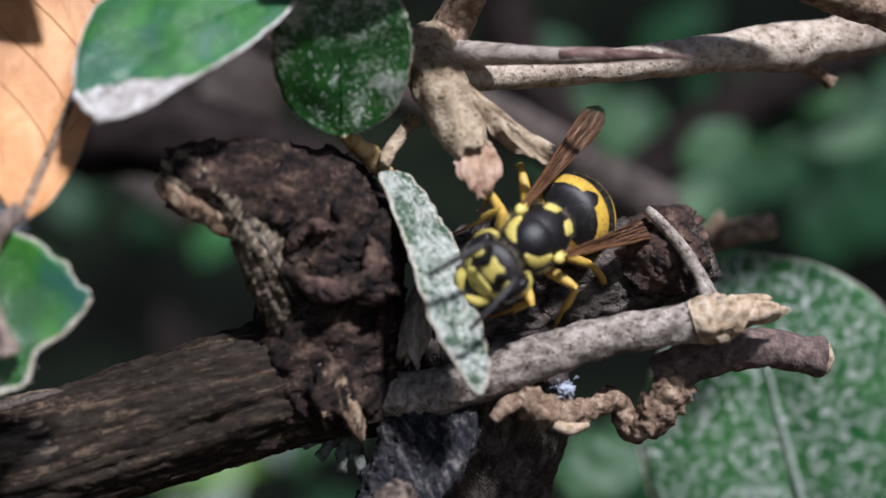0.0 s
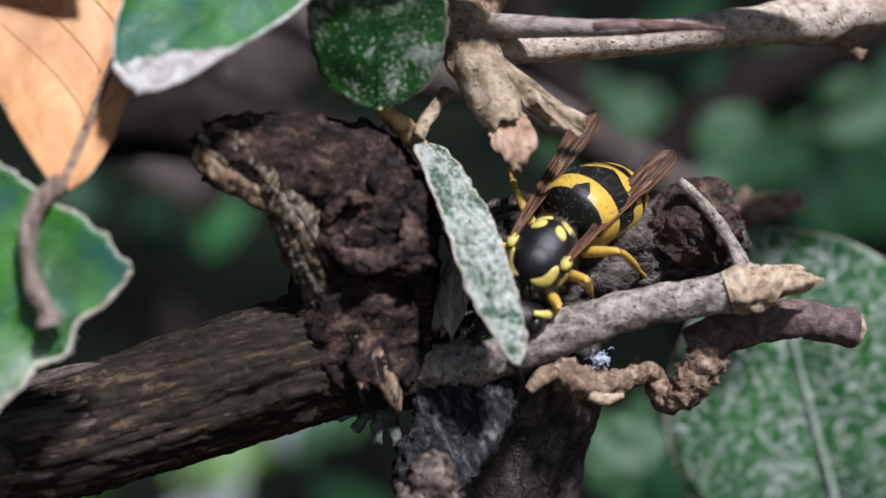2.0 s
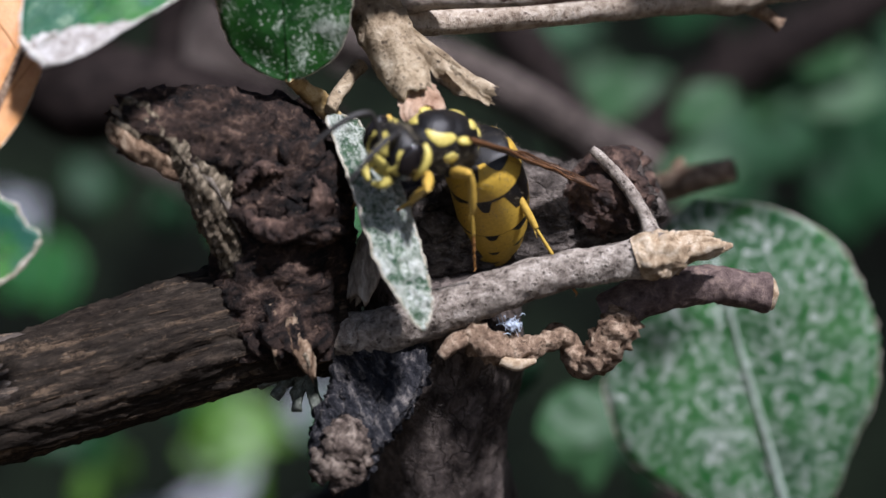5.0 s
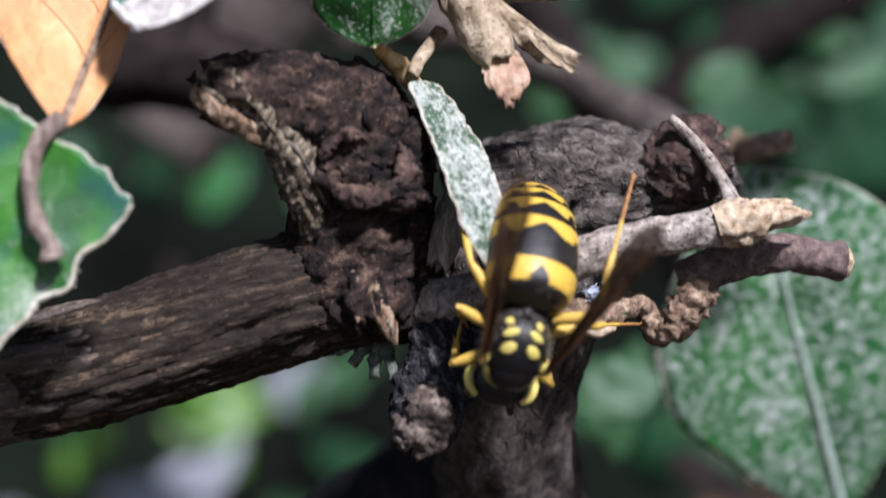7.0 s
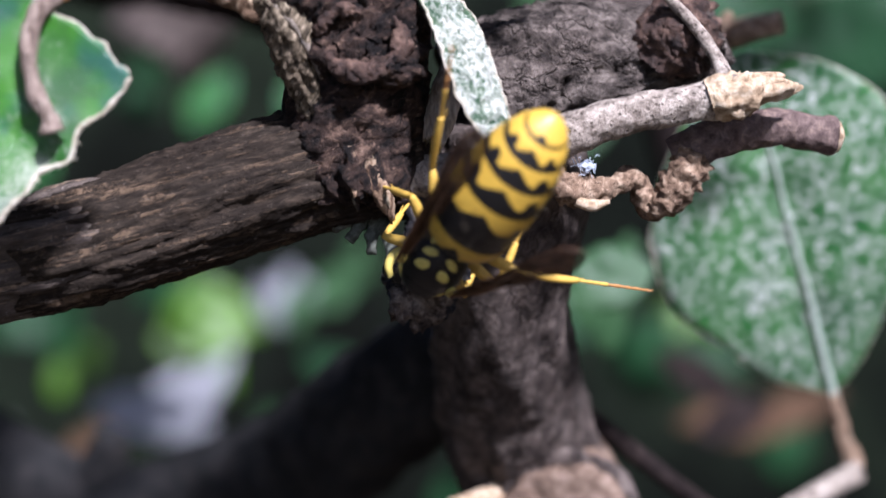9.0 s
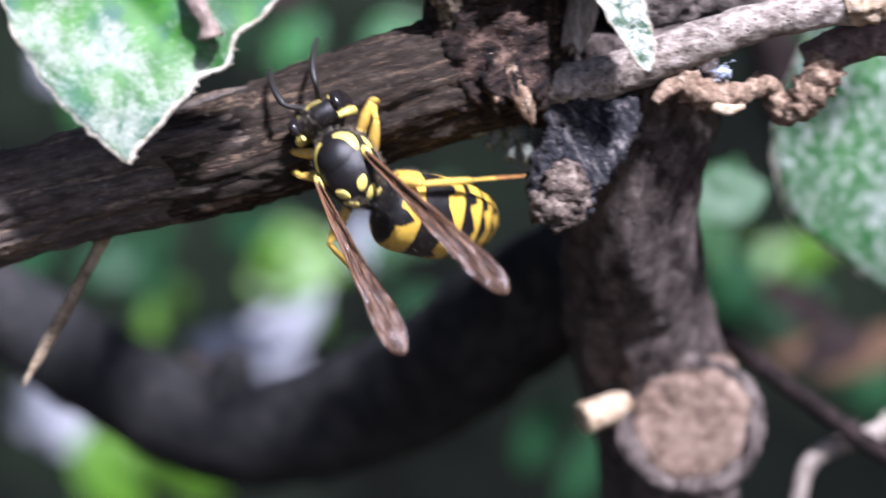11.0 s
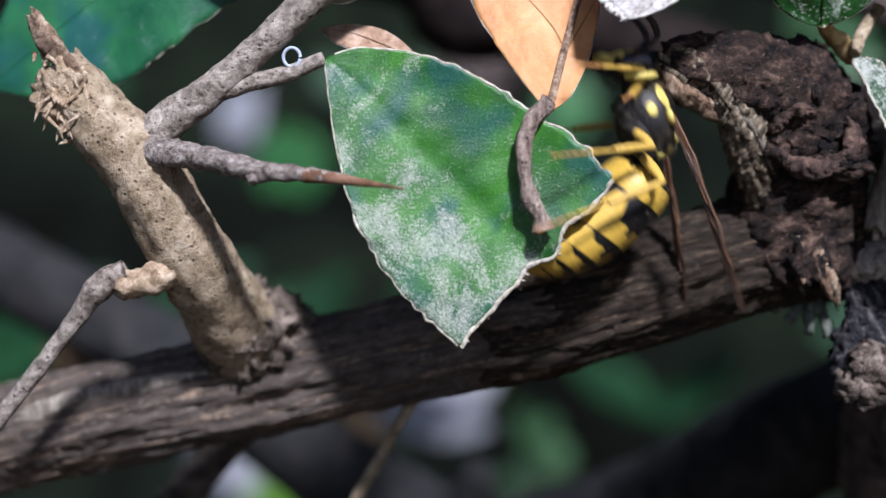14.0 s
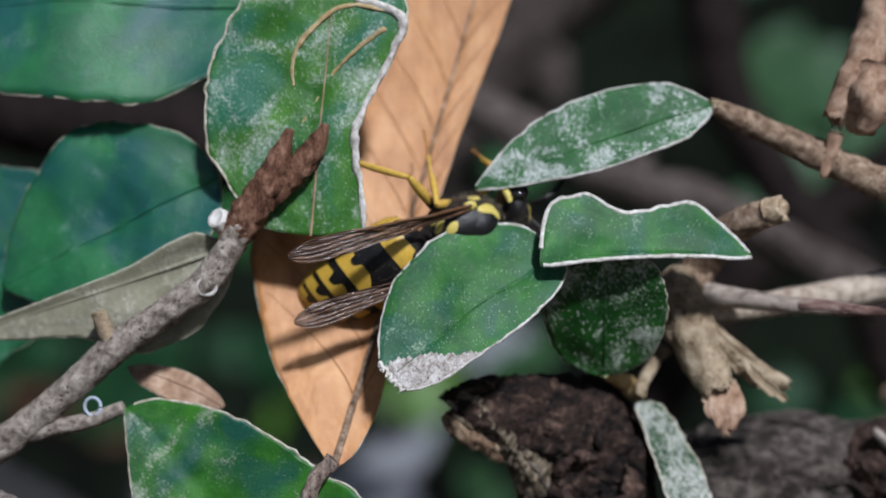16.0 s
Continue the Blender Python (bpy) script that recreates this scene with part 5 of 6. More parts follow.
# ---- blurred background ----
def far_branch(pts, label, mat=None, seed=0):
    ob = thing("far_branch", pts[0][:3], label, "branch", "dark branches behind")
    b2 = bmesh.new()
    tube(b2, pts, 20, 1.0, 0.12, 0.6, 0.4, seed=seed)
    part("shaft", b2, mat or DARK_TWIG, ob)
    mid, nxt = Vector(pts[len(pts) // 2][:3]), Vector(pts[len(pts) // 2 + 1 if len(pts) > 2 else -1][:3])
    r = pts[len(pts) // 2][3]
    d = (nxt - mid).normalized()
    out = d.cross(Vector((0, 1, 0))).normalized()
    b2 = bmesh.new()
    tube(b2, [(*(mid + out * r * 0.4), r * 0.6), (*(mid + out * r * 1.1 + d * r * 0.3), r * 0.45), (*(mid + out * r * 1.5 + d * r * 0.7), r * 0.25)], 12, 0.6, 0.2, 0.8, seed=seed + 1)
    part("knot", b2, mat or DARK_TWIG, ob)


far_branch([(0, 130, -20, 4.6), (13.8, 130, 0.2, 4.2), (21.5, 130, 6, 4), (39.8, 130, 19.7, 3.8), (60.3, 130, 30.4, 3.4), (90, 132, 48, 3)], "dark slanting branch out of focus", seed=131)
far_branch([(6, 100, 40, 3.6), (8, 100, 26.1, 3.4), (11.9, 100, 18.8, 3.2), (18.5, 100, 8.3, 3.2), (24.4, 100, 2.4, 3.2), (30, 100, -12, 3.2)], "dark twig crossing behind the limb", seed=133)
far_branch([(-90, 66, -10, 4.2), (-64, 62, -22.5, 4.4), (-47.2, 60, -33.5, 4.6), (-31.5, 55, -40, 5), (-16, 46, -35, 5.4), (-6.2, 34, -27, 5.3), (1.1, 24, -20.5, 4.2)], "thick bowed branch, bark coloured dark for the shade", BARK_SHADE, 135)
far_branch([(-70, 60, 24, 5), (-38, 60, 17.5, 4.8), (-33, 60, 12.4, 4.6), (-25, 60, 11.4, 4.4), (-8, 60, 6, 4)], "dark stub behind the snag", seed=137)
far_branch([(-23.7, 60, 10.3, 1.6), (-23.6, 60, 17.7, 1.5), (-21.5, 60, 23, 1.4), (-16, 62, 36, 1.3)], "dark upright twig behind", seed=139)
far_branch([(7.7, 22, -24.2, 0.6), (13.1, 22, -28.9, 0.75), (19.3, 22, -33.7, 0.7), (30, 23, -41, 0.7)], "thin dark twig beside the stump", seed=141)
far_branch([(15.9, 24, -40, 0.6), (17.2, 24, -36.2, 0.65), (22.6, 24, -34.1, 0.75), (30, 26, -31, 0.9)], "pale thin twig beside the stump", BARK_GREY, 143)
far_branch([(-58, 14, -34, 1.5), (-51.7, 14, -27.9, 1.4), (-46.4, 14, -22.2, 1.3), (-42, 14, -17.5, 1.2)], "brown twig crossing below the limb", BARK_TRUNK, 145)
far_branch([(17, 26, 0.6, 0.9), (19.4, 22, 1.5, 1.0), (23.0, 20, 2.3, 0.8)], "broken brown twig end out of focus", BARK_RED, 147)
far_branch([(-36, 60, 34, 2.6), (-19.3, 60, 23.3, 2.4), (-3.5, 60, 15.5, 2.2), (4.6, 60, 13.4, 2.1), (22, 62, 4, 2)], "brown twig behind the small leaves", BARK_STEM_SHADED, 149)
far_branch([(40, 150, 75, 9), (0, 150, 52, 9), (-22, 150, 36, 9), (-42, 150, 8, 8)], "brown branch deep in the hedge", BARK_STEM_SHADED, 151)


def far_leaf(label, c, length, wide, angle, mat, tilt=0.2, seed=0):
    a = radians(angle)
    d = Vector((math.cos(a), 0.15, math.sin(a))) * (length / 2)
    c = Vector(c)
    leaf(label, c - d, c + d, (tilt, -1, 0.5), [(0.1, wide * 0.25), (0.3, wide * 0.45), (0.55, wide * 0.5), (0.8, wide * 0.32)], [(0.1, wide * 0.25), (0.3, wide * 0.45), (0.55, wide * 0.5), (0.8, wide * 0.32)],
         [mat, mat], bend=length * 0.05, seed=seed, edge=0.0, rib=length * 0.012, name="far_leaf", group="leaves out of focus", nx=10, ny=16)


# middle, length, width, angle, sort
FAR = [
    ((-39, 400, -51), 24, 13, 70, "P"),
    ((-56, 250, -65), 30, 13, 8, "P"),
    ((-136, 380, -98), 32, 27, 60, "P"),
    ((-64, 340, -58), 32, 18, -10, "S"),
    ((-107, 360, -48), 17, 14, 20, "F"),
    ((4, 300, -100), 33, 18, 55, "F"),
    ((-114, 380, -118), 44, 23, -35, "S"),
    ((77, 340, -56), 21, 17, 60, "S"),
    ((53, 320, -55), 27, 20, 80, "F"),
    ((-32, 300, -100), 24, 10, 10, "B"),
    ((78, 280, -78), 20, 14, 40, "F"),
    ((-74, 380, -47), 21, 18, 30, "F"),
    ((-102, 380, -68), 17, 12, 70, "S"),
    ((-130, 420, -60), 28, 23, 40, "F"),
    ((39, 300, -49), 26, 19, 80, "F"),
    ((61, 330, -65), 29, 18, 50, "F"),
    ((41, 300, 32), 40, 26, 60, "L"),
    ((75, 260, 21), 51, 31, 30, "F"),
    ((102, 320, 49), 37, 23, 15, "F"),
    ((57, 420, 70), 46, 28, 20, "F"),
    ((90, 380, 48), 42, 19, 35, "F"),
    ((104, 340, 5), 47, 30, 60, "F"),
    ((73, 360, 20), 34, 23, 60, "F"),
    ((-53, 280, 36), 22, 14, 80, "F"),
    ((-90, 300, 13), 21, 16, 50, "F"),
    ((-63, 320, -51), 25, 17, 10, "S"),
    ((-45, 330, -87), 17, 17, 80, "L"),
    ((-15, 300, -62), 44, 18, 20, "F"),
    ((-140, 260, -43), 43, 26, 60, "F"),
    ((-162, 330, 21), 39, 26, 80, "F"),
    ((-67, 300, 12), 17, 12, 60, "F"),
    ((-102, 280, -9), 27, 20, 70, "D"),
    ((27, 260, 8), 33, 23, 30, "L"),
    ((-28, 320, -41), 22, 16, 60, "L"),
    ((-153, 300, -44), 29, 20, 40, "F"),
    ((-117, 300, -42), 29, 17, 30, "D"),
    ((50, 320, 23), 28, 20, 60, "L"),
    ((107, 330, 40), 23, 17, 40, "L"),
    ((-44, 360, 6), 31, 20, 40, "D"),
    ((87, 320, 43), 42, 24, 20, "L"),
    ((-56, 300, -20), 21, 8, 50, "B"),
    ((-138, 420, 5), 30, 20, 80, "P"),
    ((48, 115, 18), 16, 9, 30, "L"),
    ((36, 118, 16), 11, 8, 60, "L"),
    ((21, 90, -25), 11, 7, 60, "L"),
    ((33, 120, -39), 17, 9, 10, "B"),
    ((13, 60, -18), 10, 8, 70, "L"),
    ((10, 45, -13), 6, 3, 60, "F"),
    ((-151, 300, -60), 34, 20, 5, "W"),
    ((-98, 310, -84), 26, 14, 40, "W"),
    ((56, 200, -60), 30, 12, 10, "W"),
]
# F, S, L and P carry their light or shade in the leaf colour.
SORTS = {"F": (LEAF_FAR_SHADED, "green leaf in the hedge, darkened by colour for shade"), "S": (LEAF_SUNLIT, "green leaf out of focus, brightened by colour as if sunlit"), "P": (LEAF_PALE, "pale leaf out of focus, sky brightness put into its colour"),
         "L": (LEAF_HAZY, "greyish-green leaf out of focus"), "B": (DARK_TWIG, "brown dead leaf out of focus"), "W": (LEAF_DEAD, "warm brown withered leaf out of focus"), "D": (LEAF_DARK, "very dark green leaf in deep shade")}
rnd = random.Random(5)
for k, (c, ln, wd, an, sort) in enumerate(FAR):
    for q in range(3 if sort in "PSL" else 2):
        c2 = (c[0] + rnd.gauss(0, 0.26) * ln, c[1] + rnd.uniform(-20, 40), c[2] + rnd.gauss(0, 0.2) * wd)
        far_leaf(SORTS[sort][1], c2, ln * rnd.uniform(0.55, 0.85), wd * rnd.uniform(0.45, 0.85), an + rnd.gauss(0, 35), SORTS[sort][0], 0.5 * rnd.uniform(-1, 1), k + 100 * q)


# ---- the wasp, in its own space: y ahead, z up, origin in the thorax ----
wasp = thing("wasp", (0, 0, 0), "black and yellow banded wasp with smoky folded wings", "wasp")
THORAX_R, HEAD_C, HEAD_R = (1.8, 2.4, 1.7), (0, 3.35, -0.45), (1.85, 0.95, 1.5)


def on_round(c, r, a, e, k=1.0):
    """A point on an ellipsoid: a is the turn from +y towards +x, e the height over its equator, in degrees."""
    a, e = radians(a), radians(e)
    return Vector((c[0] + r[0] * k * math.sin(a) * math.cos(e), c[1] + r[1] * k * math.cos(a) * math.cos(e), c[2] + r[2] * k * math.sin(e)))


def patch(c, r, outline, side=1, lift=1.035):
    """A slightly raised plate on an ellipsoid inside an outline of (a, e), rounded between its corners."""
    ring = []
    n = len(outline)
    for i in range(n):
        p = [Vector(outline[(i + k) % n]) for k in (-1, 0, 1, 2)]
        for u in (0.0, 0.25, 0.5, 0.75):
            ring.append(0.5 * (2 * p[1] + (p[2] - p[0]) * u + (2 * p[0] - 5 * p[1] + 4 * p[2] - p[3]) * u * u + (3 * p[1] - p[0] - 3 * p[2] + p[3]) * u ** 3))
    mid = sum(ring, Vector((0, 0))) / len(ring)
    b2 = bmesh.new()
    loops = []
    for share, k in ((1.0, 0.985), (0.97, lift - 0.012), (0.8, lift), (0.45, lift + 0.008)):
        loops.append([b2.verts.new(on_round(c, r, side * (mid + (q - mid) * share).x, (mid + (q - mid) * share).y, k)) for q in ring])
    top = b2.verts.new(on_round(c, r, side * mid.x, mid.y, lift + 0.01))
    for a, b in zip(loops, loops[1:]):
        for i in range(len(ring)):
            j = (i + 1) % len(ring)
            b2.faces.new((a[i], a[j], b[j], b[i]))
    for i in range(len(ring)):
        b2.faces.new((loops[-1][i], loops[-1][(i + 1) % len(ring)], top))
    bmesh.ops.recalc_face_normals(b2, faces=b2.faces)
    return b2


def down(b2, spots, length, seed, lean=(0, 0, 0)):
    """Fine hairs standing on (place, normal) spots."""
    hair = random.Random(seed)
    for p, nrm in spots:
        d = (Vector(nrm) + Vector((hair.gauss(0, 0.35), hair.gauss(0, 0.35), hair.gauss(0, 0.35))) + Vector(lean)).normalized() * length * hair.uniform(0.5, 1.2)
        s = d.orthogonal().normalized() * 0.014
        t2 = d.cross(s).normalized() * 0.014
        base = [b2.verts.new(Vector(p) + o) for o in (s, -s * 0.5 + t2 * 0.87, -s * 0.5 - t2 * 0.87)]
        tip = b2.verts.new(Vector(p) + d)
        for i in range(3):
            b2.faces.new((base[i], base[(i + 1) % 3], tip))


bm = bmesh.new()
blob(bm, (0, 0, 0), THORAX_R, None, 56, 40, 0.012, 5.0)
thorax = part("thorax", bm, BLACK, wasp, "satin black domed thorax")
bm = bmesh.new()
blob(bm, (0, -0.5, -0.6), (1.66, 2.1, 1.3), None, 32, 24, 0.06, 3.0)
part("breast", bm, BLACK_MATT, thorax)
bm = bmesh.new()
blob(bm, (0, 0.55, 0.3), (1.52, 1.55, 1.5), None, 48, 36, 0.008, 6.0)
part("dome", bm, BLACK, thorax)
bm = bmesh.new()
fuzz = random.Random(3)
spots = []
for k in range(1500):
    a, e = fuzz.uniform(-180, 180), fuzz.uniform(-75, 42)
    if abs(a) < 150 and e > 28:
        continue
    p = on_round((0, 0, 0), THORAX_R, a, e, 0.99)
    spots.append((p, p.normalized()))
down(bm, spots, 0.5, 4)
part("down", bm, DOWN, thorax, "short greyish down")
for sx in (1, -1):
    part("collar_stripe", patch((0, 0, 0), THORAX_R, [(14, 38), (32, 44), (56, 46), (76, 41), (74, 30), (54, 18), (36, 24)], sx), YELLOW_PALE, thorax, "pale yellow collar stripe")
    bm = bmesh.new()
    blob(bm, (sx * 1.68, 0.02, 0.92), (0.33, 0.46, 0.24), None, 18, 12)
    part("wing_scale", bm, YELLOW_PALE, thorax, "pale yellow scale over the wing root")
    part("scutellum_spot", patch((0, 0, 0), THORAX_R, [(164, 52), (148, 57), (128, 50), (128, 42), (146, 39), (164, 43)], sx, 1.05), YELLOW_PALE, thorax, "pale yellow spot")
    part("hind_spot", patch((0, 0, 0), THORAX_R, [(170, 27), (156, 32), (140, 27), (142, 20), (156, 17), (168, 20)], sx, 1.05), YELLOW_PALE, thorax, "pale yellow spot")
    part("flank_stripe", patch((0, 0, 0), THORAX_R, [(160, 6), (150, 10), (144, -4), (146, -18), (154, -20), (158, -8)], sx), YELLOW_PALE, thorax, "pale yellow stripe")
    part("side_spot", patch((0, 0, 0), THORAX_R, [(84, 4), (72, 10), (62, 0), (68, -12), (80, -10)], sx), YELLOW_PALE, thorax, "pale yellow spot")

# head
bm = bmesh.new()
blob(bm, HEAD_C, HEAD_R, None, 48, 32, 0.01, 5.0)
tube(bm, [(0, 1.9, -0.3, 0.7), (0, 2.8, -0.4, 0.6)], 14, 0.3)
headp = part("head", bm, BLACK, wasp, "black head with a yellow face", at=(0, 2.45, -0.3))
part("face_plate", patch(HEAD_C, HEAD_R, [(0, -12), (22, -14), (34, -30), (30, -50), (14, -62), (0, -64), (-14, -62), (-30, -50), (-34, -30), (-22, -14)], 1, 1.1), YELLOW_PALE, headp, "yellow face plate with a dark dot")
for a, e, rr in ((0, -38, 0.1), (13, -48, 0.07), (-13, -48, 0.07)):
    bm = bmesh.new()
    blob(bm, on_round(HEAD_C, HEAD_R, a, e, 1.1), (rr, 0.05, rr), None, 12, 8)
    part("face_dot", bm, BLACK, headp)
part("brow_spot", patch(HEAD_C, HEAD_R, [(0, 36), (16, 38), (23, 26), (13, 10), (18, -2), (0, -8), (-18, -2), (-13, 10), (-23, 26), (-16, 38)], 1, 1.05), YELLOW_PALE, headp, "yellow crown-shaped brow spot")
EYE = plain("eye_black", (0.012, 0.01, 0.01), 0.14, 0.6, 0.2)
for sx in (1, -1):
    bm = bmesh.new()
    blob(bm, (sx * 1.52, 3.5, -0.2), (0.5, 0.78, 1.12), None, 26, 18)
    part("eye", bm, EYE, headp, "dark kidney-shaped eye")
    part("eye_mark", patch(HEAD_C, HEAD_R, [(30, -26), (46, -34), (60, -20), (58, 2), (50, 20), (36, 24), (33, 8), (40, -6)], sx, 1.06), YELLOW_PALE, headp, "yellow patch beside the eye")
    bm = bmesh.new()
    tube(bm, [(sx * 1.25, 2.75, 0.75, 0.16), (sx * 1.72, 2.72, 0.35, 0.24), (sx * 1.86, 2.75, -0.35, 0.25), (sx * 1.55, 2.8, -1.15, 0.18)], 10, 0.15)
    part("cheek_stripe", bm, YELLOW_PALE, headp, "yellow stripe behind the eye")
    bm = bmesh.new()
    tube(bm, [(sx * 0.95, 3.75, -1.55, 0.36), (sx * 0.75, 4.0, -2.05, 0.32), (sx * 0.15, 4.1, -2.4, 0.12)], 12, 0.12, flat=0.7)
    jaw = part("mandible", bm, YELLOW_PALE, headp, "yellow jaw with a dark tip")
    bm = bmesh.new()
    tube(bm, [(sx * 0.45, 4.2, 0.0, 0.19), (sx * 0.85, 4.55, 0.7, 0.16), (sx * 1.15, 4.9, 1.1, 0.15)] + [(sx * (1.15 + 0.6 * u), 4.9 + 2.7 * u, 1.1 - 2.6 * u * u, 0.2 - 0.07 * u * u) for u in np.linspace(0.08, 1, 14)], 10, 0.1, 0.05, 3.0)
    part("antenna", bm, BLACK_MATT, headp, "black bent antenna")
bm = bmesh.new()
spots = [(on_round(HEAD_C, HEAD_R, a, e, 1.0), on_round((0, 0, 0), HEAD_R, a, e)) for a, e in ((fuzz.uniform(-180, 180), fuzz.uniform(30, 85)) for _ in range(160))]
down(bm, spots, 0.34, 5)
part("down", bm, DOWN, headp)


# abdomen: six overlapping rings
def girth(s):
    return interp(s, [(0, 0.3), (0.15, 1.0), (0.35, 1.7), (0.6, 2.1), (1.0, 2.36), (1.6, 2.48), (2.6, 2.54), (4.0, 2.56), (5.3, 2.48), (6.5, 2.28), (7.5, 1.96), (8.2, 1.58), (8.75, 1.1), (9.15, 0.5), (9.3, 0.06)])


bm = bmesh.new()
tube(bm, [(0, -2.1, -0.5, 0.4), (0, -2.8, -0.5, 0.28)], 12, 0.2)
abdomen = part("abdomen", bm, BLACK_MATT, wasp, "plump abdomen banded black and yellow", at=(0, -2.5, -0.5))
CUTS = [0.0, 2.1, 5.0, 6.5, 7.6, 8.5, 9.3]
for k in range(6):
    bm = bmesh.new()
    s0, s1 = CUTS[k], CUTS[k + 1]
    nu, nb, ny = 192, 8, 7
    cols = []
    for i in range(nu):
        th = 2 * math.pi * i / nu
        off = abs((th - math.pi / 2 + math.pi) % (2 * math.pi) - math.pi)
        # the side knobs stand on narrow necks; the middle point is a spearhead on the first ring, a wedge on the others
        lobe = max(0.0, 1 - ((off - (0.0, 0.98, 0.86, 0.8, 0.76, 0.7)[k]) / (1.0, 0.17, 0.2, 0.21, 0.2, 0.2)[k]) ** 4)
        peak = max(0.0, 1 - off / (0.26, 0.5, 0.5, 0.48, 0.44, 0.3)[k])
        if k == 0:
            peak = 1.0 - 0.75 * off / 0.24 if off < 0.24 else 0.0
            lobe = 0.0
        border = (0.36, 0.6, 0.42, 0.4, 0.38, 0.25)[k] + (0.46, 0.26, 0.42, 0.42, 0.4, 0.25)[k] * peak + (0.0, 0.16, 0.34, 0.34, 0.3, 0.0)[k] * lobe
        border += 0.02 * noise.noise(Vector((th * 5, k, 0)))
        under = min(1.0, max(0.0, (off - 1.5) / 0.25))
        border = border * (1 - under) + under * (0.12 + 0.24 * math.exp(-((off - 2.3) / 0.16) ** 4) + 0.12 * math.exp(-((off - math.pi) / 0.3) ** 2))
        border = min(border, 0.93)
        col = []
        for j in range(nb + ny + 1):
            w = border * j / nb if j <= nb else border + (1 - border) * (j - nb) / ny
            lap = 0.12 if k else 0.0
            ss = s0 - lap + (s1 - s0 + lap) * w
            r = 0.96 * girth(ss) * (1.0 + 0.022 * w)
            col.append(bm.verts.new((math.cos(th) * r, -2.7 - ss, -0.5 - 0.03 * ss * ss + math.sin(th) * r * 0.9)))
        cols.append(col)
    for i in range(nu):
        for j in range(nb + ny):
            a, b = cols[i], cols[(i + 1) % nu]
            bm.faces.new((a[j], a[j + 1], b[j + 1], b[j])).material_index = 0 if j < nb else 1
    part("band", bm, [BLACK, YELLOW], abdomen)
bm = bmesh.new()
spots = []
for k in range(700):
    th, ss = fuzz.uniform(0, 2 * math.pi), abs(fuzz.gauss(0, 2.6))
    if ss < 9.0:
        r = 0.97 * girth(ss)
        spots.append(((math.cos(th) * r, -2.7 - ss, -0.5 - 0.03 * ss * ss + math.sin(th) * r * 0.9), (math.cos(th), -0.5, math.sin(th))))
down(bm, spots, 0.3, 6)
part("down", bm, DOWN, abdomen)

# legs: a thigh hung at the hip, and a shin with its foot hung at the knee, each along its own y
HIPS = [(0.9, 1.3, -1.3), (1.05, -0.1, -1.45), (1.0, -1.4, -1.35)]
THIGH, SHIN, FOOT_LEN = (2.4, 2.6, 3.2), (2.2, 2.6, 3.6), (3.1, 3.9, 4.5)
legs = []
for sx in (1, -1):
    for k, h in enumerate(HIPS):
        at = (sx * h[0], h[1], h[2])
        n = THIGH[k]
        bm = bmesh.new()
        tube(bm, [(0, -0.35, 0.1, 0.3), (0, 0.25, 0, 0.27), (0, n * 0.3, 0.03, 0.3)], 14, 0.12, mat=1)
        tube(bm, [(0, n * 0.26, 0.03, 0.29), (0, n * 0.55, 0.06, 0.33), (0, n * 0.85, 0.03, 0.26), (0, n, 0, 0.17)], 14, 0.12)
        for v in bm.verts:
            v.co += Vector(at)
        leg = part("leg", bm, [LEG, BLACK_MATT], wasp, "yellow jointed leg, black at the root", at=at)
        n, f = SHIN[k], FOOT_LEN[k]
        knee = Vector(at) + Vector((0, THIGH[k], 0))
        bm = bmesh.new()
        tube(bm, [(0, -0.08, 0, 0.15), (0, n * 0.25, 0.08, 0.2), (0, n * 0.7, 0.06, 0.23), (0, n, 0, 0.17)], 12, 0.12)
        tube(bm, [(0.1, n - 0.1, -0.1, 0.05), (0.2, n + 0.5, -0.2, 0.015)], 6, 0.2)
        joints = [n, n + f * 0.42, n + f * 0.6, n + f * 0.74, n + f * 0.85, n + f]
        for q, (a, b) in enumerate(zip(joints, joints[1:])):
            tube(bm, [(0, a - 0.03, 0, 0.075), (0, a + (b - a) * 0.4, 0, 0.1 - 0.008 * q), (0, b - 0.02, 0, 0.115 - 0.008 * q)], 10, 0.15, mat=0 if q == 0 else 1)
        for d in (-1, 1):
            tube(bm, [(0, n + f - 0.05, 0, 0.06), (d * 0.12, n + f + 0.14, 0.03, 0.04), (d * 0.16, n + f + 0.22, -0.1, 0.015)], 6, 0.1, mat=1)
        for v in bm.verts:
            v.co += knee
        shin = part("shin", bm, [LEG, FOOT], leg, "yellow shin with an orange five-jointed foot", at=knee)
        legs.append((leg, shin, THIGH[k]))

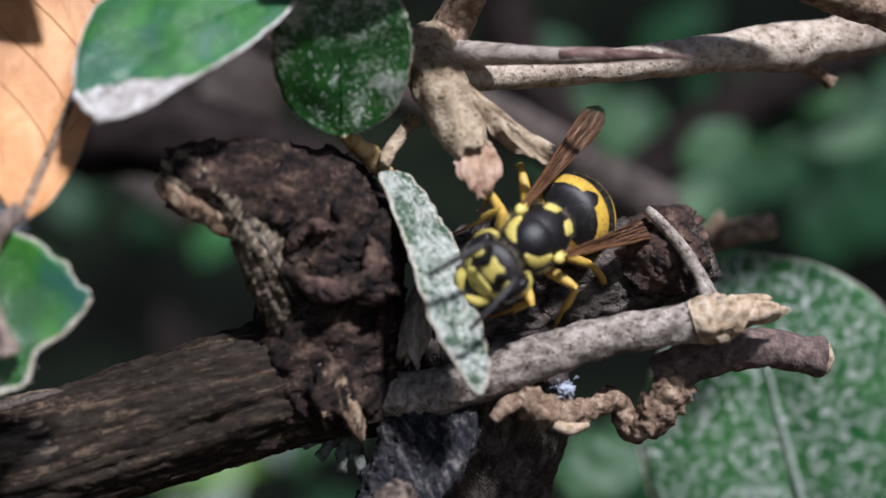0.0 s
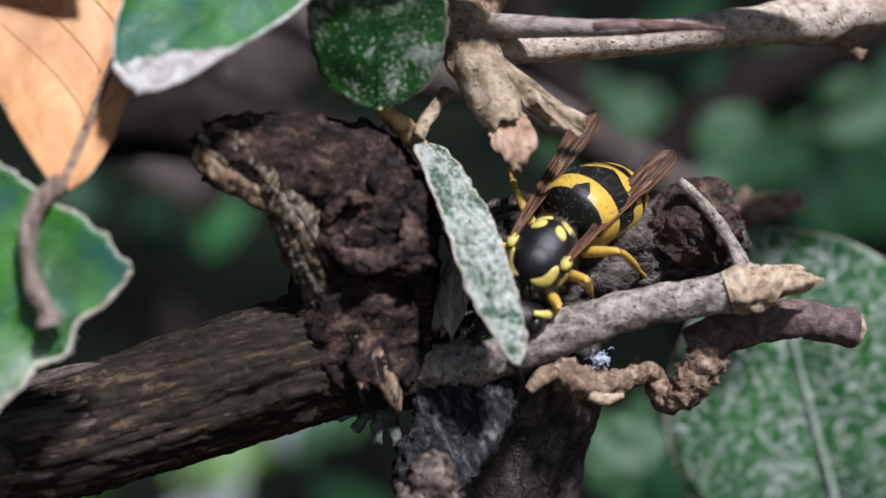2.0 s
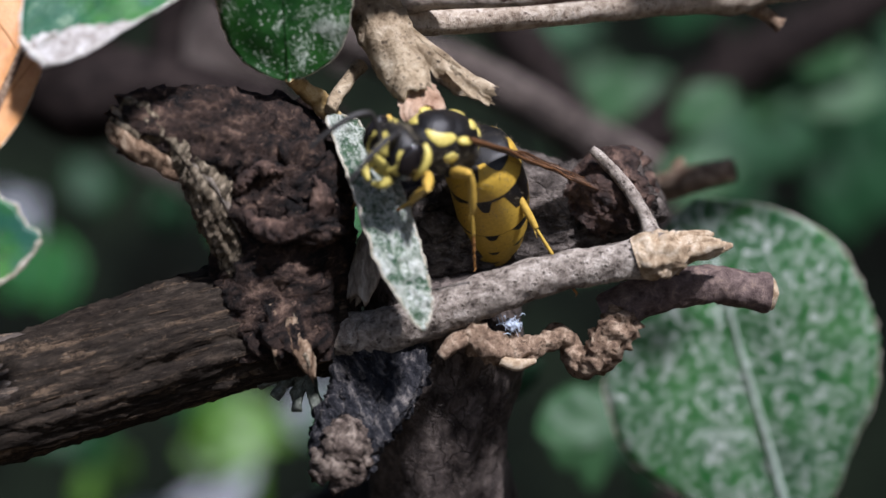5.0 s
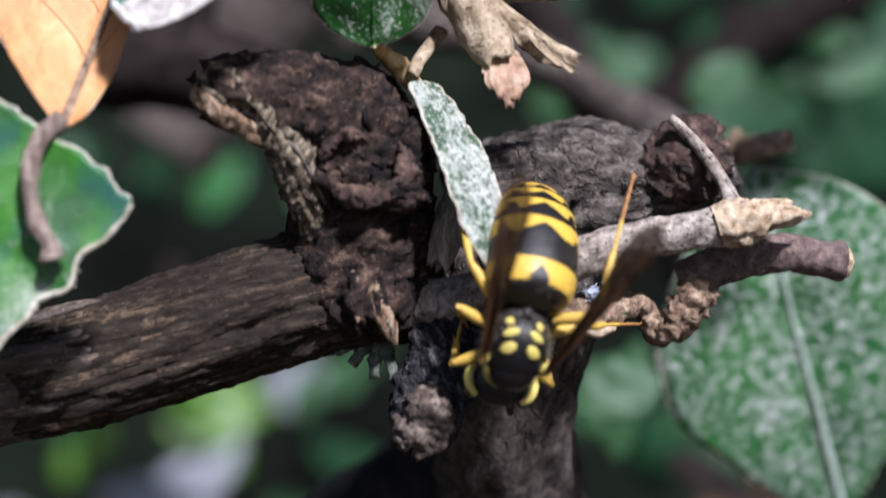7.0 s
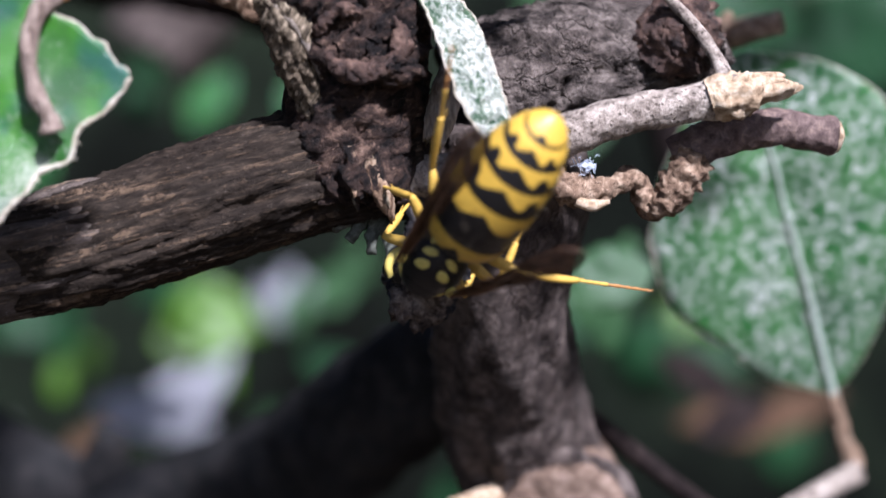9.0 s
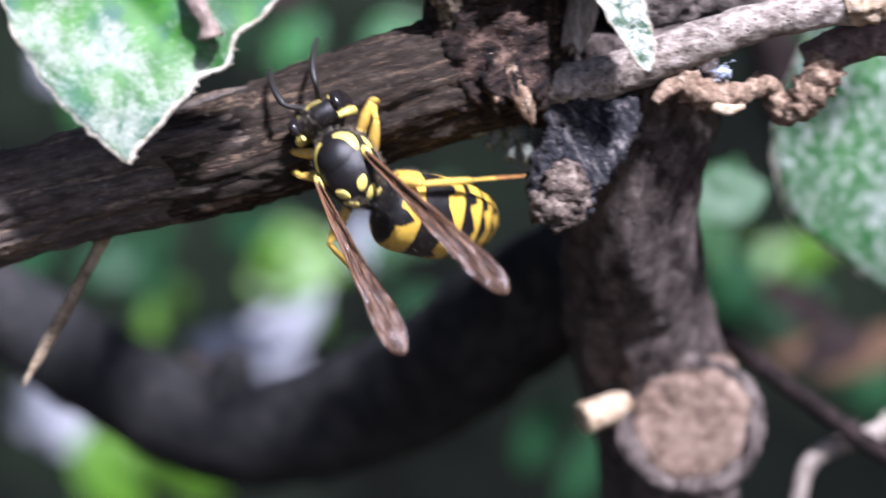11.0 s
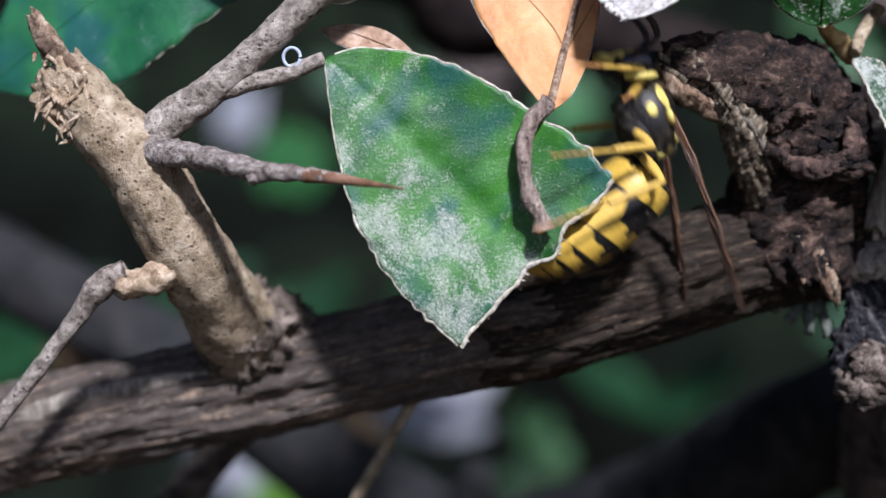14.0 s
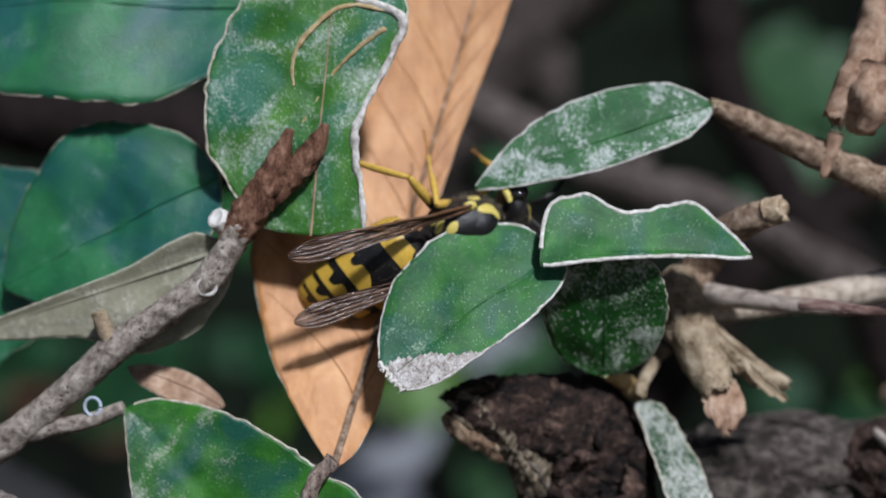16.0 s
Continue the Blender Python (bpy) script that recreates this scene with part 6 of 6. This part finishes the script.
# wings, folded lengthwise like a fan
wings = []
for sx in (1, -1):
    bm = bmesh.new()
    ny, nx = 54, 18
    grid = []
    for j in range(ny + 1):
        u = j / ny
        wd = interp(u, [(0, 0.12), (0.1, 0.2), (0.3, 0.34), (0.5, 0.5), (0.68, 0.72), (0.82, 0.82), (0.91, 0.74), (0.97, 0.46), (1, 0.14)])
        row = []
        for i in range(nx + 1):
            w = i / nx * 2 - 1
            pleat = abs(((w * 2.7 + 0.2 * math.sin(u * 9) + 0.4 * noise.noise(Vector((u * 3, 0, sx)))) % 1.0) - 0.5) * 2
            z = 0.24 * pleat * min(1, u * 4) * (1 - 0.6 * u) + 0.25 * w * w * (1 - u) + 0.1 * noise.noise(Vector((w * 2, u * 11, sx))) + 0.6 * u * (1 - u)
            row.append((sx * (1.7 + w * wd + 0.15 * u), -12.0 * u, 0.9 + z + 0.3 * u))
        grid.append(row)
    vs = [[[bm.verts.new((p[0], p[1], p[2] + dz)) for p in row] for row in grid] for dz in (0.02, -0.02)]
    for g2, flip in ((vs[0], False), (vs[1], True)):
        for j in range(ny):
            for i in range(nx):
                q = (g2[j][i], g2[j + 1][i], g2[j + 1][i + 1], g2[j][i + 1])
                bm.faces.new(q[::-1] if flip else q)
    wing = part("wing", bm, WING, wasp, "smoky amber translucent folded wing", at=(sx * 1.7, 0, 0.9), smooth=False)
    bm = bmesh.new()
    for i0, i1, r, last in ((18, 17, 0.11, 1.0), (16, 13, 0.08, 0.9), (11, 12, 0.06, 0.8), (8, 6, 0.06, 0.9), (3, 2, 0.055, 0.8), (0, 1, 0.05, 0.95)):
        tube(bm, [(*Vector(grid[j][round(i0 + (i1 - i0) * j / ny)]), 0.8 * r * (1.2 - 0.85 * j / ny)) for j in range(0, int(ny * last) + 1, 3)], 6, 0.4)
    for j, ia, ib in ((16, 9, 16), (24, 3, 9), (30, 11, 17), (34, 5, 12), (40, 12, 16), (42, 3, 7)):
        tube(bm, [(*grid[j][i], 0.035) for i in range(ia, ib + 1, 2)], 5, 0.4)
    part("vein", bm, VEIN, wing, "dark wing veins")
    wings.append((sx, wing))


# ---- what moves ----
# seconds, thorax, way ahead, way up
WASP = [
    (0, (5.2, -2.7, 1.0), (-0.68, -0.54, -0.50), (0.39, -0.84, 0.37)),
    (0.5, (5.1, -2.1, -0.9), (-0.54, -0.49, -0.69), (0.45, -0.86, 0.26)),
    (1, (4.8, -1.4, -1.6), (-0.56, -0.39, -0.73), (0.17, -0.92, 0.37)),
    (2, (3.8, -0.9, -1.6), (-0.48, -0.28, -0.83), (-0.16, -0.90, 0.40)),
    (3, (4.2, -0.9, -1.8), (-0.50, -0.35, -0.79), (-0.03, -0.90, 0.42)),
    (3.2, (4.2, -0.9, -1.8), (-0.50, -0.35, -0.79), (-0.03, -0.90, 0.42)),
    (4.2, (4.0, -2.0, 0.3), (-0.60, -0.61, -0.52), (0.15, -0.72, 0.68)),
    (5.3, (3.1, -5.5, 3.4), (-0.72, -0.69, -0.08), (0.31, -0.43, 0.85)),
    (5.5, (4.5, -6.0, 2.8), (-0.51, -0.77, -0.38), (0.28, -0.57, 0.77)),
    (5.8, (4.5, -6.1, 1.2), (-0.48, -0.67, -0.56), (0.33, -0.73, 0.60)),
    (6, (2.7, -6.2, -0.2), (-0.53, -0.64, -0.55), (0.39, -0.77, 0.51)),
    (6.2, (2.5, -6.7, -3.6), (-0.56, -0.17, -0.81), (0.17, -0.98, 0.08)),
    (6.5, (2.7, -7.6, -7.7), (-0.46, 0.49, -0.74), (-0.20, -0.87, -0.45)),
    (7, (2.3, -6.8, -10.2), (-0.24, 0.62, -0.75), (-0.06, -0.78, -0.63)),
    (7.5, (1.2, -6.4, -10.4), (-0.22, 0.82, -0.52), (-0.24, -0.57, -0.79)),
    (8, (0.4, -6.3, -9.8), (-0.18, 0.91, -0.39), (-0.34, -0.42, -0.84)),
    (8.2, (0.4, -6.3, -9.8), (-0.18, 0.91, -0.39), (-0.34, -0.42, -0.84)),
    (9.2, (-2.7, -4.5, -13.4), (-0.47, 0.79, -0.39), (-0.45, -0.60, -0.67)),
    (10.3, (-7.0, 3.0, -16.7), (-0.77, 0.11, 0.62), (-0.40, 0.67, -0.62)),
    (10.5, (-8.4, 2.8, -16.0), (-0.70, 0.10, 0.71), (-0.50, 0.64, -0.58)),
    (11, (-14.9, -4.3, -12.3), (-0.48, 0.14, 0.87), (-0.27, -0.96, 0.01)),
    (11.5, (-23.3, -5.2, -5.1), (-0.40, -0.23, 0.88), (0.36, -0.93, -0.08)),
    (12, (-22.6, -5.3, -0.7), (-0.17, -0.17, 0.97), (0.50, -0.86, -0.07)),
    (12.5, (-24.2, -3.6, 2.4), (0.10, 0.05, 0.99), (0.37, -0.93, 0.01)),
    (13, (-25.2, -3.8, 0.9), (0.11, 0.10, 0.99), (0.23, -0.97, 0.08)),
    (13.3, (-22.9, -5.2, -0.9), (0.49, 0.11, 0.87), (0.19, -0.98, 0.01)),
    (13.5, (-20.5, -5.2, -1.3), (0.79, 0.06, 0.61), (0.19, -0.97, -0.16)),
    (13.8, (-14.5, -5.3, -1.9), (-0.33, -0.09, 0.94), (0.90, 0.26, 0.34)),
    (14, (-15.6, -5.3, 1.2), (-0.24, -0.05, 0.97), (0.94, 0.25, 0.24)),
    (14.2, (-16.1, -5.2, 5.6), (0.09, 0.00, 1.00), (0.96, -0.25, -0.09)),
    (14.5, (-14.7, -4.7, 10.8), (0.37, 0.05, 0.93), (-0.24, -0.96, 0.15)),
    (15, (-14.5, -3.9, 17.3), (0.64, 0.37, 0.67), (0.57, -0.82, -0.10)),
    (15.2, (-15.5, -4.1, 16.8), (0.68, 0.28, 0.67), (0.42, -0.91, -0.04)),
    (15.5, (-13.6, -4.5, 16.3), (0.77, 0.35, 0.53), (0.36, -0.93, 0.08)),
    (16, (-13.8, -4.4, 16.0), (0.88, 0.42, 0.20), (0.47, -0.84, -0.28)),
]
# seconds, abdomen droop and swing, spread and lift of the right and of the left wing (degrees)
BODY = [
    (0, -32, -4, 10, -16, 13, -16),
    (0.5, -32, -13, 6, -10, 11, -9),
    (1, -32, -8, 5, -11, 11, -14),
    (2, -33, -9, 3, -23, 5, -26),
    (3, -33, -10, -1, -19, 9, -20),
    (3.2, -33, -10, -1, -19, 9, -20),
    (4.2, -41, -7, 6, -21, 8, -20),
    (5.3, -47, -4, 13, -24, 8, -19),
    (5.5, -49, -3, 14, -24, 8, -19),
    (5.8, -49, -1, 9, -9, 11, -6),
    (6, -50, 0, 6, 1, 13, 3),
    (6.2, -56, 2, 4, -7, 10, 6),
    (6.5, -66, 4, 2, -19, 5, 9),
    (7, -69, -2, 5, -3, 11, 2),
    (7.5, -79, -4, 7, -5, 8, -3),
    (8, -85, -3, -0, -7, 11, -4),
    (8.2, -85, -3, -0, -7, 11, -4),
    (9.2, 0, 0, 6, -11, 14, 3),
    (10.3, -56, 3, 12, -15, 17, 9),
    (10.5, -54, 3, 13, -16, 17, 10),
    (11, -42, 40, 19, 11, -6, 20),
    (11.5, -14, 2, 15, 49, 11, 38),
    (12, -10, 2, 28, -24, 15, 18),
    (12.3, -10, 2, 12, 10, 6, 4),
    (12.5, -10, 2, 2, -2, 2, -4),
    (13, -20, 2, 4, -2, 4, -4),
    (13.3, -40, 2, 10, 0, 12, 8),
    (13.5, -40, 2, 9, -1, 12, 6),
    (13.8, -52, 2, 8, -3, 12, 3),
    (14, -50, 2, 7, -5, 11, 1),
    (14.2, -22, -2, 11, 7, 12, 5),
    (14.5, -7, -8, 17, 25, 14, 10),
    (15, -4, 26, 16, -10, 3, 7),
    (15.2, -6, 19, 12, -14, 2, -0),
    (15.5, -9, 9, 7, -20, 1, -11),
    (16, -8, 34, 4, 2, 0, 5),
]
RIGHT_FORE_LEG = [
    (0, (0.57, -0.16, 0.80), (0.17, 0.03, -0.98)),
    (0.5, (0.50, 0.65, 0.57), (-0.18, -0.22, -0.96)),
    (1, (0.81, 0.56, 0.15), (-0.12, 0.12, -0.99)),
    (2, (0.81, 0.56, 0.15), (-0.12, 0.12, -0.99)),
    (3, (0.81, 0.56, 0.15), (-0.12, 0.12, -0.99)),
    (5.5, (0.80, 0.02, 0.59), (0.47, -0.32, -0.82)),
    (6, (0.81, 0.56, 0.15), (-0.12, 0.12, -0.99)),
    (6.5, (0.81, 0.56, 0.15), (-0.12, 0.12, -0.99)),
    (7, (0.81, 0.56, 0.15), (-0.12, 0.12, -0.99)),
    (7.5, (0.81, 0.56, 0.15), (-0.12, 0.12, -0.99)),
    (8, (0.81, 0.56, 0.15), (-0.12, 0.12, -0.99)),
    (10.5, (0.79, 0.61, -0.10), (0.11, 0.04, -0.99)),
    (11, (0.81, 0.56, 0.15), (-0.12, 0.12, -0.99)),
    (11.5, (0.81, 0.56, 0.15), (-0.12, 0.12, -0.99)),
    (12, (0.81, 0.56, 0.15), (-0.12, 0.12, -0.99)),
    (14, (0.18, 0.27, 0.94), (-0.84, -0.04, -0.53)),
    (14.5, (0.81, 0.56, 0.15), (-0.12, 0.12, -0.99)),
    (15, (0.81, 0.56, 0.15), (-0.12, 0.12, -0.99)),
    (15.5, (0.81, 0.56, 0.15), (-0.12, 0.12, -0.99)),
    (16, (0.81, 0.56, 0.15), (-0.12, 0.12, -0.99)),
]
RIGHT_MIDDLE_LEG = [
    (0, (0.95, -0.01, 0.30), (-0.01, -0.42, -0.91)),
    (0.5, (0.79, -0.46, 0.40), (0.24, -0.19, -0.95)),
    (1, (0.92, -0.33, 0.23), (0.50, -0.32, -0.80)),
    (2, (0.98, 0.06, 0.18), (0.23, 0.17, -0.96)),
    (3, (0.90, -0.29, -0.33), (0.22, -0.50, -0.84)),
    (5.5, (0.98, 0.06, 0.18), (0.23, 0.17, -0.96)),
    (6, (0.69, -0.49, 0.54), (0.52, -0.52, -0.68)),
    (6.5, (0.95, -0.27, 0.13), (-0.07, 0.71, -0.70)),
    (7, (0.91, -0.40, 0.03), (-0.25, 0.76, -0.60)),
    (7.5, (0.82, -0.56, 0.15), (-0.12, 0.93, -0.34)),
    (8, (0.75, -0.66, -0.03), (-0.11, 0.99, -0.11)),
    (10.5, (0.97, 0.21, -0.15), (0.24, 0.04, -0.97)),
    (11, (0.66, 0.63, 0.41), (-0.12, 0.53, -0.84)),
    (11.5, (0.64, -0.73, 0.24), (0.78, -0.41, -0.47)),
    (12, (0.98, 0.06, 0.18), (0.23, 0.17, -0.96)),
    (14, (0.98, 0.06, 0.18), (0.23, 0.17, -0.96)),
    (14.5, (0.98, 0.06, 0.18), (0.23, 0.17, -0.96)),
    (15, (0.98, 0.06, 0.18), (0.23, 0.17, -0.96)),
    (15.5, (0.98, 0.06, 0.18), (0.23, 0.17, -0.96)),
    (16, (0.98, 0.06, 0.18), (0.23, 0.17, -0.96)),
]
RIGHT_HIND_LEG = [
    (0, (0.84, -0.52, 0.16), (0.10, -0.57, -0.81)),
    (0.5, (0.73, -0.64, 0.26), (-0.25, -0.44, -0.86)),
    (1, (0.73, -0.62, 0.29), (-0.03, -0.28, -0.96)),
    (2, (0.76, -0.60, 0.25), (0.40, -0.43, -0.80)),
    (3, (0.68, -0.73, -0.11), (0.41, -0.43, -0.81)),
    (5.5, (0.84, -0.52, 0.16), (0.10, -0.57, -0.81)),
    (6, (0.84, -0.52, 0.16), (0.10, -0.57, -0.81)),
    (6.5, (0.91, -0.39, -0.17), (0.08, 0.20, -0.98)),
    (7, (0.71, -0.51, -0.49), (0.22, -0.15, -0.96)),
    (7.5, (0.70, -0.41, -0.58), (0.18, 0.24, -0.95)),
    (8, (0.75, -0.42, -0.52), (0.18, -0.98, -0.13)),
    (10.5, (0.46, -0.77, -0.45), (0.13, -0.07, -0.99)),
    (11, (0.73, -0.52, 0.44), (0.50, -0.27, -0.82)),
    (11.5, (0.84, -0.52, 0.16), (0.10, -0.57, -0.81)),
    (12, (0.84, -0.52, 0.16), (0.10, -0.57, -0.81)),
    (14, (0.84, -0.52, 0.16), (0.10, -0.57, -0.81)),
    (14.5, (0.52, -0.39, 0.76), (-0.17, -0.24, -0.96)),
    (15, (0.84, -0.52, 0.16), (0.10, -0.57, -0.81)),
    (15.5, (0.84, -0.52, 0.16), (0.10, -0.57, -0.81)),
    (16, (0.84, -0.52, 0.16), (0.10, -0.57, -0.81)),
]
LEFT_FORE_LEG = [
    (0, (-0.74, 0.52, 0.42), (0.16, -0.14, -0.98)),
    (0.5, (-0.81, 0.56, 0.15), (0.12, 0.12, -0.99)),
    (1, (-0.58, 0.15, 0.80), (0.03, -0.10, -0.99)),
    (2, (-0.60, 0.41, 0.69), (0.27, -0.04, -0.96)),
    (3, (-0.68, 0.31, 0.66), (0.25, -0.13, -0.96)),
    (5.5, (-0.73, 0.68, 0.01), (0.62, -0.26, -0.74)),
    (6, (-0.87, 0.18, 0.45), (0.15, 0.08, -0.99)),
    (6.5, (-0.81, 0.56, 0.15), (0.12, 0.12, -0.99)),
    (7, (-0.81, 0.56, 0.15), (0.12, 0.12, -0.99)),
    (7.5, (-0.81, 0.56, 0.15), (0.12, 0.12, -0.99)),
    (8, (-0.81, 0.56, 0.15), (0.12, 0.12, -0.99)),
    (10.5, (-0.81, 0.56, 0.15), (0.12, 0.12, -0.99)),
    (11, (-0.81, 0.56, 0.15), (0.12, 0.12, -0.99)),
    (11.5, (-0.81, 0.56, 0.15), (0.12, 0.12, -0.99)),
    (12, (-0.81, 0.56, 0.15), (0.12, 0.12, -0.99)),
    (14, (-0.31, 0.71, 0.63), (-0.52, 0.24, -0.82)),
    (14.5, (-0.81, 0.56, 0.15), (0.12, 0.12, -0.99)),
    (15, (-0.81, 0.56, 0.15), (0.12, 0.12, -0.99)),
    (15.5, (-0.81, 0.56, 0.15), (0.12, 0.12, -0.99)),
    (16, (-0.81, 0.56, 0.15), (0.12, 0.12, -0.99)),
]
LEFT_MIDDLE_LEG = [
    (0, (-0.93, -0.21, 0.31), (-0.23, -0.09, -0.97)),
    (0.5, (-0.91, -0.40, -0.14), (-0.27, -0.13, -0.95)),
    (1, (-0.90, 0.00, 0.44), (0.10, -0.09, -0.99)),
    (2, (-0.76, 0.11, 0.64), (0.07, -0.08, -0.99)),
    (3, (-0.75, 0.11, 0.66), (0.03, -0.18, -0.98)),
    (5.5, (-0.84, 0.27, 0.46), (-0.41, -0.21, -0.89)),
    (6, (-0.75, -0.30, 0.58), (-0.92, 0.07, -0.40)),
    (6.5, (-0.88, -0.46, -0.10), (-0.59, 0.36, -0.73)),
    (7, (-0.88, -0.44, -0.15), (-0.66, 0.40, -0.64)),
    (7.5, (-0.98, 0.06, 0.18), (-0.23, 0.17, -0.96)),
    (8, (-0.98, 0.06, 0.18), (-0.23, 0.17, -0.96)),
    (10.5, (0.28, -0.09, 0.96), (0.20, 0.04, -0.98)),
    (11, (-0.82, 0.51, 0.26), (-0.36, 0.46, -0.81)),
    (11.5, (-0.98, 0.06, 0.18), (-0.23, 0.17, -0.96)),
    (12, (-0.98, 0.06, 0.18), (-0.23, 0.17, -0.96)),
    (14, (-0.87, -0.46, 0.18), (-0.32, 0.17, -0.93)),
    (14.5, (-0.98, 0.06, 0.18), (-0.23, 0.17, -0.96)),
    (15, (-0.98, 0.06, 0.18), (-0.23, 0.17, -0.96)),
    (15.5, (-0.67, -0.54, 0.50), (-0.48, 0.43, -0.76)),
    (16, (-0.36, -0.68, 0.64), (-0.39, 0.26, -0.89)),
]
LEFT_HIND_LEG = [
    (0, (-0.66, -0.70, -0.27), (-0.47, -0.50, -0.73)),
    (0.5, (-0.80, -0.59, -0.01), (-0.58, -0.43, -0.69)),
    (1, (-0.71, -0.68, -0.18), (-0.32, -0.33, -0.89)),
    (2, (-0.87, -0.24, 0.43), (-0.16, -0.20, -0.97)),
    (3, (-0.87, -0.40, 0.27), (-0.13, -0.32, -0.94)),
    (5.5, (-0.05, -0.97, -0.24), (-0.66, -0.43, -0.62)),
    (6, (-0.73, -0.57, 0.38), (-0.62, -0.66, -0.43)),
    (6.5, (-0.84, -0.52, 0.16), (-0.10, -0.57, -0.81)),
    (7, (-0.84, -0.52, 0.16), (-0.10, -0.57, -0.81)),
    (7.5, (-0.57, -0.53, -0.62), (-0.21, -0.16, -0.96)),
    (8, (-0.94, -0.24, -0.23), (-0.89, -0.13, -0.45)),
    (10.5, (-0.84, -0.52, 0.16), (-0.35, 0.19, -0.90)),
    (11, (-0.84, -0.52, 0.16), (-0.10, -0.57, -0.81)),
    (11.5, (-0.84, -0.52, 0.16), (-0.10, -0.57, -0.81)),
    (12, (-0.84, -0.52, 0.16), (-0.10, -0.57, -0.81)),
    (14, (-0.78, -0.61, 0.12), (-0.18, -0.07, -0.98)),
    (14.5, (-0.64, -0.74, 0.22), (-0.17, -0.98, 0.05)),
    (15, (-0.31, -0.75, 0.58), (-0.18, -0.70, -0.69)),
    (15.5, (-0.84, -0.52, 0.16), (-0.10, -0.57, -0.81)),
    (16, (-0.84, -0.52, 0.16), (-0.10, -0.57, -0.81)),
]

# way of the thigh and way of the shin, in the wasp's space
LEGS = (RIGHT_FORE_LEG, RIGHT_MIDDLE_LEG, RIGHT_HIND_LEG, LEFT_FORE_LEG, LEFT_MIDDLE_LEG, LEFT_HIND_LEG)
# seconds, nod of the head (degrees)
HEAD = [(0, 28), (0.5, 5), (1.0, -25), (3.2, -35), (4.2, 0), (5.3, 10), (6.0, -15), (6.5, -35), (8.2, -40), (10.3, 0), (13.0, 0), (14.0, 10), (16.0, 0)]


def motions():
    def turn_to(way):
        d = Vector(way).normalized()
        side = d.cross(Vector((0, 0, 1))).normalized()
        return Matrix((side, d, side.cross(d))).transposed()

    rows = []
    for t, p, ahead, up in WASP:
        f, u = Vector(ahead).normalized(), Vector(up)
        u = (u - f * u.dot(f)).normalized()
        r = f.cross(u)
        rows.append((t, Matrix.Translation(Vector(p) * MM) @ Matrix((r, f, u)).transposed().to_4x4()))
    walk(wasp, rows)

    def around(ob, turn):
        return Matrix.Translation(Vector(ob["at"]) * MM) @ turn.to_matrix().to_4x4()

    walk(headp, [(t, around(headp, Euler((radians(h), 0, 0)))) for t, h in HEAD])
    walk(abdomen, [(t, around(abdomen, Euler((radians(-d), 0, radians(sw))))) for t, d, sw, *_ in BODY])
    for sx, wing in wings:
        k = 3 if sx > 0 else 5
        walk(wing, [(row[0], around(wing, Euler((radians(-row[k + 1]), 0, radians(sx * row[k]))))) for row in BODY])
    for (leg, shin, thigh), table in zip(legs, LEGS):
        hip = Matrix.Translation(Vector(leg["at"]) * MM)
        walk(leg, [(t, hip @ turn_to(a).to_4x4()) for t, a, b in table])
        walk(shin, [(t, Matrix.Translation((0, thigh * MM, 0)) @ (turn_to(a).inverted() @ turn_to(b)).to_4x4()) for t, a, b in table])


motions()
